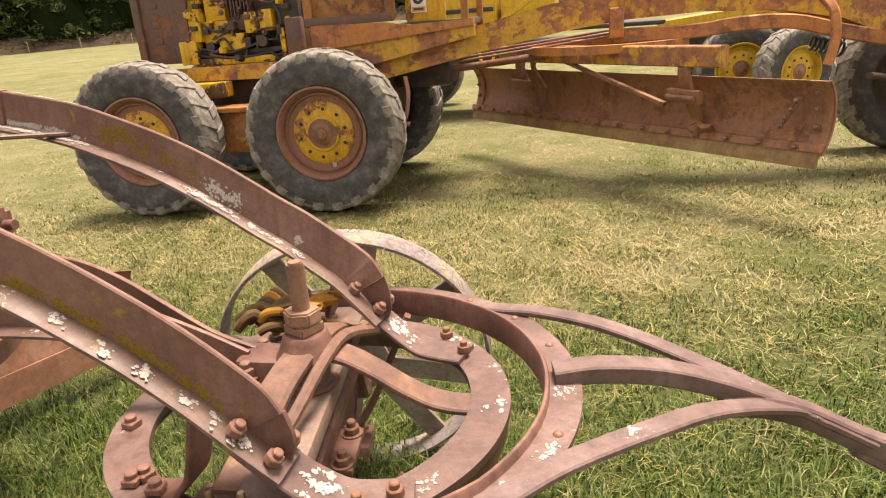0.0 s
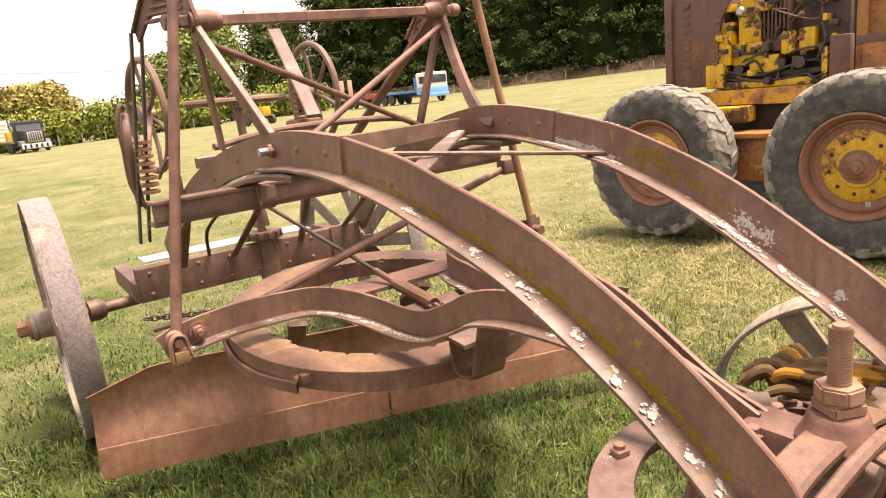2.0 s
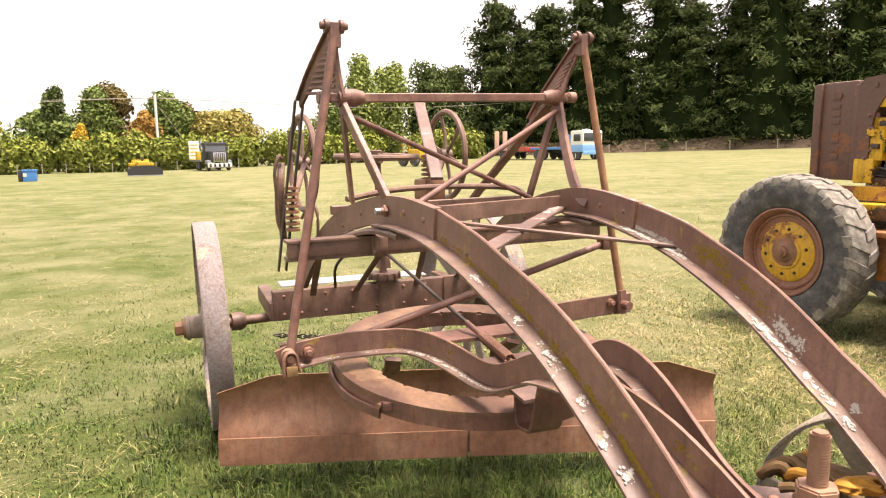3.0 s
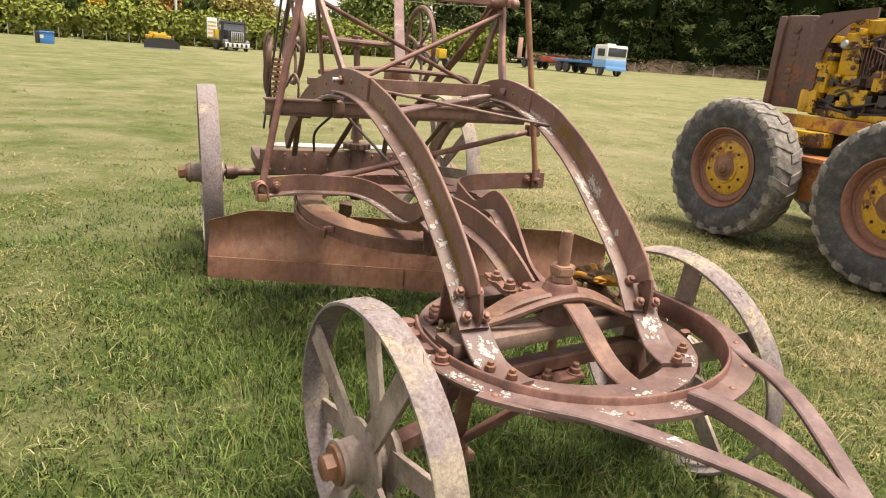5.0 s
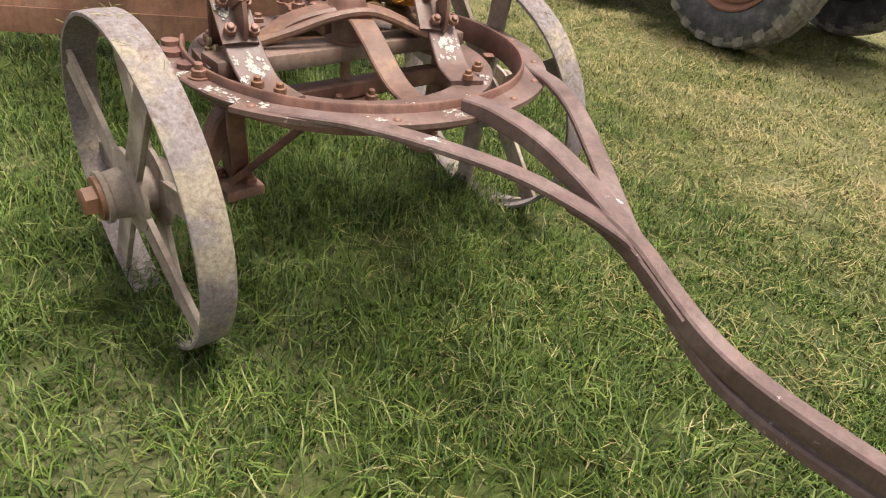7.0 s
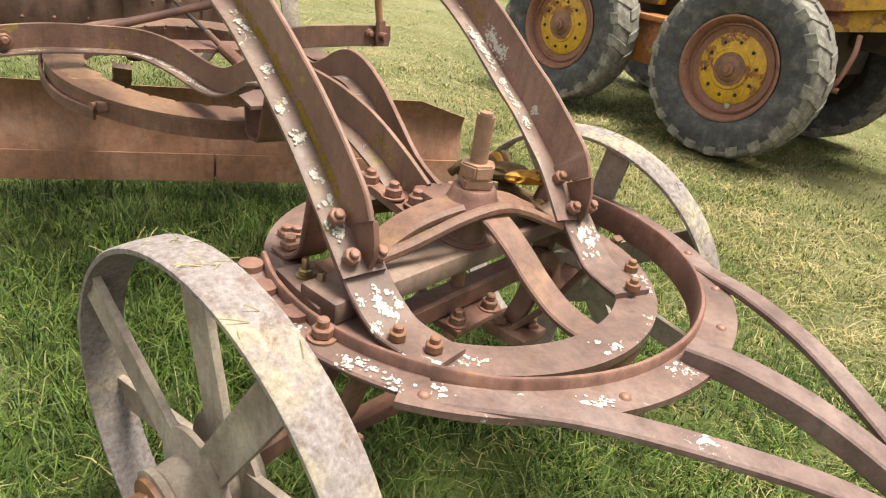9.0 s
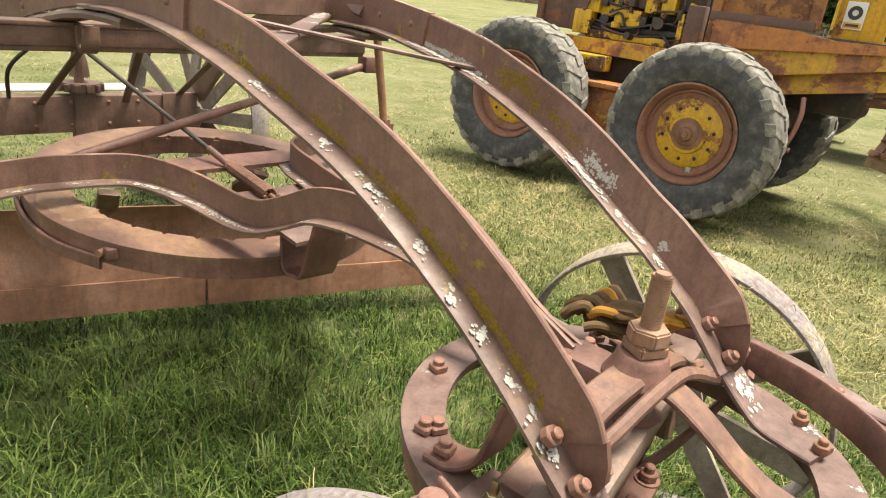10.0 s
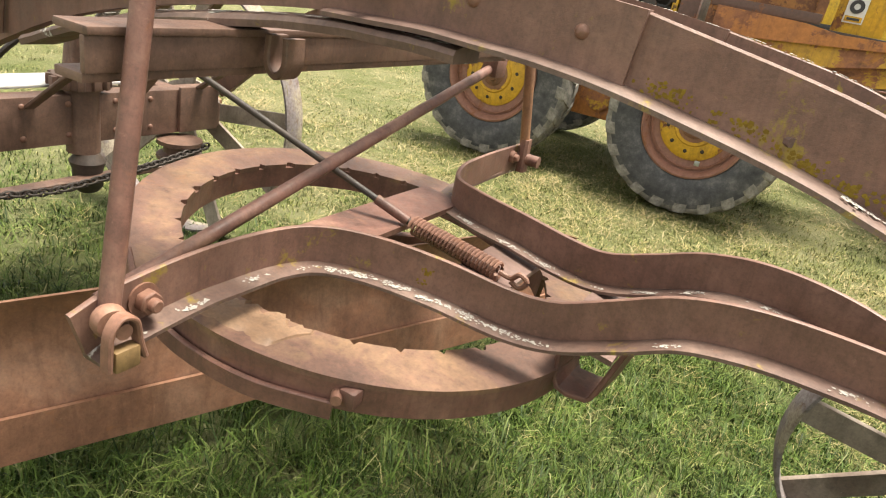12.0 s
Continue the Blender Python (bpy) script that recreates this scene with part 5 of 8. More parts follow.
part("post_sleeve", lathe([(0.055, 0.56), (0.055, 0.78), (0.035, 0.785)], at=(-2.975, 0.17, 0), k=18), M_IRONR, post)
part("upper_sleeve", lathe([(0.045, 0.85), (0.038, 0.92), (0.026, 0.96)], at=(-3.0, 0.17, 0), k=16), M_IRONR, post)


def hand_wheel(at, axis, R, r, spokes, label):
    w = part("hand_wheel", lathe([(R + r * math.cos(2 * math.pi * i / 8), r * math.sin(2 * math.pi * i / 8)) for i in range(8)], at=at, axis=axis, k=48, closed=True), M_IRONR, grader, label)
    q = Vector(axis).to_track_quat("Z", "Y").to_matrix()
    for i in range(spokes):
        a = 2 * math.pi * i / spokes + 0.3
        d = q @ V(math.cos(a), math.sin(a), 0)
        part("wheel_spoke", tube([Vector(at) + d * 0.02, Vector(at) + d * R * 0.5 + Vector(axis).normalized() * 0.012, Vector(at) + d * R], 0.011, 7, n=4), M_IRONR, w)
    part("wheel_hub", lathe([(0.018, -0.04), (0.038, -0.035), (0.038, 0.035), (0.018, 0.04)], at=at, axis=axis, k=16), M_IRONR, w)
    return w


hand_wheel((-2.962, 0.130, 1.518), (0.02, 0.01, 1), 0.238, 0.017, 5, "level steering hand wheel, rusted")
hand_wheel((-3.10, -0.275, 1.485), (-0.05, 1, 0.0), 0.27, 0.018, 6, "upright lifting hand wheel, grey-brown iron")
hand_wheel((-3.10, 0.64, 1.52), (-0.02, 1, 0.0), 0.27, 0.018, 6, "upright lifting hand wheel, grey-brown iron")
gear = part("worm_box", sweep(bmesh.new(), smooth_path([(-2.44, -0.53, 1.50), (-2.40, -0.545, 1.40), (-2.42, -0.545, 1.25), (-2.46, -0.53, 1.13)], 5), rect(0.034, 0.020, None, 0.006), V(0, 1, 0)), M_IRONR, grader, "worm gear housing of the blade lift")
for i in range(8):
    part("worm_ring", lathe([(0.018, -0.009), (0.034, -0.006), (0.034, 0.006), (0.018, 0.009)], at=(-2.36, -0.505, 1.19 + i * 0.028), axis=(0.05, 0, 1), k=16), M_ORANGE, gear, "amber-rusted worm")
part("worm_hook", tube([(-2.42, -0.53, 1.52), (-2.40, -0.55, 1.53), (-2.40, -0.57, 1.46), (-2.41, -0.565, 1.36), (-2.43, -0.56, 1.22), (-2.42, -0.52, 1.12)], 0.009), M_IRONR, gear)
for dy in (-0.018, 0.018):
    part("lift_strap", bar(V(-2.235, -0.478 + dy, 1.78), V(-2.46, -0.545 + dy, 0.98), 0.026, 0.010, V(1, 0, 0)), M_DARK, grader, "long dark lifting strap")
part("cross_shaft", rod(V(-3.11, -0.26, 1.49), V(-2.40, -0.50, 1.28), 0.016, 10), M_IRONR, grader, "shaft of the lifting hand wheel")
part("hook_rod", tube([(-2.55, -0.42, 1.22), (-2.50, -0.38, 1.30), (-2.46, -0.36, 1.24), (-2.48, -0.36, 1.06)], 0.008), M_IRONR, grader, "hooked lever rod")
part("lever_plate", sweep(bmesh.new(), smooth_path([(-3.08, 0.450, 1.867), (-2.80, 0.365, 1.715), (-2.50, 0.275, 1.545), (-2.30, 0.22, 1.41)], 5), rect(0.066, 0.018, None, 0.004), V(0.25, 0.95, 0)), M_LICH, grader, "tall pale steering lever plate")
part("gear_bracket", box((-2.62, 0.22, 1.28), (-2.45, 0.34, 1.40), 0.02), M_ORANGE, grader, "cast bracket of the blade lift")
for i in range(6):
    part("bracket_worm", lathe([(0.015, -0.009), (0.036, -0.006), (0.036, 0.006), (0.015, 0.009)], at=(-2.53, 0.27, 1.40 + i * 0.024), k=14), M_ORANGE, gear)
part("cross_shaft", rod(V(-2.50, 0.28, 1.33), V(-3.12, 0.63, 1.50), 0.016, 10), M_IRONR, grader, "shaft of the lifting hand wheel")
part("handrail", tube([(-2.05, -0.33, 1.345), (-2.12, -0.05, 1.375), (-2.15, 0.30, 1.375), (-2.12, 0.55, 1.36), (-2.06, 0.60, 1.32)], 0.014), M_IRONR, grader, "bent rail behind the lifting frame")
part("cross_rail", bar((-2.20, -0.36, 1.285), (-2.22, 0.66, 1.295), 0.03, 0.04), M_IRONR, grader, "rear cross rail between the beams")
for p0, p1 in (((-2.96, -0.02, 0.735), (-2.30, 0.05, 1.24)), ((-2.95, 0.36, 0.735), (-2.32, 0.20, 1.24)), ((-2.96, -0.28, 0.735), (-2.50, -0.34, 1.08)), ((-2.96, 0.62, 0.74), (-2.45, 0.64, 1.10))):
    part("stay_bar", bar(V(*p0), V(*p1), 0.036, 0.013, V(0, 1, 0)), M_IRONR, grader, "flat stay bar of the rear carriage")
part("lever_rod", tube([(-2.98, -0.14, 0.76), (-2.88, -0.16, 0.90), (-2.80, -0.10, 1.00), (-2.62, -0.02, 1.12)], 0.009), M_DARK, grader, "thin dark lever rod")

# steering chain below the rear frame
link_me = bpy.data.meshes.new("chain_link")
lb = lathe([(0.016 + 0.0042 * math.cos(2 * math.pi * i / 6), 0.0042 * math.sin(2 * math.pi * i / 6)) for i in range(6)], k=10, closed=True)
bmesh.ops.scale(lb, vec=(1.35, 0.8, 1), verts=lb.verts[:])
lb.to_mesh(link_me)
lb.free()
link_me.materials.append(M_DARK)
link_me.shade_smooth()
cp = smooth_path([(-2.93, -0.50, 0.53), (-2.90, -0.25, 0.495), (-2.87, -0.02, 0.478), (-2.85, 0.17, 0.500), (-2.83, 0.30, 0.520), (-2.82, 0.45, 0.545), (-2.83, 0.60, 0.565)], 9)
chain = part("chain_bar", bar((-2.98, -0.48, 0.455), (-2.86, 0.62, 0.50), 0.05, 0.02), M_IRONR, grader, "lower steering bar carrying a chain")
for i in range(len(cp) - 1):
    t = (cp[i + 1] - cp[i]).normalized()
    q = t.to_track_quat("X", "Z").to_matrix().to_4x4()
    shared("chain_link", link_me, Matrix.Translation(cp[i]) @ q @ Matrix.Rotation(radians(90 if i % 2 else 10), 4, "X"), chain)
part("chain_drum", lathe([(0.07, 0.50), (0.085, 0.505), (0.085, 0.52), (0.06, 0.53), (0.06, 0.555), (0.085, 0.565), (0.085, 0.58), (0.05, 0.585)], at=(-2.90, 0.52, 0), k=24), M_IRONR, chain, "ridged chain drum")
part("post_foot", lathe([(0.035, 0.42), (0.05, 0.44), (0.05, 0.50), (0.06, 0.53), (0.04, 0.56)], at=(-2.955, 0.17, 0), k=18), M_DARK, chain)


# ---------------------------------------------------------------- the yellow motor grader
YC = 5.30
cat = thing("motor_grader", (-1.0, YC, GROUND), "old yellow motor grader with flaking rusted paint, parked on grass", "motor grader")


def tyre_mesh(R, w):
    h = w / 2
    prof = [(R * 0.555, -h * 0.70), (R * 0.60, -h * 0.88), (R * 0.74, -h * 1.0), (R * 0.84, -h * 1.0), (R * 0.925, -h * 0.90), (R * 0.958, -h * 0.78), (R * 0.968, -h * 0.4), (R * 0.972, 0),
            (R * 0.968, h * 0.4), (R * 0.958, h * 0.78), (R * 0.925, h * 0.90), (R * 0.84, h * 1.0), (R * 0.74, h * 1.0), (R * 0.60, h * 0.88), (R * 0.555, h * 0.70), (R * 0.53, 0)]
    return lathe(prof, k=64, closed=True)


def lug_mesh(R, w):
    """One tread bar, at angle 0, running from the shoulder to just past the middle."""
    bm = bmesh.new()
    h = w / 2
    pts = [(0.135, -h * 0.985, R * 0.885), (0.118, -h * 0.93, R * 0.958), (0.055, -h * 0.5, R * 0.992), (0.0, h * 0.06, R * 0.998)]
    rings = []
    for a, y, r in pts:
        ring = []
        for da, dr in ((-0.078, -0.034), (-0.056, 0.0), (0.056, 0.0), (0.078, -0.034)):
            ang = a + da
            rr = r + dr * R
            ring.append(bm.verts.new((rr * math.cos(ang), rr * math.sin(ang), y)))
        rings.append(ring)
    for i in range(3):
        for j in range(4):
            bm.faces.new((rings[i][j], rings[i][(j + 1) % 4], rings[i + 1][(j + 1) % 4], rings[i + 1][j]))
    bm.faces.new(rings[0][::-1])
    bm.faces.new(rings[-1])
    bmesh.ops.recalc_face_normals(bm, faces=bm.faces[:])
    me = bpy.data.meshes.new("tread_lug")
    bm.to_mesh(me)
    bm.free()
    me.materials.append(M_TREAD)
    return me


TYRE_R, TYRE_W = 0.700, 0.37
LUG = lug_mesh(TYRE_R, TYRE_W)


def machine_wheel(parent, at, side, rim_mat=M_RIM, disc_mat=M_DISC, lugs=True, R=TYRE_R, w=TYRE_W, turn=0.0):
    """A tractor-tread tyre on a dished rim; side: -1 where its outer face looks towards -y."""
    m = Matrix.Translation(at) @ Matrix.Rotation(turn, 4, "Z") @ Matrix.Rotation(radians(90 if side < 0 else -90), 4, "X")
    k = R / TYRE_R
    ty = part("wheel", moved(tyre_mesh(R, w), m), M_RUBBER, parent, "worn black tractor-tread tyre")
    h = w / 2
    part("tread", moved(lathe([(R * 0.90, -h * 0.935), (R * 0.932, -h * 0.905), (R * 0.962, -h * 0.79), (R * 0.975, -h * 0.4), (R * 0.979, 0), (R * 0.975, h * 0.4), (R * 0.962, h * 0.79), (R * 0.932, h * 0.905), (R * 0.90, h * 0.935)], k=64, caps=False), m), M_TREAD, ty, "dusty worn tread")
    part("rim", moved(lathe([(0.392 * k, h * 0.80), (0.400 * k, h * 0.84), (0.385 * k, h * 0.86), (0.362 * k, h * 0.72), (0.350 * k, h * 0.45), (0.30 * k, h * 0.36), (0.268 * k, h * 0.36), (0.262 * k, h * 0.30)], k=56, caps=False), m), rim_mat, ty, "rust-red steel rim")
    part("rim_ring", moved(lathe([(0.330 * k, h * 0.44), (0.338 * k, h * 0.50), (0.326 * k, h * 0.52), (0.318 * k, h * 0.42)], k=48, closed=True), m), rim_mat, ty)
    part("wheel_disc", moved(lathe([(0.272 * k, h * 0.30), (0.270 * k, h * 0.40), (0.235 * k, h * 0.50), (0.16 * k, h * 0.52), (0.150 * k, h * 0.60), (0.0, h * 0.60)], k=44, caps=False), m), disc_mat, ty, "yellow wheel centre")
    part("hub_cap", moved(lathe([(0.128 * k, h * 0.58), (0.126 * k, h * 0.625), (0.098 * k, h * 0.64), (0.088 * k, h * 0.70), (0.058 * k, h * 0.74), (0.050 * k, h * 0.84), (0.030 * k, h * 0.87), (0.026 * k, h * 0.92), (0.0, h * 0.925)], k=28), m), M_HUB, ty, "rusted hub cap")
    part("inner_disc", moved(lathe([(0.39 * k, -h * 0.72), (0.30 * k, -h * 0.3), (0.0, -h * 0.25)], k=32, caps=False), m), rim_mat, ty)
    for i in range(10):
        a = 2 * math.pi * i / 10 + 0.2
        p = m @ V(0.205 * k * math.cos(a), 0.205 * k * math.sin(a), h * 0.50)
        shared("wheel_bolt", WBOLT, Matrix.Translation(p) @ m.to_3x3().to_4x4(), ty)
    if lugs:
        for i in range(22):
            for s in (1, -1):
                a = 2 * math.pi * (i + (0.5 if s < 0 else 0)) / 22
                mm = m @ Matrix.Rotation(a, 4, "Z") @ Matrix.Diagonal((k, k, s * w / TYRE_W, 1))
                shared("tread_lug", LUG, mm, ty)
    return ty


WBOLT = bolt_mesh("wheel_bolt", 0.011, 0.010, 0.007, M_OIL_SHADE)
M_WHITE = plain("white_paint", (0.62, 0.62, 0.60), 0.5, 0.15)
M_BLACK = plain("black_paint", (0.025, 0.025, 0.027), 0.5, 0.3)
# far-side rims and discs near-black: shade beneath the machine put into the colour
for x in (-3.33, -1.62):
    machine_wheel(cat, (x, 4.20, 0.618), -1, turn=0.0)
    machine_wheel(cat, (x, 6.05, 0.618), 1, M_OIL_SHADE, M_OIL_SHADE)
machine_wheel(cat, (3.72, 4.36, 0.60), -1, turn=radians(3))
machine_wheel(cat, (3.72, 6.05, 0.60), 1, M_OIL_SHADE, M_OIL_SHADE, turn=radians(3))
part("rim_tab", box((-1.545, 4.04, 0.335), (-1.505, 4.055, 0.375), 0.004), M_GALV, cat, "small bright square tab on the rim")

tand = part("tandem_case", box((-3.50, 4.44, 0.42), (-1.46, 4.62, 0.80), 0.03), M_ORUST, cat, "orange-rusted tandem drive case")
part("case_ledge", box((-2.86, 4.36, 0.80), (-1.95, 4.66, 0.845), 0.01), M_ORUST, tand)
part("case_cover", lathe([(0.0, 0.0), (0.10, 0.0), (0.11, -0.03), (0.0, -0.035)], at=(-2.48, 4.44, 0.60), axis=(0, 1, 0), k=24), M_YELR, tand)
part("tandem_case", box((-3.50, 6.02, 0.42), (-1.46, 6.20, 0.80), 0.03), M_ORUST, cat)
part("rear_axle_case", rod(V(-2.48, 4.5, 0.66), V(-2.48, 6.1, 0.66), 0.17, 20), M_OIL_SHADE, cat, "oily rear axle case")
part("belly", box((-3.1, 4.85, 0.62), (-1.2, 5.75, 1.06), 0.05), M_OIL_SHADE, cat, "oily black underside")
# frame rails
part("frame_rail", plate([(-3.52, 4.74, 1.08), (-2.2, 4.74, 1.06), (-1.75, 4.74, 0.93), (-1.35, 4.76, 0.955), (-0.3, 4.86, 1.165), (0.4, 4.95, 1.285), (0.95, 5.02, 1.345), (1.6, 5.06, 1.365), (2.25, 5.08, 1.325), (2.7, 5.08, 1.235), (3.05, 5.08, 1.085), (3.35, 5.08, 0.86), (3.62, 5.08, 0.72),
                                   (3.72, 5.08, 0.92), (3.45, 5.08, 1.16), (3.10, 5.08, 1.38), (2.6, 5.08, 1.56), (2.0, 5.07, 1.64), (1.4, 5.05, 1.645), (0.9, 5.02, 1.585), (0.3, 4.94, 1.52), (-0.35, 4.86, 1.385), (-1.35, 4.76, 1.175), (-1.8, 4.74, 1.115), (-2.2, 4.74, 1.20), (-3.52, 4.74, 1.19)], (0, 0.12, 0)), M_YELR, cat, "yellow frame rail flaking to rust")
part("frame_rail", plate([(-3.52, 5.88, 1.08), (-2.2, 5.88, 1.06), (-1.75, 5.88, 0.93), (-1.35, 5.86, 0.955), (-0.3, 5.76, 1.165), (0.4, 5.66, 1.285), (0.95, 5.58, 1.345), (0.9, 5.58, 1.585), (0.3, 5.66, 1.52), (-0.35, 5.76, 1.385), (-1.35, 5.86, 1.175), (-2.2, 5.88, 1.20), (-3.52, 5.88, 1.19)], (0, 0.12, 0)), M_YELR, cat, "yellow frame rail flaking to rust")
part("frame_nose", plate([(0.9, 5.3, 1.345), (1.6, 5.3, 1.365), (2.25, 5.3, 1.325), (3.05, 5.3, 1.085), (3.62, 5.3, 0.72), (3.72, 5.3, 0.92), (3.10, 5.3, 1.38), (2.0, 5.3, 1.62), (0.9, 5.3, 1.565)], (0, 0.40, 0)), M_YELR, cat, "front frame box")
part("cab_sill", plate([(-1.80, 4.66, 1.27), (-0.35, 4.72, 1.40), (-0.35, 4.72, 1.455), (-0.9, 4.69, 1.44), (-1.15, 4.68, 1.475), (-1.80, 4.66, 1.49)], (0, 0.10, 0)), M_ORUST, cat, "rust-orange sill plate below the cab")
part("sill_lower", plate([(-1.70, 4.70, 1.10), (-1.25, 4.70, 1.13), (-0.35, 4.74, 1.31), (-0.35, 4.74, 1.42), (-1.80, 4.70, 1.29)], (0, 0.08, 0)), M_YELR, cat, "yellow panel below the sill")
# cab side
cab = part("cab_panel", box((-1.80, 4.70, 1.49), (-1.08, 4.73, 2.45), 0.006), M_CAB, cat, "rust-orange cab side panel")
for lo, hi in (((-1.86, 4.64, 1.48), (-1.06, 4.74, 1.555)), ((-1.87, 4.66, 1.27), (-1.79, 4.78, 2.60)), ((-1.12, 4.66, 1.50), (-1.05, 4.78, 2.60)), ((-0.46, 4.70, 1.40), (-0.40, 4.78, 2.60)), ((-1.87, 4.66, 2.55), (-0.40, 4.78, 2.62))):
    part("cab_post", box(lo, hi, 0.008), M_MAROON if hi[2] < 1.6 else M_CAB, cab)
part("cab_floor", box((-1.80, 4.78, 1.40), (-0.42, 5.80, 1.46), 0.01), M_OIL_SHADE, cab)
for x in (-1.83, -0.43):
    part("cab_post", box((x - 0.03, 5.80, 1.2), (x + 0.03, 5.87, 2.60), 0.008), M_ORUST, cab)
dash = part("hood_panel", box((-0.98, 4.86, 1.46), (-0.62, 4.90, 2.30), 0.006), M_YEL, cat, "yellow panel with a maker's plate")
part("plate_ground", box((-0.925, 4.846, 1.535), (-0.785, 4.858, 1.735), 0.002), M_WHITE, dash, "white maker's plate")
part("plate_mark", lathe([(0.022, 0), (0.050, 0), (0.050, 0.006), (0.022, 0.006)], at=(-0.855, 4.845, 1.655), axis=(0, -1, 0), k=24, closed=True), M_BLACK, dash, "plain black ring shape")
part("plate_bar", box((-0.915, 4.842, 1.545), (-0.795, 4.847, 1.585), 0.001), M_YEL, dash, "plain lettering bar")
part("plate_bar", box((-0.90, 4.839, 1.556), (-0.81, 4.843, 1.574), 0.001), M_BLACK, dash, "plain lettering bar")
for x, z, w in ((-0.72, 1.62, 0.03), (-0.68, 1.75, 0.04)):
    part("lever", rod(V(x - 0.25, 5.0, 1.44), V(x - 0.25 + w, 4.98, 2.0), 0.014), M_OIL_SHADE, cab)
# radiator and engine
radi = part("radiator_shell", box((-3.56, 4.80, 1.24), (-3.20, 5.80, 2.14), 0.03), M_MAROON, cat, "faded maroon radiator shell with embossed lettering")
part("shell_edge", box((-3.62, 4.77, 1.26), (-3.54, 5.83, 2.13), 0.02), M_MAROON, radi)
part("shell_frame", box((-3.24, 4.785, 1.24), (-3.17, 4.83, 2.10), 0.012), M_MAROON, radi)
part("side_frame", plate([(-3.19, 4.80, 1.22), (-3.19, 4.80, 2.10), (-3.14, 4.80, 2.15), (-2.60, 4.80, 2.20), (-2.60, 4.80, 2.10), (-2.72, 4.80, 2.10), (-2.86, 4.80, 2.06), (-2.97, 4.80, 1.97), (-3.04, 4.80, 1.84), (-3.07, 4.80, 1.68), (-3.08, 4.80, 1.22)], (0, 0.03, 0)), M_MAROON, radi, "rust-brown side frame with an arched opening")
for i in range(9):
    z = 1.36 + i * 0.072 + (0.03 if i > 4 else 0)
    part("letter_bar", box((-3.44, 4.792, z), (-3.36, 4.801, z + 0.048), 0.003), M_MAROON, radi, "embossed lettering bar")
for i in range(2):
    part("cap_bolt", lathe([(0.03, 0), (0.03, 0.02), (0.0, 0.025)], at=(-3.40 + 0.02 * i, 4.80, 2.03 - 0.02 * i), axis=(0, -1, 0), k=14), M_MAROON, radi)
eng = part("engine_block", box((-3.12, 4.98, 1.20), (-1.98, 5.62, 1.95), 0.03), M_OIL_SHADE, cat, "exposed oily diesel engine with worn yellow covers")
for lo, hi, mt in (((-3.17, 4.80, 1.42), (-2.96, 5.0, 1.68), M_YELO), ((-3.12, 4.84, 1.66), (-2.97, 5.0, 1.80), M_YELO), ((-2.97, 4.86, 1.40), (-2.70, 5.02, 1.60), M_YELO), ((-2.93, 4.88, 1.60), (-2.72, 5.02, 1.98), M_YELO), ((-2.80, 4.82, 1.33), (-2.54, 5.0, 1.48), M_YELO),
                   ((-2.52, 4.82, 1.47), (-2.40, 5.0, 1.66), M_YELO), ((-2.37, 4.82, 1.48), (-2.24, 5.0, 1.67), M_YELO), ((-2.68, 4.86, 1.50), (-2.48, 5.0, 1.66), M_MAROON), ((-2.24, 4.90, 1.45), (-2.0, 5.05, 1.90), M_OIL_SHADE), ((-3.10, 4.82, 1.20), (-2.0, 4.98, 1.27), M_YELO), ((-3.10, 4.86, 1.28), (-2.05, 4.98, 1.34), M_OIL_SHADE),
                   ((-3.20, 4.78, 1.22), (-3.02, 4.92, 1.44), M_YELO), ((-2.12, 4.80, 1.10), (-1.96, 4.90, 1.58), M_MAROON), ((-2.18, 4.80, 1.15), (-2.13, 4.90, 1.50), M_YELO), ((-3.05, 4.50, 0.92), (-2.68, 4.72, 1.06), M_YELO), ((-2.95, 4.95, 1.95), (-2.10, 5.5, 2.12), M_YELO), ((-2.75, 4.90, 1.98), (-2.45, 5.1, 2.10), M_YELO), ((-2.35, 4.92, 1.92), (-2.08, 5.1, 2.08), M_YELO)):
    part("engine_cover", box(lo, hi, 0.018), mt, eng)
for i in range(7):
    x = -2.68 + i * 0.034
    part("fin", box((x, 4.84, 1.62), (x + 0.012, 5.0, 1.92), 0.003), M_MAROON, eng)
for i in range(6):
    part("injector_pipe", tube([(-2.66 + i * 0.04, 4.86, 1.60), (-2.67 + i * 0.045, 4.84, 1.72), (-2.74 + i * 0.08, 4.90, 1.84), (-2.80 + i * 0.11, 5.0, 1.95)], 0.006, 6), M_OIL_SHADE, eng)
part("lamp_cap", lathe([(0.0, 0.0), (0.035, 0.0), (0.045, 0.025), (0.03, 0.04), (0.0, 0.04)], at=(-2.90, 4.88, 1.88), axis=(0, -1, 0), k=20), M_GALV, eng)
for x, z, r, l in ((-2.90, 1.36, 0.045, 0.10), (-2.35, 1.38, 0.05, 0.14), (-2.60, 1.24, 0.03, 0.2)):
    part("canister", lathe([(0.0, 0.0), (r, 0.0), (r * 1.05, l * 0.5), (r, l), (0.0, l)], at=(x, 4.92, z), axis=(0, -1, 0.1), k=20), M_OIL_SHADE, eng)
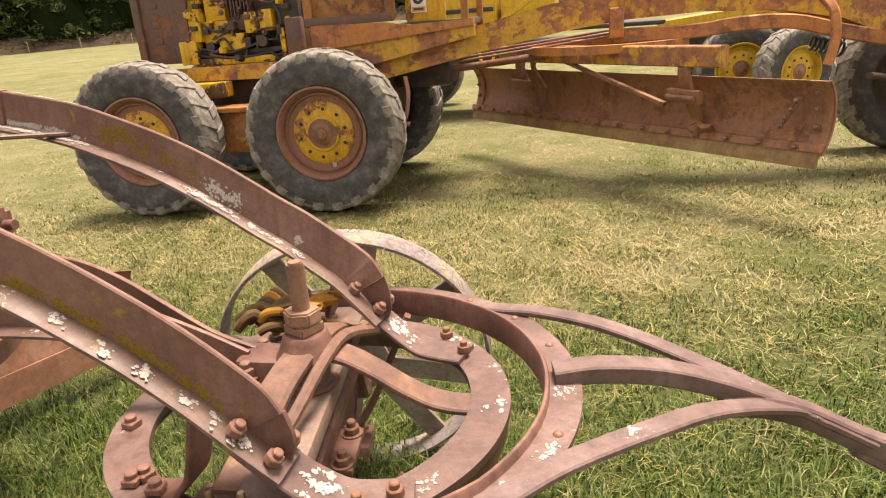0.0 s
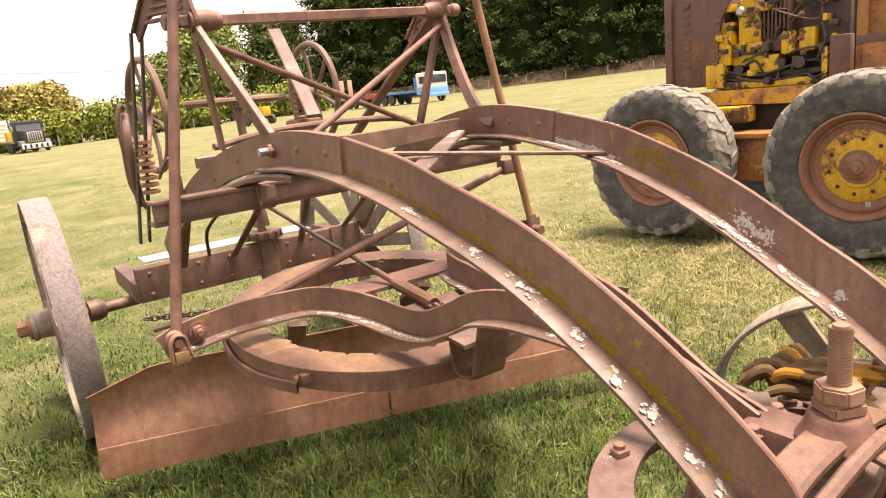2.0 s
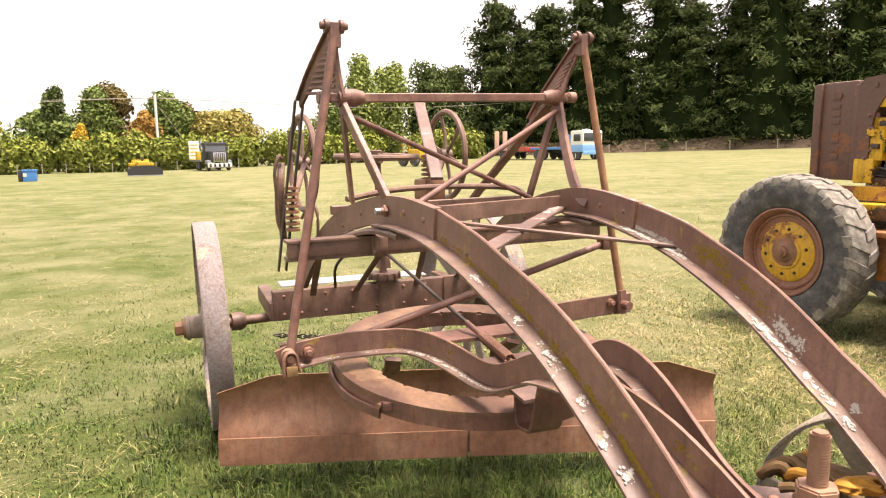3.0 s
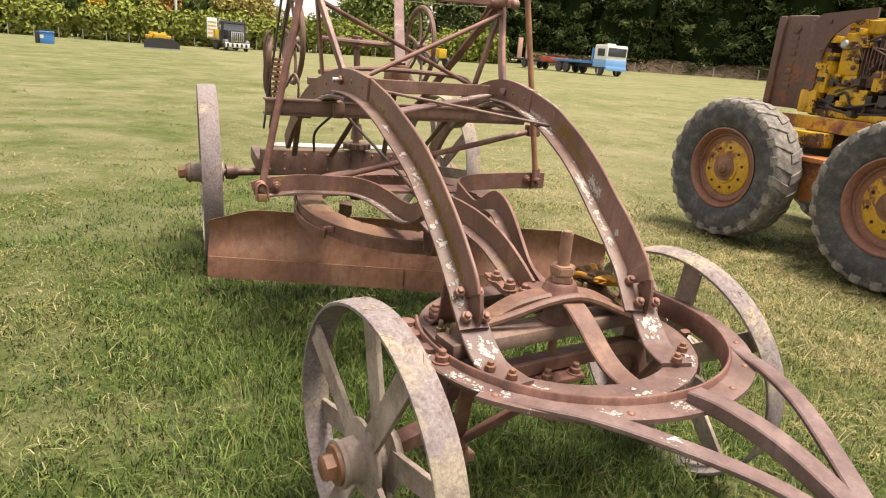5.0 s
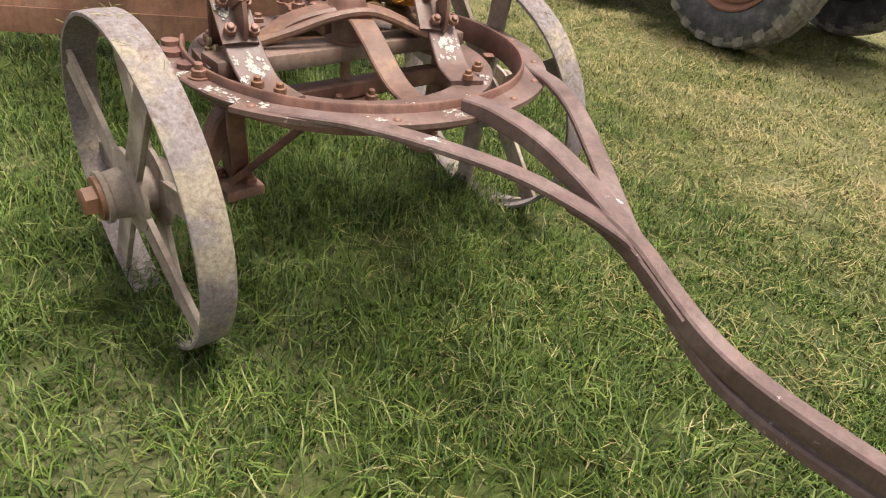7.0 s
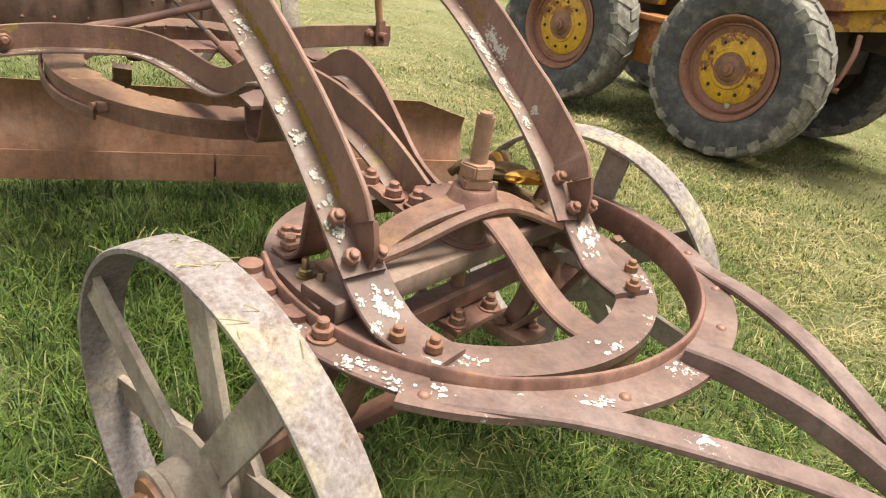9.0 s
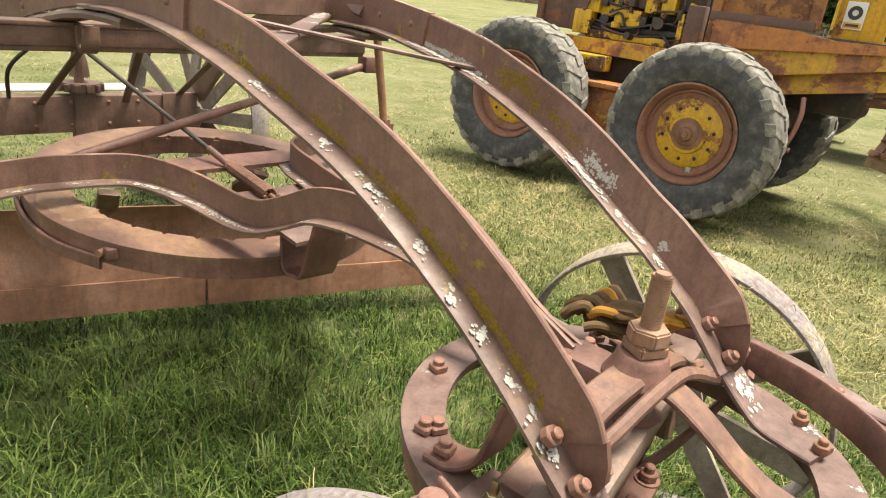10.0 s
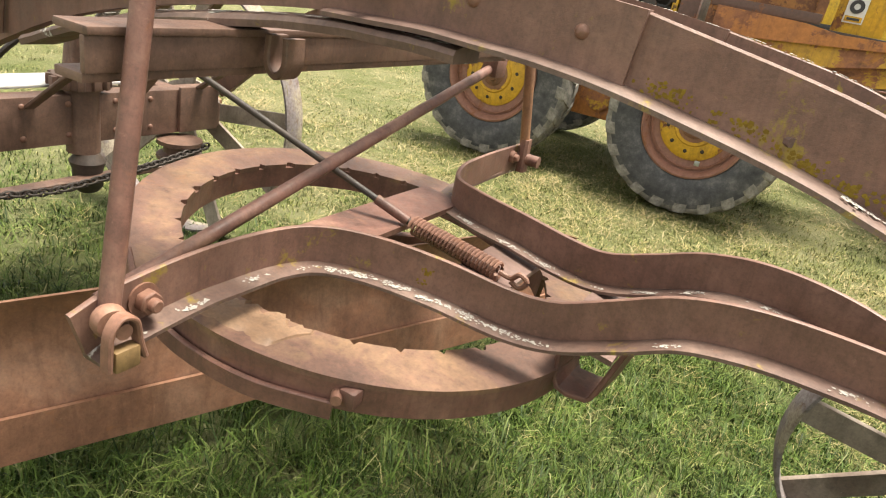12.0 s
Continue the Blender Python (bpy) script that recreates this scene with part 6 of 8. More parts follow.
for p in (((-3.1, 4.84, 1.30), (-2.6, 4.82, 1.26), (-2.1, 4.84, 1.32)), ((-3.0, 4.83, 1.36), (-2.7, 4.80, 1.31), (-2.3, 4.82, 1.40), (-2.1, 4.86, 1.36)), ((-2.2, 4.85, 1.70), (-2.15, 4.80, 1.55), (-2.22, 4.82, 1.40)), ((-3.0, 4.85, 1.62), (-2.85, 4.82, 1.52), (-2.7, 4.84, 1.50))):
    part("hose", tube(p, 0.011, 7), M_BLACK, eng)
erng = random.Random(17)
for i in range(46):
    x, z = erng.uniform(-3.12, -2.06), erng.uniform(1.24, 2.08)
    w, h, d = erng.uniform(0.02, 0.075), erng.uniform(0.02, 0.09), erng.uniform(0.03, 0.09)
    mt = erng.choice((M_YELO, M_YELO, M_OIL_SHADE, M_OIL_SHADE, M_MAROON))
    if i % 3:
        part("engine_fitting", box((x, 4.86 - d, z), (x + w, 4.98, z + h), 0.006), mt, eng)
    else:
        part("engine_boss", lathe([(0.0, 0.0), (h * 0.5, 0.0), (h * 0.5, d * 0.7), (h * 0.35, d), (0.0, d)], at=(x, 4.90, z), axis=(0, -1, 0), k=14), mt, eng)
for i in range(12):
    x, z = erng.uniform(-3.05, -2.2), erng.uniform(1.25, 1.95)
    part("hose", tube([(x, 4.84, z), (x + erng.uniform(-0.1, 0.15), 4.80, z + erng.uniform(-0.06, 0.06)), (x + erng.uniform(0.1, 0.3), 4.82, z + erng.uniform(-0.15, 0.12)), (x + erng.uniform(0.2, 0.4), 4.90, z + erng.uniform(-0.2, 0.2))], erng.uniform(0.005, 0.012), 7), erng.choice((M_BLACK, M_OIL_SHADE, M_MAROON)), eng)
for i in range(14):
    x = -3.1 + (i * 0.37) % 1.1
    bolt(NUT, V(x, 4.80 + 0.02 * (i % 2), 1.44 + (i * 0.23) % 0.5), V(0, -1, 0), eng)
# step brackets and linkage under the frame
step = part("step_bracket", tube([(-0.98, 4.62, 1.0), (-0.95, 4.55, 0.86), (-0.98, 4.50, 0.66), (-1.06, 4.50, 0.60)], 0.02, 8), M_RIM, cat, "bent rusted step bracket")
part("step_bar", rod(V(-1.18, 4.46, 0.62), V(-0.95, 4.52, 0.60), 0.022), M_RIM, step)
part("prop_shaft", rod(V(-1.6, 5.3, 0.92), V(0.4, 5.35, 1.08), 0.035, 12), M_RIM, cat, "rusted shaft below the frame")
part("gear_case", box((-1.2, 5.1, 0.86), (-0.65, 5.6, 1.12), 0.05), M_OIL_SHADE, cat)
for i in range(3):
    part("control_rod", rod(V(-0.6, 4.95 + i * 0.2, 1.08 + 0.02 * i), V(0.9, 5.05 + i * 0.15, 1.22 + 0.02 * i), 0.011, 8), M_RIM, cat)
# circle, drawbar and mouldboard
bd = V(2.82, -3.22, 0).normalized()
CB = V(0.80, 4.96, -0.01) - bd * 0.09
bn = V(bd.y, -bd.x, 0)
if bn.y > 0:
    bn = -bn


def mould(rows, thick, half, z0):
    bm = bmesh.new()
    g = []
    for s in (0, 1):
        layer = []
        for i in range(25):
            u = -half + 2 * half * i / 24
            layer.append([bm.verts.new(CB + bd * u + bn * (o - s * thick + 0.004 * noise.noise(V(u * 3, z * 4, 2))) + V(0, 0, z0 + z)) for o, z in rows])
        g.append(layer)
    c = len(rows)
    for s in (0, 1):
        for i in range(24):
            for j in range(c - 1):
                bm.faces.new((g[s][i][j], g[s][i + 1][j], g[s][i + 1][j + 1], g[s][i][j + 1]))
    for i in range(24):
        for j in (0, c - 1):
            bm.faces.new((g[0][i][j], g[0][i + 1][j], g[1][i + 1][j], g[1][i][j]))
    for i in (0, 24):
        for j in range(c - 1):
            bm.faces.new((g[0][i][j], g[0][i][j + 1], g[1][i][j + 1], g[1][i][j]))
    return bm


MB = [(0.02, 0.08), (-0.035, 0.16), (-0.070, 0.24), (-0.085, 0.33), (-0.078, 0.42), (-0.052, 0.49), (-0.014, 0.55), (0.008, 0.572)]
mouldb = part("mouldboard", mould(MB, 0.02, 2.10, 0.345), M_MOLD, cat, "long curved mouldboard of rusted steel")
part("cutting_edge", mould([(0.055, -0.005), (0.045, 0.05), (0.022, 0.115)], 0.02, 2.08, 0.345), M_EDGE, mouldb, "yellowish cutting edge")
part("edge_band", mould([(0.046, 0.105), (0.020, 0.155)], 0.03, 2.10, 0.345), M_MOLD, mouldb)
for i in range(15):
    u = -1.92 + i * 0.274
    bolt(NUT, CB + bd * u + bn * 0.045 + V(0, 0, 0.345 + 0.128), bn, mouldb)
for u in (-2.03, 2.03):
    part("end_band", mould([(o + 0.018, z) for o, z in MB], 0.02, 0.06, 0.345), M_MOLD, mouldb).data.transform(Matrix.Translation(bd * u))
    for z in (0.14, 0.26, 0.38, 0.49):
        bolt(NUT, CB + bd * (u * 0.99) + bn * -0.03 + V(0, 0, 0.345 + z), bn, mouldb)
cring = part("circle_beam", sweep(bmesh.new(), [CB + bd * -1.35 + bn * 0.10 + V(0, 0, 1.08), CB + bd * 1.40 + bn * 0.16 + V(0, 0, 1.08)], rect(0.10, 0.155, None, 0.01)), M_YELR, cat, "yellow and rust circle beam above the mouldboard")
part("circle_ring", lathe([(0.62, 1.09), (0.72, 1.09), (0.72, 1.16), (0.62, 1.16)], at=(0.80, 5.30, 0), k=40, closed=True), M_ORUST, cat, "rusted slewing circle")
for u in (-0.98, 1.06):
    a = CB + bd * u
    part("blade_arm", sweep(bmesh.new(), smooth_path([a + bn * 0.13 + V(0, 0, 1.12), a + bn * 0.17 + V(0, 0, 0.96), a + bn * 0.10 + V(0, 0, 0.78), a + bn * 0.0 + V(0, 0, 0.60), a + bn * 0.02 + V(0, 0, 0.53), a + bd * 0.16 + bn * 0.015 + V(0, 0, 0.515)], 6), rect(0.10, 0.05, None, 0.008), bd), M_MOLD, cring, "curved rusted blade arm")
    part("arm_clamp", sweep(bmesh.new(), [a + bd * -0.14 + bn * 0.17 + V(0, 0, 0.79), a + bd * 0.16 + bn * 0.17 + V(0, 0, 0.78)], rect(0.05, 0.10, None, 0.01)), M_MOLD, cring)
part("diagonal_stay", bar(CB + bd * -0.36 + bn * 0.12 + V(0, 0, 1.02), CB + bd * 0.82 + bn * 0.10 + V(0, 0, 0.70), 0.05, 0.03), M_MOLD, cring, "slanting stay across the mouldboard")
ram = part("shift_lug", bar(CB + bd * 1.76 + bn * 0.0 + V(0, 0, 0.58), CB + bd * 1.90 + bn * -0.02 + V(0, 0, 0.80), 0.035, 0.02), M_MOLD, mouldb)
for k in range(4):
    bolt(NUT, CB + bd * (1.78 + 0.035 * k) + bn * 0.012 + V(0, 0, 0.60 + 0.06 * k), bn, ram)
for u, z0, z1 in ((-0.90, 1.10, 0.66), (-0.73, 1.06, 0.74)):
    part("arm_strut", sweep(bmesh.new(), smooth_path([CB + bd * u + bn * 0.14 + V(0, 0, z0), CB + bd * (u - 0.10) + bn * 0.12 + V(0, 0, (z0 + z1) / 2 + 0.06), CB + bd * (u - 0.06) + bn * 0.0 + V(0, 0, z1)], 5), rect(0.05, 0.035, None, 0.006), bd), M_MOLD, cring, "bent rusted strut")
part("turnbuckle", rod(CB + bd * 0.94 + bn * 0.22 + V(0, 0, 0.785), CB + bd * 1.20 + bn * 0.22 + V(0, 0, 0.775), 0.02, 10), M_RIM, cring)
part("drawbar", sweep(bmesh.new(), smooth_path([(0.85, 4.98, 1.215), (1.5, 4.96, 1.215), (1.9, 4.94, 1.25), (2.3, 4.94, 1.235), (2.7, 4.98, 1.13), (3.2, 5.1, 1.02)], 6), rect(0.08, 0.12, None, 0.01)), M_ORUST, cat, "bent rusted drawbar")
part("lift_link", sweep(bmesh.new(), smooth_path([(2.42, 4.70, 1.42), (2.50, 4.64, 1.30), (2.52, 4.62, 1.10), (2.48, 4.60, 0.90)], 5), rect(0.07, 0.05, None, 0.01), V(1, 0, 0)), M_ORUST, cat, "curved lift link")
part("lift_yoke", box((0.80, 4.86, 1.20), (0.92, 5.0, 1.45), 0.02), M_ORUST, cat, "lift arm bracket")
part("lift_rod", rod(V(0.88, 4.90, 1.3), V(0.96, 4.86, 1.9), 0.025), M_ORUST, cat)
part("front_axle", box((3.60, 4.55, 0.52), (3.85, 6.2, 0.70), 0.03), M_OIL_SHADE, cat, "dark front axle")
part("steer_arm", rod(V(2.85, 4.75, 0.78), V(3.4, 5.3, 0.66), 0.03), M_OIL_SHADE, cat)
for i in range(7):
    part("coil_turn", lathe([(0.06 + 0.012 * math.cos(2 * math.pi * j / 6), 0.012 * math.sin(2 * math.pi * j / 6)) for j in range(6)], at=(2.62 + i * 0.04, 5.45 , 1.02 - i * 0.012), axis=(1, 0, -0.3), k=18, closed=True), M_OIL_SHADE, cat)


# drawn a little too large: brought to size and place
HUBS = V(-2.475, 4.034, 0.618)
cat.matrix_basis = Matrix.Translation((-2.335, 3.825, 0.650)) @ Matrix.Rotation(radians(2.0), 4, "Z") @ Matrix.Scale(0.952, 4) @ Matrix.Translation(-HUBS) @ cat.matrix_basis

# ---------------------------------------------------------------- the machine behind
other = thing("yellow_loader", (0.5, 8.9, GROUND), "bright yellow road machine with large black tyres on grass", "road machine")
for x, y, R in ((-2.35, 8.75, TYRE_R), (2.55, 8.78, 0.60)):
    machine_wheel(other, (x, y, R - 0.07), -1, M_YELF, M_YELF, R=R)
for x, y in ((-2.30, 10.9), (2.65, 10.9)):
    machine_wheel(other, (x, y, 0.62), 1, M_YELF, M_YELF, lugs=False)
machine_wheel(other, (3.10, 8.28, 0.50), -1, M_YELF, M_YELF, R=0.56, w=0.3, turn=radians(30))
part("chassis", box((-2.9, 9.0, 0.78), (3.4, 10.3, 1.05), 0.05), M_OIL_SHADE, other, "dark chassis")
part("hood", box((-2.0, 9.0, 1.25), (-0.75, 10.2, 1.95), 0.06), M_YELF, other, "yellow hood")
part("hood_stripe", box((-1.98, 8.985, 1.50), (-0.78, 8.998, 1.56), 0.003), M_BLACK, other)
part("tank", box((-0.70, 9.1, 1.35), (0.1, 10.0, 1.75), 0.06), M_YELF, other)
part("boom", sweep(bmesh.new(), [(1.5, 9.0, 1.12), (2.4, 8.8, 1.22), (3.4, 8.7, 1.42)], rect(0.16, 0.17, None, 0.02)), M_YELF, other, "slanting yellow boom")
part("boom", sweep(bmesh.new(), [(1.6, 9.6, 1.10), (3.5, 9.3, 1.20)], rect(0.12, 0.12, None, 0.02)), M_YELF, other)
part("stay", bar((-0.75, 8.8, 1.30), (-0.05, 8.7, 1.72), 0.05, 0.06), M_YELF, other)
part("lime_bracket", box((-0.56, 8.42, 0.80), (-0.44, 8.52, 1.02), 0.012), plain("lime_paint", (0.30, 0.42, 0.03), 0.5), other, "lime-green bracket")
part("bent_pipe", tube([(-0.95, 8.5, 1.0), (-0.90, 8.48, 0.82), (-0.78, 8.48, 0.80), (-0.72, 8.5, 0.95)], 0.02), M_YELF, other)
part("deck", box((0.3, 8.9, 1.16), (1.6, 10.0, 1.22), 0.02), M_OIL_SHADE, other)
part("axle", rod(V(2.55, 8.7, 0.56), V(2.65, 10.9, 0.6), 0.09, 14), M_OIL_SHADE, other)
part("axle", rod(V(-2.35, 8.7, 0.6), V(-2.30, 10.9, 0.6), 0.10, 14), M_OIL_SHADE, other)
for i in range(9):
    part("coil_turn", lathe([(0.09 + 0.018 * math.cos(2 * math.pi * j / 6), 0.018 * math.sin(2 * math.pi * j / 6)) for j in range(6)], at=(3.35 + i * 0.06, 8.75, 0.86), axis=(1, 0, 0), k=18, closed=True), M_OIL_SHADE, other)

# ---------------------------------------------------------------- trees
M_BARK = plain("bark", (0.075, 0.055, 0.042), 0.9, 0.4, 3.0)
LEAF = {
    "pine": leafy("pine_needles", (0.024, 0.038, 0.013), (0.046, 0.066, 0.021), (0.088, 0.108, 0.036)),
    "green": leafy("green_leaves", (0.095, 0.135, 0.038), (0.138, 0.185, 0.055), (0.19, 0.235, 0.078)),
    "poplar": leafy("light_green_leaves", (0.155, 0.20, 0.055), (0.215, 0.265, 0.078), (0.28, 0.325, 0.11)),
    "lime": leafy("yellow_green_leaves", (0.175, 0.185, 0.025), (0.24, 0.24, 0.032), (0.31, 0.295, 0.048)),
    "gold": leafy("gold_leaves", (0.42, 0.27, 0.03), (0.62, 0.42, 0.05), (0.72, 0.52, 0.12)),
    "orange": leafy("orange_leaves", (0.20, 0.11, 0.030), (0.33, 0.185, 0.05), (0.42, 0.26, 0.09)),
    "russet": leafy("russet_leaves", (0.085, 0.070, 0.030), (0.16, 0.125, 0.05), (0.24, 0.19, 0.08)),
    "hedge": leafy("hedge_leaves", (0.125, 0.155, 0.030), (0.185, 0.215, 0.045), (0.25, 0.27, 0.068)),
    "dark": leafy("dark_leaves", (0.055, 0.082, 0.028), (0.080, 0.110, 0.038), (0.115, 0.14, 0.050)),
    "willow": leafy("pale_willow_leaves", (0.17, 0.16, 0.045), (0.29, 0.25, 0.075), (0.40, 0.34, 0.13)),
}


def leaf_mesh(name, centres, normals, size, material, seed, long=1.0):
    """Many small leaf clumps, each a bent kite of two triangles pairs."""
    rng = np.random.default_rng(seed)
    n = len(centres)
    c = np.asarray(centres, float)
    nn = np.asarray(normals, float) + rng.normal(0, 0.55, (n, 3))
    nn /= np.linalg.norm(nn, axis=1, keepdims=True) + 1e-9
    a = np.cross(nn, rng.normal(0, 1, (n, 3)))
    a /= np.linalg.norm(a, axis=1, keepdims=True) + 1e-9
    b = np.cross(nn, a)
    s = size * rng.uniform(0.55, 1.35, (n, 1))
    v = np.stack([c - a * s * long, c - b * s * 0.5 + nn * s * 0.22, c + a * s * long * 0.9, c + b * s * 0.55 + nn * s * 0.18], 1).reshape(-1, 3)
    f = np.arange(4 * n).reshape(n, 4)
    me = bpy.data.meshes.new(name)
    me.from_pydata(v.tolist(), [], f.tolist())
    me.materials.append(material)
    return me


def broad_tree(at, H, W, leaf, seed, label, lobes=20, count=7600, base=0.18, peak=0.0, group=""):
    rng = np.random.default_rng(seed)
    x, y = at
    z = GROUND + rise(x, y)
    t = thing("tree", (x, y, z), label, "tree", group)
    tr = bmesh.new()
    sweep(tr, [(x, y, z - 0.2), (x + 0.1, y, z + H * 0.25), (x - 0.1, y + 0.1, z + H * 0.55), (x, y, z + H * 0.85)], disc(H * 0.022, 8))
    trunk = part("trunk", tr, M_BARK, t)
    cs, ns = [], []
    for i in range(lobes):
        hz = base + (0.94 - base) * (i + 0.5) / lobes
        prof = math.sin(math.pi * min(1, (hz - base * 0.4) / (1.02 - base * 0.4))) ** 0.7
        prof = prof * (1 - peak) + peak * (1.05 - hz)
        ang = rng.uniform(0, 2 * math.pi)
        off = W * 0.5 * prof * rng.uniform(0.25, 0.72)
        lc = np.array([x + off * math.cos(ang), y + off * math.sin(ang), z + H * hz])
        lr = np.array([W * 0.29, W * 0.29, H * 0.145]) * rng.uniform(0.75, 1.3) * (0.5 + 0.7 * prof)
        limb = bmesh.new()
        sweep(limb, [(x, y, z + H * max(hz - 0.22, 0.12)), tuple(lc)], disc(H * 0.008, 5))
        part("limb", limb, M_BARK, t)
        k = count // lobes
        d = rng.normal(0, 1, (k, 3))
        d /= np.linalg.norm(d, axis=1, keepdims=True)
        r = rng.uniform(0.55, 1.08, (k, 1))
        cs.append(lc + d * r * lr)
        ns.append(d)
    ob = new("crown", leaf_mesh("crown", np.concatenate(cs), np.concatenate(ns), W * 0.018 + 0.17, LEAF[leaf], seed))
    ob.parent = t
    ob.matrix_parent_inverse = t.matrix_basis.inverted()
    return t


# near-black green: the shade deep in a crown put into the colour
M_INNER = plain("crown_shade", (0.012, 0.020, 0.007), 0.95, 0.6, 1.5)
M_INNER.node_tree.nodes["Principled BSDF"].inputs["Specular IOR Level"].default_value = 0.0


def pine_tree(H, W, seed):
    """A forest pine: bare lower stem, whorls of boughs with needle sprays, ragged outline."""
    rng = np.random.default_rng(seed)
    t = thing("pine_tree", (0, 0, 0), "tall dark green pine in a shelterbelt", "tree", "shelterbelt pines")
    tr = bmesh.new()
    sweep(tr, [(0, 0, -0.4), (0.1, 0, H * 0.3), (0, 0.1, H * 0.7), (0, 0, H)], disc(H * 0.014, 8))
    part("trunk", tr, M_BARK, t)
    cs, ns = [], []
    whorl = 26
    for i in range(whorl):
        h = 0.05 + 0.93 * i / whorl
        for k in range(6):
            a = rng.uniform(0, 2 * math.pi)
            L = W * 0.5 * (1.04 - h) ** 0.48 * rng.uniform(0.55, 1.2)
            dr = rng.uniform(-0.12, 0.30)
            d = np.array([math.cos(a), math.sin(a), 0])
            p0 = np.array([0, 0, H * h])
            p1 = p0 + d * L + np.array([0, 0, L * dr])
            if k == 0 and i % 2 == 0:
                lb = bmesh.new()
                sweep(lb, [tuple(p0), tuple(p1)], disc(0.05, 5))
                part("limb", lb, M_BARK, t)
            n = 68
            u = np.sqrt(rng.uniform(0.15, 1.1, (n, 1)))
            c = p0 + (p1 - p0) * u + rng.normal(0, 1, (n, 3)) * np.array([0.62, 0.62, 0.34]) * (0.4 + 0.5 * u)
            cs.append(c)
            ns.append(np.tile(d * 0.6 + np.array([0, 0, 0.75]), (n, 1)))
    # added cone that closes sky gaps between the boughs, coloured as shade
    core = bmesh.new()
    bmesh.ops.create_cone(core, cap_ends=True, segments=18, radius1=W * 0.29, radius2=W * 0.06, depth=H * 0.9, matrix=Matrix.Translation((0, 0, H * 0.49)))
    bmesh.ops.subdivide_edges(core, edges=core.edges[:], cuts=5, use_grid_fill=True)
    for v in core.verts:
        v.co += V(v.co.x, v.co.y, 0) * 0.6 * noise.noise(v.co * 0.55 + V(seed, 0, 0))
    part("crown_filler", core, M_INNER, t, "dark filler cone in the crown, shade put into its colour")
    ob = new("crown", leaf_mesh("crown", np.concatenate(cs), np.concatenate(ns), 0.22, LEAF["pine"], seed, 1.9))
    ob.parent = t
    return t


protos = [pine_tree(22 + i * 1.5, 12.5 + (i % 2) * 1.5, 40 + i) for i in range(4)]
rng = np.random.default_rng(5)
belt = [(-92, 52), (-85, 61), (-70, 76), (-50, 92), (-25, 104), (5, 110)]
spots = []
for row in range(2):
    for i in range(len(belt) - 1):
        a, b = np.array(belt[i], float), np.array(belt[i + 1], float)
        n = max(2, int(np.linalg.norm(b - a) / (4.9 if row == 0 else 9.0)))
        for k in range(n):
            p = a + (b - a) * (k + 0.5 * row) / n
            q = p * (1 + 0.07 * row + 0.0) + rng.normal(0, 0.8, 2)
            spots.append(q)
for i, q in enumerate(spots):
    s = rng.uniform(0.82, 1.12)
    m = Matrix.Translation((q[0], q[1], GROUND + rise(q[0], q[1]) - 0.1)) @ Matrix.Rotation(rng.uniform(0, 6.28), 4, "Z") @ Matrix.Diagonal((s, s, s, 1))
    if i < 4:
        protos[i].matrix_basis = m
    else:
        c = copy_thing(protos[i % 4], Matrix.Translation(m.translation) @ Matrix.Rotation(rng.uniform(0, 6.28), 4, "Z"))
        c.scale = (s, s, s)


def dirpos(dx, dy, r):
    return (1.5 + dx * r, -1.16 + dy * r)


for dx, dy, r, H, W, leaf, sd, lab, kw in (
        (-0.9665, -0.2566, 98, 7.4, 5.5, "lime", 1, "autumn-tinted tree behind a hedge", {}),
        (-0.9827, -0.1852, 100, 8.5, 7.6, "lime", 2, "broad yellow-green autumn tree", {}),
        (-0.9870, -0.1600, 96, 5.0, 2.4, "orange", 3, "small bushy orange autumn tree", {}),
        (-0.9953, -0.0920, 103, 7.8, 8.2, "green", 4, "broad green tree behind the hedge", {}),
        (-0.9965, -0.0830, 101, 10.6, 4.0, "dark", 15, "green conifer-shaped tree behind the hedge", {"peak": 0.6}),
        (-0.9994, -0.0350, 103, 10.8, 6.0, "green", 5, "tall dark green conifer", {"peak": 0.45}),
        (-0.9999, -0.0150, 106, 11.5, 6.0, "russet", 16, "tall russet and green tree", {}),
        (-0.9985, -0.0552, 96, 5.7, 2.0, "gold", 6, "slim golden yellow autumn tree", {"peak": 0.5}),
        (-0.9998, 0.0177, 102, 7.7, 3.6, "orange", 7, "small russet-leaved autumn tree", {}),
        (-0.9984, 0.0500, 105, 10.2, 6.4, "green", 8, "dark green tree by a power pole", {}),
        (-0.9972, 0.0750, 107, 8.8, 4.6, "russet", 17, "olive and russet autumn tree", {}),
        (-0.9940, 0.1060, 106, 7.8, 7.5, "willow", 9, "broad pale golden willow", {}),
        (-0.9895, 0.1450, 108, 8.0, 6.5, "willow", 10, "broad pale golden willow", {}),
        (-0.9500, 0.3080, 100, 14.4, 6.0, "poplar", 11, "tall light green poplar clump", {"base": 0.08}),
        (-0.9390, 0.3440, 102, 13.6, 6.4, "poplar", 12, "tall light green poplar clump", {"base": 0.08}),
        (-0.9631, 0.2692, 104, 10.0, 7.0, "green", 13, "rounded dark green tree", {}),
        (-0.9190, 0.3940, 104, 13.8, 7.5, "dark", 14, "dark green macrocarpa at the end of the shelterbelt", {"base": 0.06}),
        (-0.9010, 0.4330, 106, 13.4, 7.5, "dark", 18, "dark green macrocarpa at the end of the shelterbelt", {"base": 0.06})):
    broad_tree(dirpos(dx, dy, r), H, W, leaf, sd, lab, **kw)

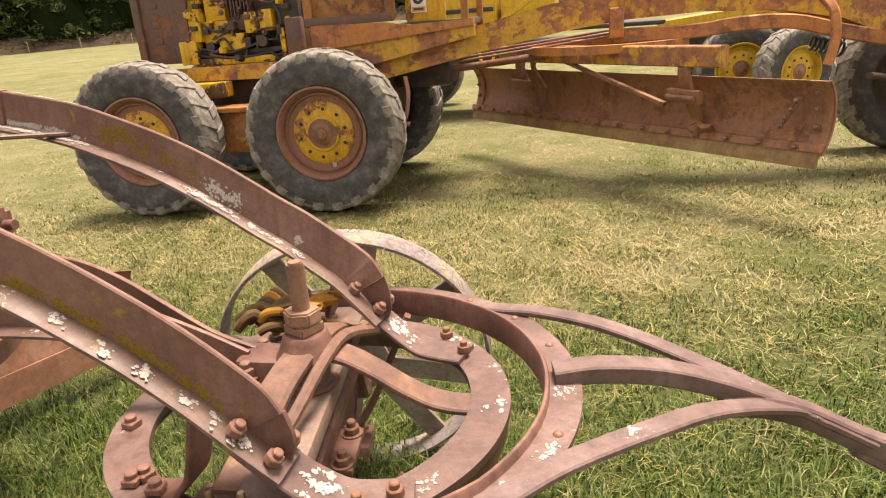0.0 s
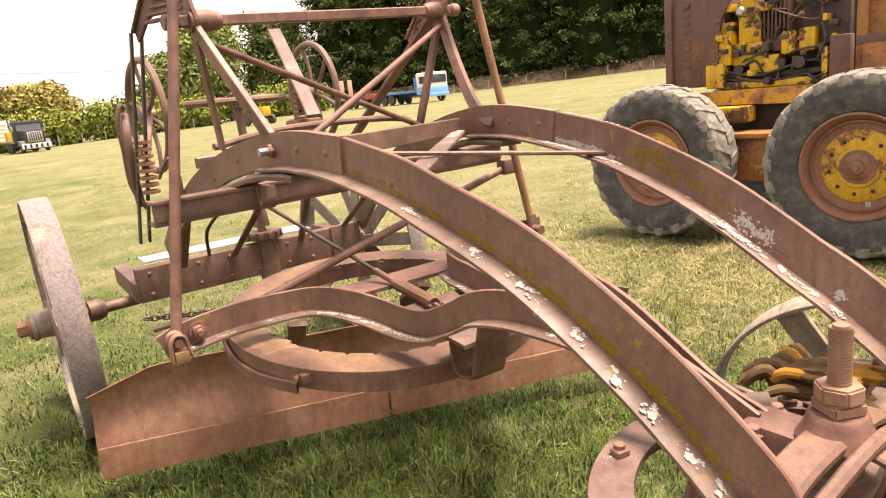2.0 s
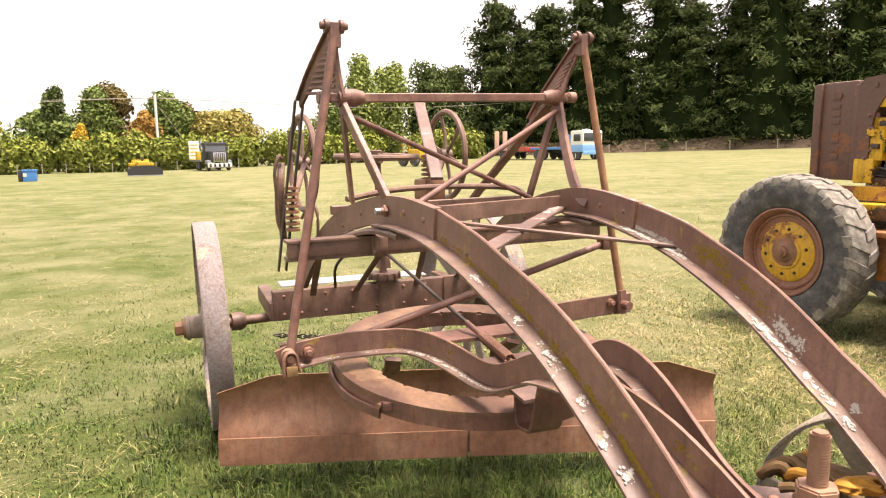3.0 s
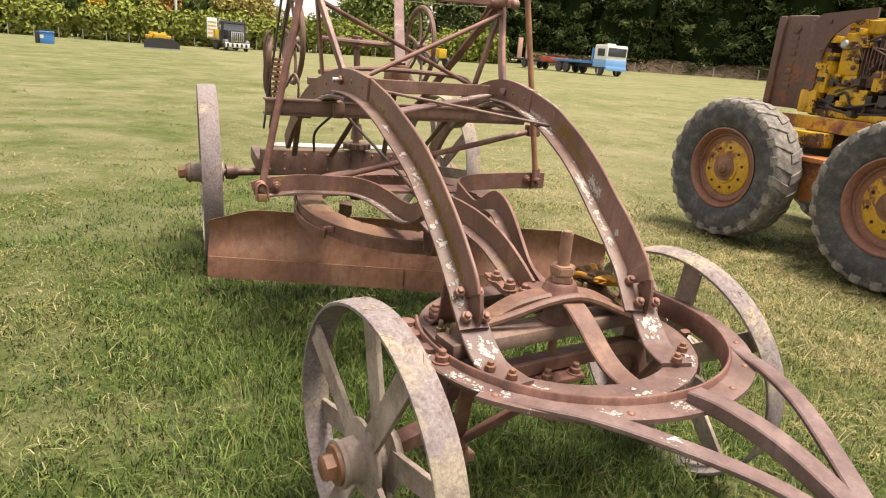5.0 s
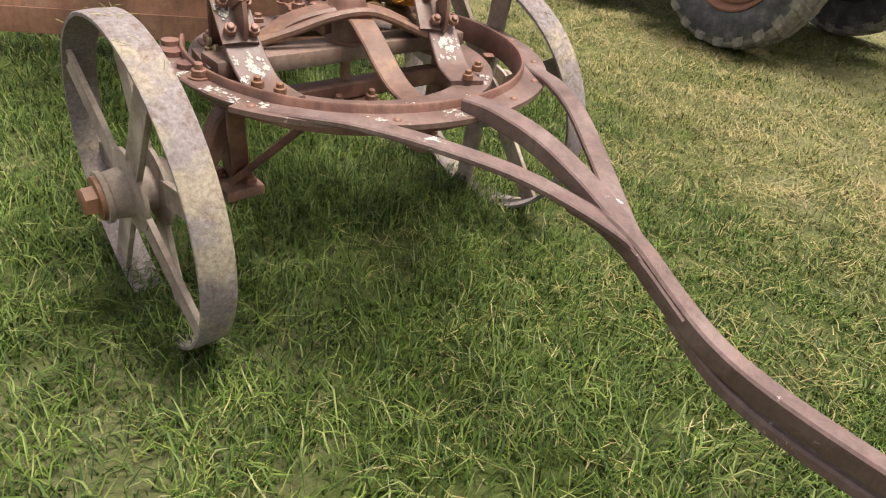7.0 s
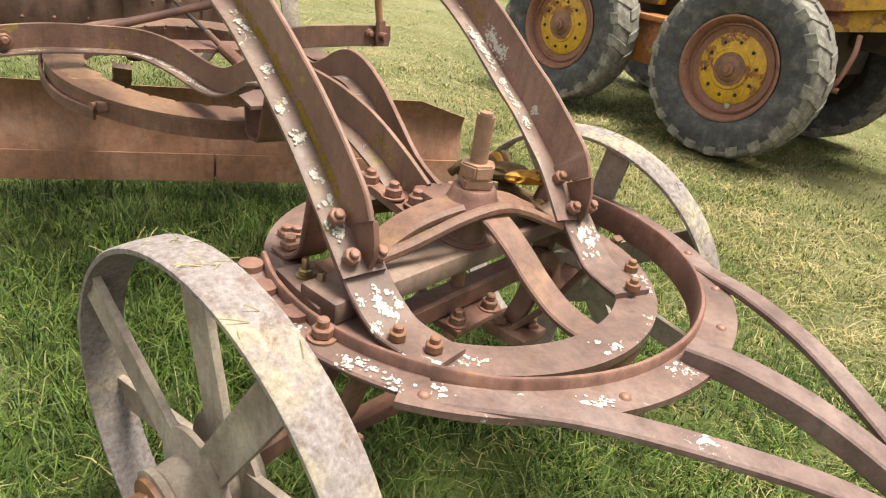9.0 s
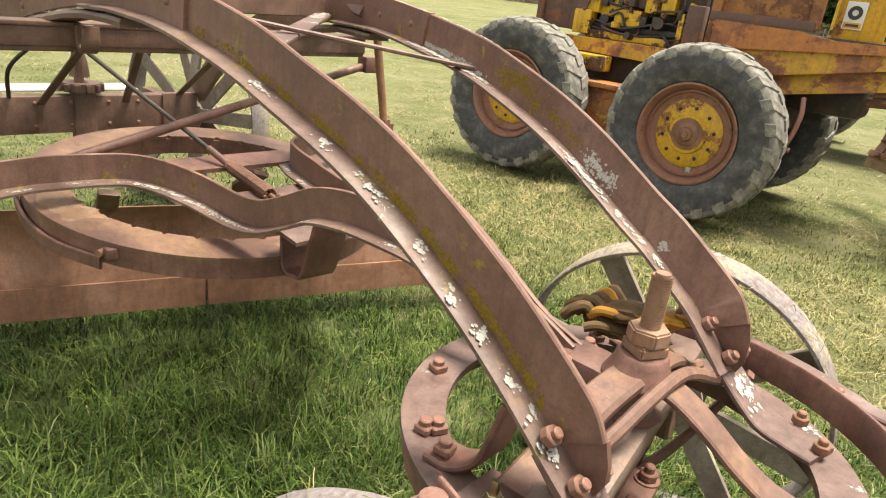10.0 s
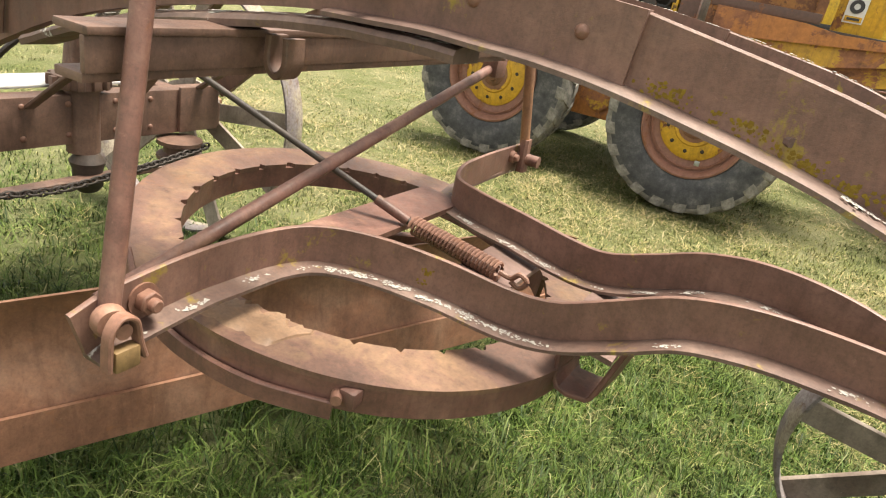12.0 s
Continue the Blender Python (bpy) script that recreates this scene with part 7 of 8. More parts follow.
# clipped hedge along the far side, with gaps
rng = np.random.default_rng(9)
for (a0, a1, h) in ((-0.262, -0.216, 4.0), (-0.188, -0.095, 3.9), (-0.078, 0.165, 4.3), (0.175, 0.33, 4.2), (0.375, 0.46, 3.6)):
    n = int((a1 - a0) * 92 / 3.2) + 1
    for k in range(n):
        s = a0 + (a1 - a0) * (k + 0.5) / n
        x, y = dirpos(-math.sqrt(1 - s * s), s, 90 + rng.uniform(-0.6, 0.6))
        hh = h * rng.uniform(0.88, 1.1)
        z = GROUND + rise(x, y)
        sh = thing("hedge_shrub", (x, y, z), "dense yellow-green hedge shrub", "hedge", "hedge shrubs")
        tr = bmesh.new()
        sweep(tr, [(x, y, z - 0.2), (x, y, z + hh * 0.5)], disc(0.09, 6))
        part("trunk", tr, M_BARK, sh)
        m = 1500
        d = rng.normal(0, 1, (m, 3))
        d /= np.linalg.norm(d, axis=1, keepdims=True)
        r = rng.uniform(0.6, 1.06, (m, 1)) * (1 + 0.18 * np.sin(d[:, :1] * 5 + k) * np.cos(d[:, 2:] * 6))
        c = np.array([x, y, z + hh * 0.46]) + d * r * np.array([2.2, 2.3, hh * 0.56])
        ob = new("crown", leaf_mesh("crown", c, d, 0.30, LEAF["hedge"], 100 + k))
        ob.parent = sh
        ob.matrix_parent_inverse = sh.matrix_basis.inverted()

# rank grass bank and fence under the shelterbelt
M_BANK = plain("brown_bank", (0.12, 0.085, 0.055), 0.95, 0.5, 0.8)
bm = bmesh.new()
line = smooth_path([(x * 0.93, y * 0.93, 0) for x, y in belt], 8)
prev = None
for i, p in enumerate(line):
    d = p.normalized()
    ring = []
    for off, h in ((0, -0.1), (1.2, 0.6), (3.2, 1.5), (7.0, 2.0), (16, 2.2)):
        q = p + d * off
        ring.append(bm.verts.new((q.x, q.y, GROUND + rise(q.x, q.y) + h * (1 + 0.35 * noise.noise(q * 0.3)))))
    if prev:
        for j in range(4):
            bm.faces.new((prev[j], ring[j], ring[j + 1], prev[j + 1]))
    prev = ring
tagged(part("bank", bm, M_BANK), "brown rank grass bank below the pines", "bank", kind="structure")
rng = np.random.default_rng(12)
cs = []
for i in range(5200):
    u = rng.uniform(0, len(line) - 1.001)
    p = line[int(u)].lerp(line[int(u) + 1], u % 1)
    q = p + p.normalized() * rng.uniform(-0.4, 5)
    cs.append((q.x, q.y, GROUND + rise(q.x, q.y) + rng.uniform(0.05, 1.7)))
brush = new("bank_brush", leaf_mesh("bank_brush", cs, np.tile((0, 0, 1.0), (len(cs), 1)), 0.24, leafy("dead_brush", (0.10, 0.075, 0.045), (0.19, 0.15, 0.085), (0.20, 0.20, 0.07)), 13))
tagged(brush, "dead brush and rough grass on the bank", "brush", kind="stuff")
M_POST = plain("grey_post", (0.26, 0.235, 0.20), 0.9, 0.3, 4.0)
fence = thing("fence", (line[10].x, line[10].y, GROUND + rise(line[10].x, line[10].y)), "post and wire fence below the shelterbelt", "fence")
tops = []
for i in range(0, len(line), 2):
    p = line[i] * 0.985
    z = GROUND + rise(p.x, p.y)
    part("post", bar((p.x, p.y, z - 0.1), (p.x, p.y, z + 1.25), 0.10, 0.10, V(1, 0, 0)), M_POST, fence)
    tops.append(V(p.x, p.y, z))
for h in (0.5, 0.85, 1.15):
    part("wire", sweep(bmesh.new(), [t + V(0, 0, h) for t in tops], disc(0.006, 4)), M_DARK, fence)
fence2 = thing("fence", (*dirpos(-0.99, -0.1, 86), GROUND - 0.4), "post and wire fence before the hedge", "fence")
tops = []
for k in range(24):
    s = -0.26 + k * 0.0265
    x, y = dirpos(-math.sqrt(1 - s * s), s, 86)
    z = GROUND + rise(x, y)
    part("post", bar((x, y, z - 0.1), (x, y, z + 1.1), 0.09, 0.09, V(1, 0, 0)), M_POST, fence2)
    tops.append(V(x, y, z))
for h in (0.5, 1.0):
    part("wire", sweep(bmesh.new(), [t + V(0, 0, h) for t in tops], disc(0.006, 4)), M_DARK, fence2)

# power pole with its lines
px, py = dirpos(-0.999, 0.036, 94)
pz = GROUND + rise(px, py)
pole = thing("power_pole", (px, py, pz), "pale wooden power pole with sagging lines", "power pole")
part("pole", rod(V(px, py, pz - 0.3), V(px, py, pz + 9.2), 0.16, 10), M_WHITE, pole)
part("cross_arm", bar(V(px, py - 0.9, pz + 8.9), V(px, py + 0.9, pz + 8.9), 0.12, 0.12), M_POST, pole)
for dy in (-0.8, 0.8):
    part("line", tube([(px - 6, py - 60, pz + 9.0 + dy * 0.3), (px - 3, py - 30, pz + 7.9 + dy * 0.3), (px, py + dy, pz + 8.95)], 0.03, 4), M_POST, pole)
    part("line", tube([(px, py + dy, pz + 8.95), (px + 2, py + 30, pz + 8.0), (px + 4, py + 60, pz + 9.6)], 0.03, 4), M_POST, pole)
part("stay_wire", rod(V(px, py, pz + 8.4), V(px + 1, py + 5.5, pz), 0.025, 4), M_POST, pole)

# far blue hill, the haze of distance put into its colour
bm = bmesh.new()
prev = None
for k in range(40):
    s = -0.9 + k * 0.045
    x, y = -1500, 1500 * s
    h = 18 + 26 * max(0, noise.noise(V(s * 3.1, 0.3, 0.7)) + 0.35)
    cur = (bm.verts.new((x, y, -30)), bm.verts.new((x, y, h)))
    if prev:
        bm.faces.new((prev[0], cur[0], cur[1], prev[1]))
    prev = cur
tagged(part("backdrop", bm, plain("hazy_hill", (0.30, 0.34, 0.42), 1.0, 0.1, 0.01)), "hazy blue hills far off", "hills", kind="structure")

# ---------------------------------------------------------------- parked vehicles far off
M_BLUE = plain("blue_paint", (0.050, 0.20, 0.50), 0.4, 0.15)
M_SKYB = plain("pale_blue_paint", (0.17, 0.36, 0.66), 0.4, 0.15)
M_RED = plain("red_paint", (0.40, 0.06, 0.04), 0.5, 0.2)
M_GLASS = metal("dark_glass", (0.05, 0.06, 0.07), 0.08, 0.0)
M_CHROME = metal("chrome", (0.6, 0.6, 0.62), 0.2)
M_TIMBER = plain("pinkish_timber", (0.48, 0.30, 0.23), 0.8, 0.2)


def far_wheel(parent, p, axis, R=0.5, w=0.28):
    ty = part("wheel", lathe([(R * 0.55, -w / 2), (R * 0.95, -w / 2), (R, -w * 0.35), (R, w * 0.35), (R * 0.95, w / 2), (R * 0.55, w / 2)], at=p, axis=axis, k=24), M_RUBBER, parent)
    part("rim", lathe([(R * 0.56, w * 0.35), (R * 0.3, w * 0.2), (0, w * 0.22)], at=p, axis=axis, k=18, caps=False), M_GALV, ty)
    part("rim", lathe([(R * 0.56, -w * 0.35), (R * 0.3, -w * 0.2), (0, -w * 0.22)], at=p, axis=axis, k=18, caps=False), M_GALV, ty)


def local(m):
    def f(name, lo, hi, mat, parent, label="", bevel=0.03):
        return part(name, moved(box(lo, hi, bevel), m), mat, parent, label)
    return f


# blue and white flat-deck truck
tx, ty_ = -53.6, 38.25
tz = GROUND + rise(tx, ty_)
truck = thing("flat_deck_truck", (tx, ty_, tz), "white and blue flat-deck truck parked on grass", "truck")
TM = Matrix.Translation((tx, ty_, tz)) @ Matrix.Rotation(radians(4), 4, "Z")
B = local(TM)
B("cab", (0.2, -1.2, 0.95), (2.0, 1.2, 2.75), M_WHITE, truck, "white cab", 0.12)
B("cab_band", (0.15, -1.22, 0.75), (2.03, 1.22, 1.45), M_SKYB, truck, "pale blue cab band", 0.06)
B("windscreen", (1.97, -1.05, 1.75), (2.03, 1.05, 2.5), M_GLASS, truck, "dark windscreen", 0.01)
for s in (-1, 1):
    B("side_window", (0.7, s * 1.205 - 0.01, 1.75), (1.7, s * 1.205 + 0.01, 2.4), M_GLASS, truck, "", 0.005)
    B("mud_flap", (1.2 if s > 0 else 1.0, s * 1.0 - 0.25, 0.15), (1.25 if s > 0 else 1.05, s * 1.0 + 0.25, 0.6), M_WHITE, truck, "", 0.005)
B("headboard", (-0.15, -1.2, 1.0), (0.1, 1.2, 2.4), M_BLUE, truck, "blue headboard")
B("deck", (-6.2, -1.25, 1.0), (-0.1, 1.25, 1.22), M_BLUE, truck, "blue flat deck")
B("chassis", (-6.0, -0.45, 0.65), (1.6, 0.45, 1.0), M_BLACK, truck)
B("bumper", (2.0, -1.2, 0.5), (2.12, 1.2, 0.85), M_SKYB, truck)
B("beacon", (0.9, -0.4, 2.75), (1.2, 0.4, 2.9), M_WHITE, truck)
for x in (1.1, -4.0, -5.2):
    for s in (-1, 1):
        far_wheel(truck, TM @ V(x, s * 1.05, 0.5), TM.to_3x3() @ V(0, s, 0))
# low trailer behind it, red and dark, with raised pale ramps
trailer = thing("low_trailer", tuple(TM @ V(-11, 0, 0)), "low loader trailer with raised pinkish timber ramps", "trailer")
B("deck", (-13.5, -1.2, 0.75), (-6.9, 1.2, 0.95), M_BLACK, trailer)
B("neck", (-8.4, -1.2, 0.8), (-6.8, 1.2, 1.3), M_RED, trailer, "red gooseneck")
for s in (-0.75, 0.35):
    B("ramp", (-13.7, s, 0.9), (-13.55, s + 0.55, 3.1), M_TIMBER, trailer, "raised timber ramp")
for x in (-10.5, -11.6):
    for s in (-1, 1):
        far_wheel(trailer, TM @ V(x, s * 1.0, 0.42), TM.to_3x3() @ V(0, s, 0), 0.42)

M_GREYP = plain("grey_blue_paint_and_glare", (0.22, 0.24, 0.28), 0.4, 0.2)
# dark bonneted truck facing the camera
bx, by = dirpos(-0.9942, 0.107, 76)
bz = GROUND + rise(bx, by)
dark = thing("bonneted_truck", (bx, by, bz), "dark bonneted truck with white bumper and a tray", "truck")
TM = Matrix.Translation((bx, by, bz)) @ Matrix.Rotation(radians(5), 4, "Z")
B = local(TM)
B("bonnet", (0.3, -0.85, 0.9), (2.2, 0.85, 1.98), M_BLACK, dark, "dark bonnet", 0.1)
B("cab", (-1.3, -1.15, 0.9), (0.4, 1.15, 2.9), M_BLACK, dark, "dark cab", 0.12)
# pale grey-blue pane: the sky's reflection painted as colour
B("windscreen", (0.36, -1.0, 2.0), (0.44, 1.0, 2.62), M_GREYP, dark, "pale reflecting windscreen", 0.01)
B("visor", (0.36, -1.05, 2.64), (0.60, 1.05, 2.74), M_BLACK, dark, "", 0.02)
B("grille", (2.18, -0.62, 0.92), (2.26, 0.62, 1.88), M_CHROME, dark, "chrome grille", 0.02)
for k in range(6):
    B("grille_gap", (2.261, -0.50 + k * 0.18, 1.0), (2.27, -0.40 + k * 0.18, 1.8), M_BLACK, dark, "", 0.002)
B("bumper", (2.1, -1.2, 0.35), (2.35, 1.2, 0.8), M_WHITE, dark, "white bumper", 0.05)
for k in range(5):
    B("bumper_stripe", (2.351, -1.05 + k * 0.45, 0.4), (2.36, -0.85 + k * 0.45, 0.75), M_BLACK, dark, "", 0.002)
for s in (-1, 1):
    B("guard", (0.9, s * 1.0 - 0.22, 0.7), (2.1, s * 1.0 + 0.22, 1.10), M_GREYP, dark, "", 0.08)
    B("stack", (-1.45, s * 1.1 - 0.07, 1.0), (-1.3, s * 1.1 + 0.07, 3.2), M_CHROME, dark, "", 0.03)
    B("mirror", (0.3, s * 1.35 - 0.05, 1.9), (0.4, s * 1.35 + 0.05, 2.5), M_CHROME, dark, "", 0.02)
    for x in (1.4, -3.2, -4.4):
        far_wheel(dark, TM @ V(x, s * 1.0, 0.5), TM.to_3x3() @ V(0, s, 0))
B("deck", (-8.0, -1.25, 0.9), (-1.6, 1.25, 1.1), M_GALV, dark)
B("ramp", (-8.2, -1.25, 0.9), (-8.0, -0.15, 3.2), M_WHITE, dark, "raised white ramp")
for k in range(5):
    B("ramp_slat", (-7.999, -1.15, 1.1 + k * 0.4), (-7.97, -0.25, 1.22 + k * 0.4), M_YELF, dark, "", 0.004)
B("cargo", (-5.0, -1.1, 1.1), (-4.0, -0.4, 2.0), M_YELF, dark, "yellow load")

# small bulldozer with a black blade
dx_, dy_ = dirpos(-0.9999, 0.014, 67)
dz = GROUND + rise(dx_, dy_)
dozer = thing("bulldozer", (dx_, dy_, dz), "small yellow bulldozer with black blade", "bulldozer")
TM = Matrix.Translation((dx_, dy_, dz)) @ Matrix.Rotation(radians(6), 4, "Z")
B = local(TM)
part("blade_rim", moved(box((2.03, -1.42, 0.02), (2.06, 1.42, 0.10), 0.01), TM), M_GALV, dozer, "bright worn cutting edge")
part("blade", moved(plate([(0, -1.42, 0.0), (0, 1.42, 0.0), (0, 1.42, 0.45), (0, 1.0, 0.80), (0, 0.3, 0.88), (0, -0.3, 0.88), (0, -1.0, 0.80), (0, -1.42, 0.45)], (0.12, 0, 0)), TM @ Matrix.Translation((1.9, 0, 0.05))), M_BLACK, dozer, "black blade")
B("hood", (-0.4, -0.5, 0.7), (1.2, 0.5, 1.28), M_YELF, dozer, "yellow hood", 0.10)
B("fender", (-1.2, -1.0, 0.85), (0.2, -0.55, 1.12), M_YELF, dozer, "", 0.05)
B("fender", (-1.2, 0.55, 0.85), (0.2, 1.0, 1.12), M_YELF, dozer, "", 0.05)
B("seat_back", (-1.3, -0.7, 0.9), (-0.6, 0.7, 1.4), M_YELF, dozer, "", 0.06)
B("stack", (0.3, -0.1, 1.3), (0.45, 0.1, 1.65), M_BLACK, dozer, "", 0.03)
for s in (-1, 1):
    B("track", (-1.4, s * 0.8 - 0.22, 0.0), (1.4, s * 0.8 + 0.22, 0.75), M_OIL_SHADE, dozer, "", 0.2)
    B("push_arm", (0.0, s * 1.1 - 0.07, 0.3), (1.9, s * 1.1 + 0.07, 0.5), M_YELF, dozer, "", 0.02)

# blue bin
ex, ey = dirpos(-0.9927, -0.112, 58)
ez = GROUND + rise(ex, ey)
bin_ = thing("wheelie_bin", (ex, ey, ez), "pair of blue lidded rubbish bins on grass", "bin")
part("bin_body", moved(box((-0.35, -0.55, 0.0), (0.35, 0.3, 0.75), 0.05), Matrix.Translation((ex, ey, ez))), M_BLUE, bin_)
part("bin_lid", moved(box((-0.4, -0.6, 0.752), (0.4, 0.35, 0.84), 0.03), Matrix.Translation((ex, ey, ez))), M_BLUE, bin_)
part("bin_label", moved(box((0.352, -0.53, 0.35), (0.36, -0.3, 0.6), 0.003), Matrix.Translation((ex, ey, ez))), M_WHITE, bin_)
part("bin_side", moved(box((-0.3, -0.85, 0.0), (0.3, -0.57, 0.8), 0.05), Matrix.Translation((ex, ey, ez))), M_BLACK, bin_)

# small yellow tractor in the distance
rx, ry_ = dirpos(-0.9262, 0.3770, 62)
rz = GROUND + rise(rx, ry_)
TM = Matrix.Translation((rx, ry_, rz)) @ Matrix.Rotation(radians(20), 4, "Z") @ Matrix.Translation((-4.2, 0, 0))
trac = thing("yellow_tractor", tuple(TM @ V(4.4, 0, 0)), "small yellow tractor with a canopy parked on grass", "tractor")
B = local(TM)
B("hood", (3.6, -0.45, 0.7), (5.2, 0.45, 1.5), M_YELF, trac, "", 0.08)
B("canopy", (2.9, -0.6, 1.9), (4.0, 0.6, 2.0), M_YELF, trac, "", 0.03)
for sx, sy in ((2.95, -0.5), (2.95, 0.5), (3.9, -0.5), (3.9, 0.5)):
    part("post", moved(rod(V(sx, sy, 0.7), V(sx, sy, 1.92), 0.04, 8), TM), M_YELF, trac)
B("seat", (3.0, -0.3, 0.7), (3.5, 0.3, 1.3), M_BLACK, trac, "", 0.05)
for x, R in ((3.3, 0.6), (4.9, 0.4)):
    for s in (-1, 1):
        far_wheel(trac, TM @ V(x, s * 0.7, R), TM.to_3x3() @ V(0, s, 0), R, 0.3)


# ---------------------------------------------------------------- work gloves on the turntable
M_GLOVE = plain("dirty_glove_leather", (0.100, 0.058, 0.022), 0.9, 0.6, 30.0)
M_GLOVEY = plain("yellow_glove_leather", (0.36, 0.175, 0.02), 0.85, 0.65, 24.0)


def glove(at, yaw, mat, tip, label, seed, tilt=0.0):
    """A limp, crumpled leather glove: flattened palm with folds, fingers fallen together."""
    rng = random.Random(seed)
    g = thing("work_glove", at, label, "glove", "pair of work gloves")
    m = Matrix.Translation(at) @ Matrix.Rotation(yaw, 4, "Z") @ Matrix.Rotation(tilt, 4, "Y") @ Matrix.Scale(1.22, 4)
    palm = bmesh.new()
    bmesh.ops.create_icosphere(palm, subdivisions=4, radius=1)
    for v in palm.verts:
        c = v.co.copy()
        fold = 0.22 * noise.noise(c * 2.3 + V(seed, 0, 0)) + 0.10 * noise.noise(c * 6 + V(0, seed, 0))
        v.co = V(c.x * 0.062, c.y * 0.043, c.z * 0.021) * (1 + fold) + V(0, 0, 0.020)
    bmesh.ops.transform(palm, matrix=m, verts=palm.verts[:])
    part("palm", palm, mat, g)
    for i in range(4):
        y = -0.030 + i * 0.020
        lift = rng.uniform(0.0, 0.020)
        pts = [V(0.030, y * 0.9, 0.020), V(0.056, y * 1.1 + rng.uniform(-0.005, 0.005), 0.030 + lift), V(0.076, y * 1.15 + rng.uniform(-0.008, 0.008), 0.024 + lift * 0.7), V(0.088 + rng.uniform(-0.012, 0.01), y * 1.2, 0.010)]
        f = tube([m @ p for p in pts], 0.0135, 9, n=4)
        for v in f.verts:
            v.co += V(0, 0, 1) * 0.003 * noise.noise(v.co * 70)
        part("finger", f, tip if i == 1 else mat, g)
    part("thumb", tube([m @ V(-0.01, 0.028, 0.018), m @ V(0.022, 0.052, 0.028), m @ V(0.045, 0.058, 0.016)], 0.012, 9, n=4), tip, g)
    cuff = bmesh.new()
    bmesh.ops.create_icosphere(cuff, subdivisions=4, radius=1)
    for v in cuff.verts:
        c = v.co.copy()
        fold = 0.28 * noise.noise(V(c.x * 0.8, c.y * 4, c.z * 2) + V(seed * 3, 0, 0))
        v.co = V(c.x * 0.042 - 0.072, c.y * 0.045, c.z * 0.015) * (1 + fold) + V(0, 0, 0.018)
    bmesh.ops.transform(cuff, matrix=m, verts=cuff.verts[:])
    part("cuff", cuff, tip, g)
    return g


glove((-0.190, 0.255, 0.715), radians(200), M_GLOVE, M_GLOVE, "dirt-blackened leather work glove lying on the turntable", 1, radians(-10))
glove((-0.150, 0.262, 0.757), radians(168), M_GLOVE, M_GLOVEY, "brown and yellow leather glove lying on another glove", 2, radians(14))

# ---------------------------------------------------------------- grass
def drift(x, y):
    """Smooth patchiness of the sward, 0 to 1."""
    v = np.sin(x * 1.9 + 1.3 * np.sin(y * 1.3)) + np.sin(y * 2.3 + 1.1 * np.sin(x * 1.7 + 2)) + 0.7 * np.sin(x * 4.1 - y * 3.3 + 1) + 0.5 * np.sin(x * 7.3 + y * 6.1)
    return np.clip(0.5 + v / 5.0, 0, 1)


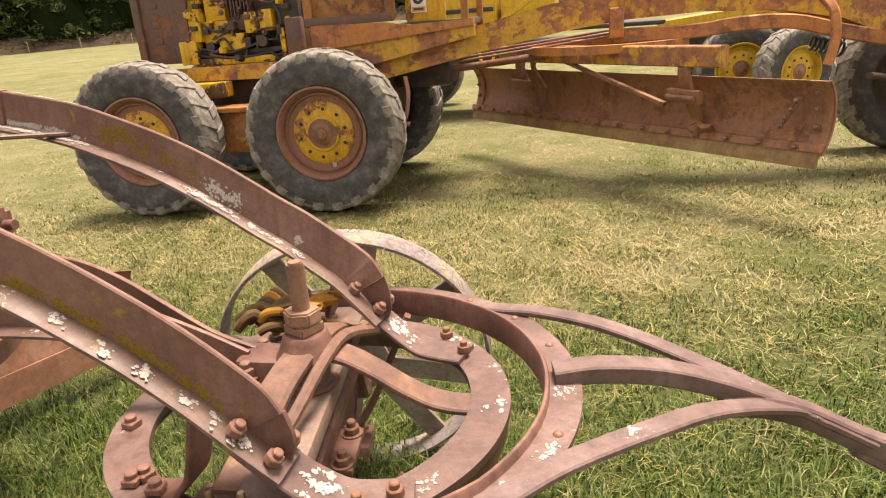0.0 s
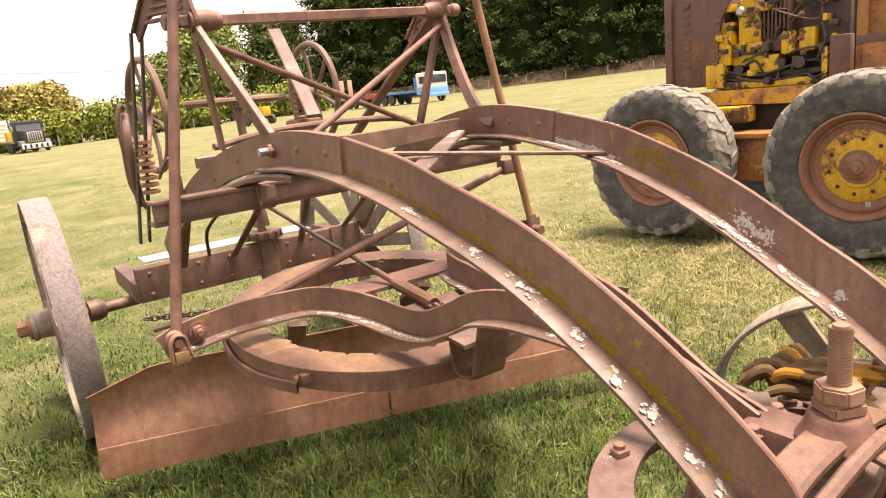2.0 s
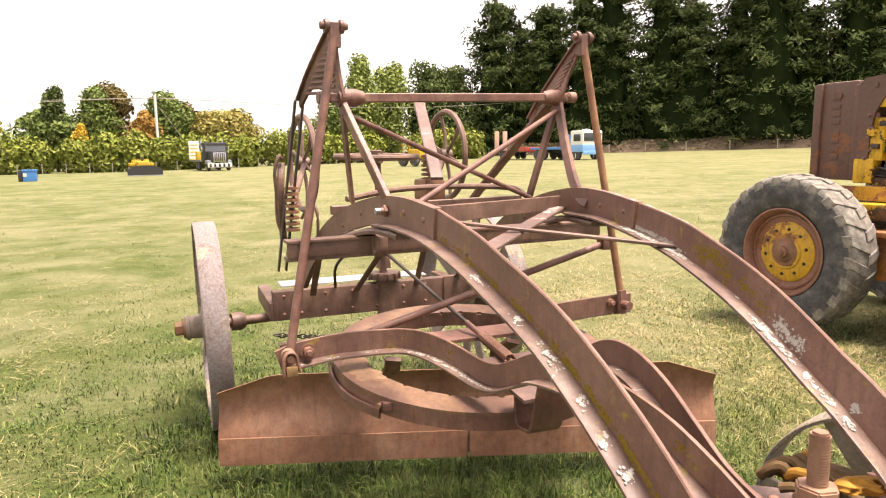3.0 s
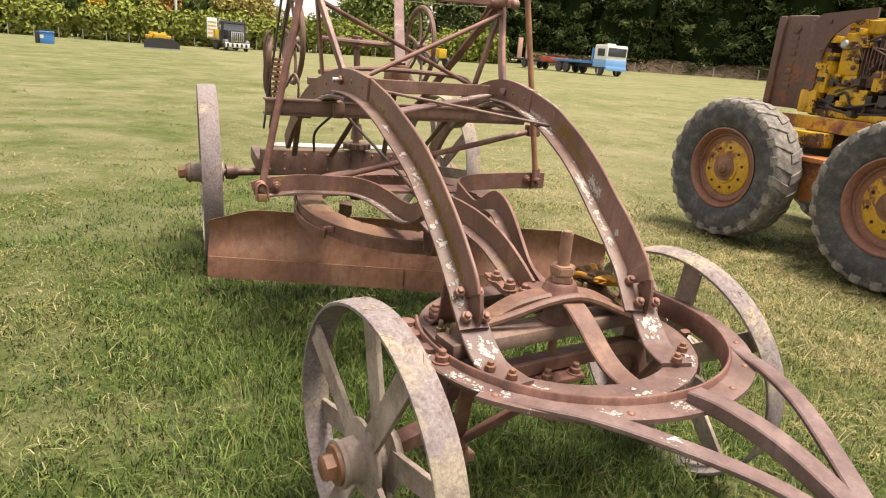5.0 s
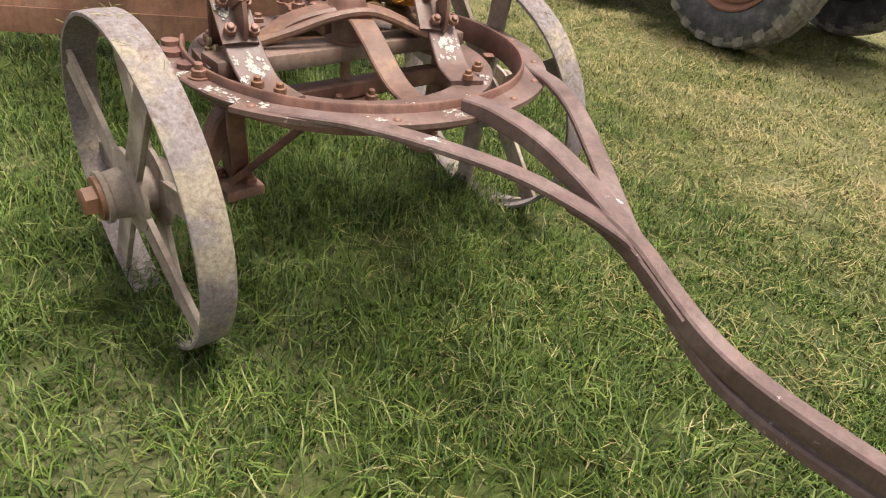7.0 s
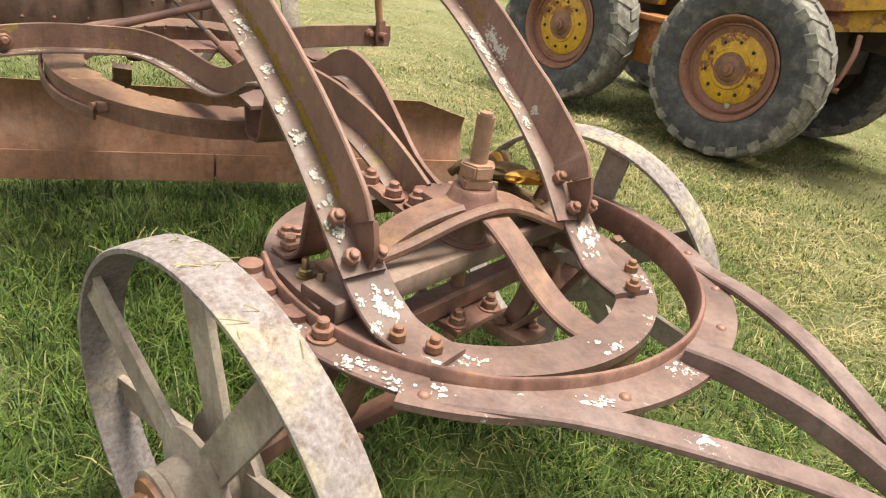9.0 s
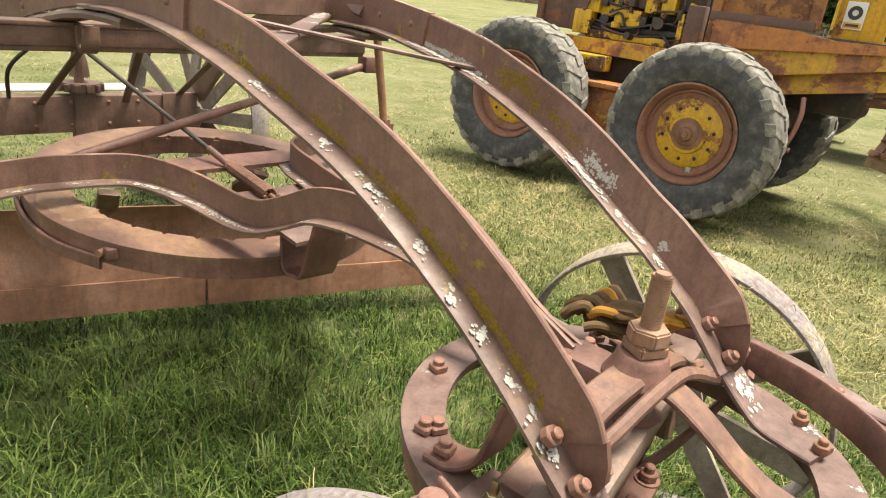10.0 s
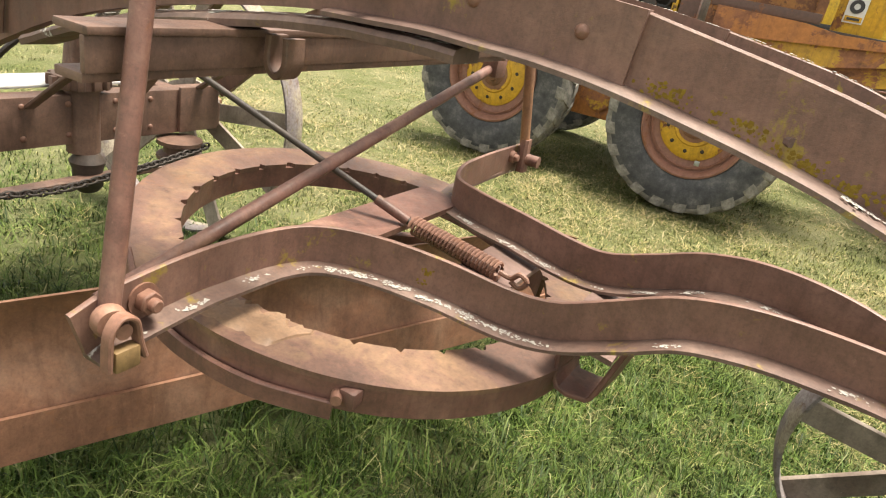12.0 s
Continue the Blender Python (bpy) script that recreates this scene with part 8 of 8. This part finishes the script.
def grass(name, n, a, R, hr, wr, seed, clump, material, label, lying=False):
    """Blades in tufts, thinning out and coarsening with distance: each a tapered, bent strip. lying: cut hay pressed flat."""
    rng = np.random.default_rng(seed)
    k = max(n // clump, 1)
    q = a / (1 - rng.random(k) * (1 - a / math.hypot(R, a)))
    rr = np.sqrt(q * q - a * a)
    th = rng.uniform(0, 2 * np.pi, k)
    cx = -0.6 + rr * np.cos(th) * 1.15
    cy = 0.8 + rr * np.sin(th) * 0.95
    if lying:
        keep = rng.random(k) < 0.03 + 0.95 * drift(cx, cy) * np.clip(np.maximum(0.08 + cy * 0.36, -0.35 - cy * 0.3), 0.05, 1.0)
        cx, cy, rr = cx[keep], cy[keep], rr[keep]
        k = len(cx)
        n = k * clump
    ch = rng.uniform(0.55, 1.4, k)
    ca = rng.uniform(0, 2 * np.pi, k)
    i = rng.integers(0, k, n)
    far = 1 + rr[i] / 5.0
    spread = (0.022 + 0.045 * rng.random(n)) * far
    x = cx[i] + rng.normal(0, 1, n) * spread
    y = cy[i] + rng.normal(0, 1, n) * spread
    h = rng.uniform(hr[0], hr[1], n) * ch[i]
    if not lying:
        h *= np.clip(1.18 - rr[i] / 10.0, 0.55, 1.0) * np.clip(1.5 - 0.5 * np.hypot((x + 0.9) / 2.2, y / 1.1), 0.62, 1.4) * (0.75 + 0.5 * (1 - drift(x, y)))
    w = rng.uniform(wr[0], wr[1], n) * far
    own = rng.random(n) < 0.45
    az = np.where(own, ca[i] + rng.normal(0, 0.5, n), rng.uniform(0, 2 * np.pi, n))
    lean = rng.uniform(1.15, 1.55, n) if lying else np.where(rng.random(n) < 0.45, rng.uniform(1.0, 1.5, n), np.abs(rng.normal(0.72, 0.42, n)) + np.clip(rr[i] * 0.05, 0, 0.5))
    if not lying:
        h = np.where(lean > 0.98, h * 1.45, h)
    z0 = GROUND - 0.010 + np.array([rise(px, py) for px, py in zip(x.tolist(), y.tolist())])
    if lying:
        z0 = z0 + rng.uniform(0.008, 0.034, n)
    dx, dy = np.cos(az), np.sin(az)
    sx, sy = -dy * w, dx * w
    l1 = lean * (0.95 if lying else 0.55)
    l2 = np.minimum(lean * (1.1 if lying else 1.6), 1.75)
    bend = az + rng.normal(0, 0.5, n)
    mx = x + dx * np.sin(l1) * h * 0.55
    my = y + dy * np.sin(l1) * h * 0.55
    mz = z0 + np.cos(l1) * h * 0.55
    tx = mx + np.cos(bend) * np.sin(l2) * h * 0.5
    ty = my + np.sin(bend) * np.sin(l2) * h * 0.5
    tz = np.maximum(mz + np.cos(l2) * h * 0.5, z0 - 0.004)
    v = np.empty((n, 5, 3), np.float32)
    v[:, 0] = np.stack([x - sx, y - sy, z0], 1)
    v[:, 1] = np.stack([x + sx, y + sy, z0], 1)
    v[:, 2] = np.stack([mx + sx * 0.8, my + sy * 0.8, mz], 1)
    v[:, 3] = np.stack([mx - sx * 0.8, my - sy * 0.8, mz], 1)
    v[:, 4] = np.stack([tx, ty, tz], 1)
    base = (np.arange(n) * 5)[:, None]
    loops = (base + np.array([[0, 1, 2, 3, 3, 2, 4]])).ravel().astype(np.int32)
    start = ((np.arange(n) * 7)[:, None] + np.array([[0, 4]])).ravel().astype(np.int32)
    total = np.tile(np.array([4, 3], np.int32), n)
    me = bpy.data.meshes.new(name)
    me.vertices.add(n * 5)
    me.vertices.foreach_set("co", v.ravel())
    me.loops.add(n * 7)
    me.loops.foreach_set("vertex_index", loops)
    me.polygons.add(n * 2)
    me.polygons.foreach_set("loop_start", start)
    me.polygons.foreach_set("loop_total", total)
    me.update(calc_edges=True)
    me.materials.append(material)
    me.shade_smooth()
    return tagged(new(name, me), label, "grass", kind="stuff")


grass("grass", 520000, 3.0, 34.0, (0.036, 0.098), (0.0011, 0.0023), 21, 26, M_GRASS, "rough mown green grass in uneven tufts")
grass("hay", 290000, 3.4, 30.0, (0.035, 0.11), (0.0008, 0.0017), 22, 12, M_HAY, "dry cut straw lying between the grass", True)
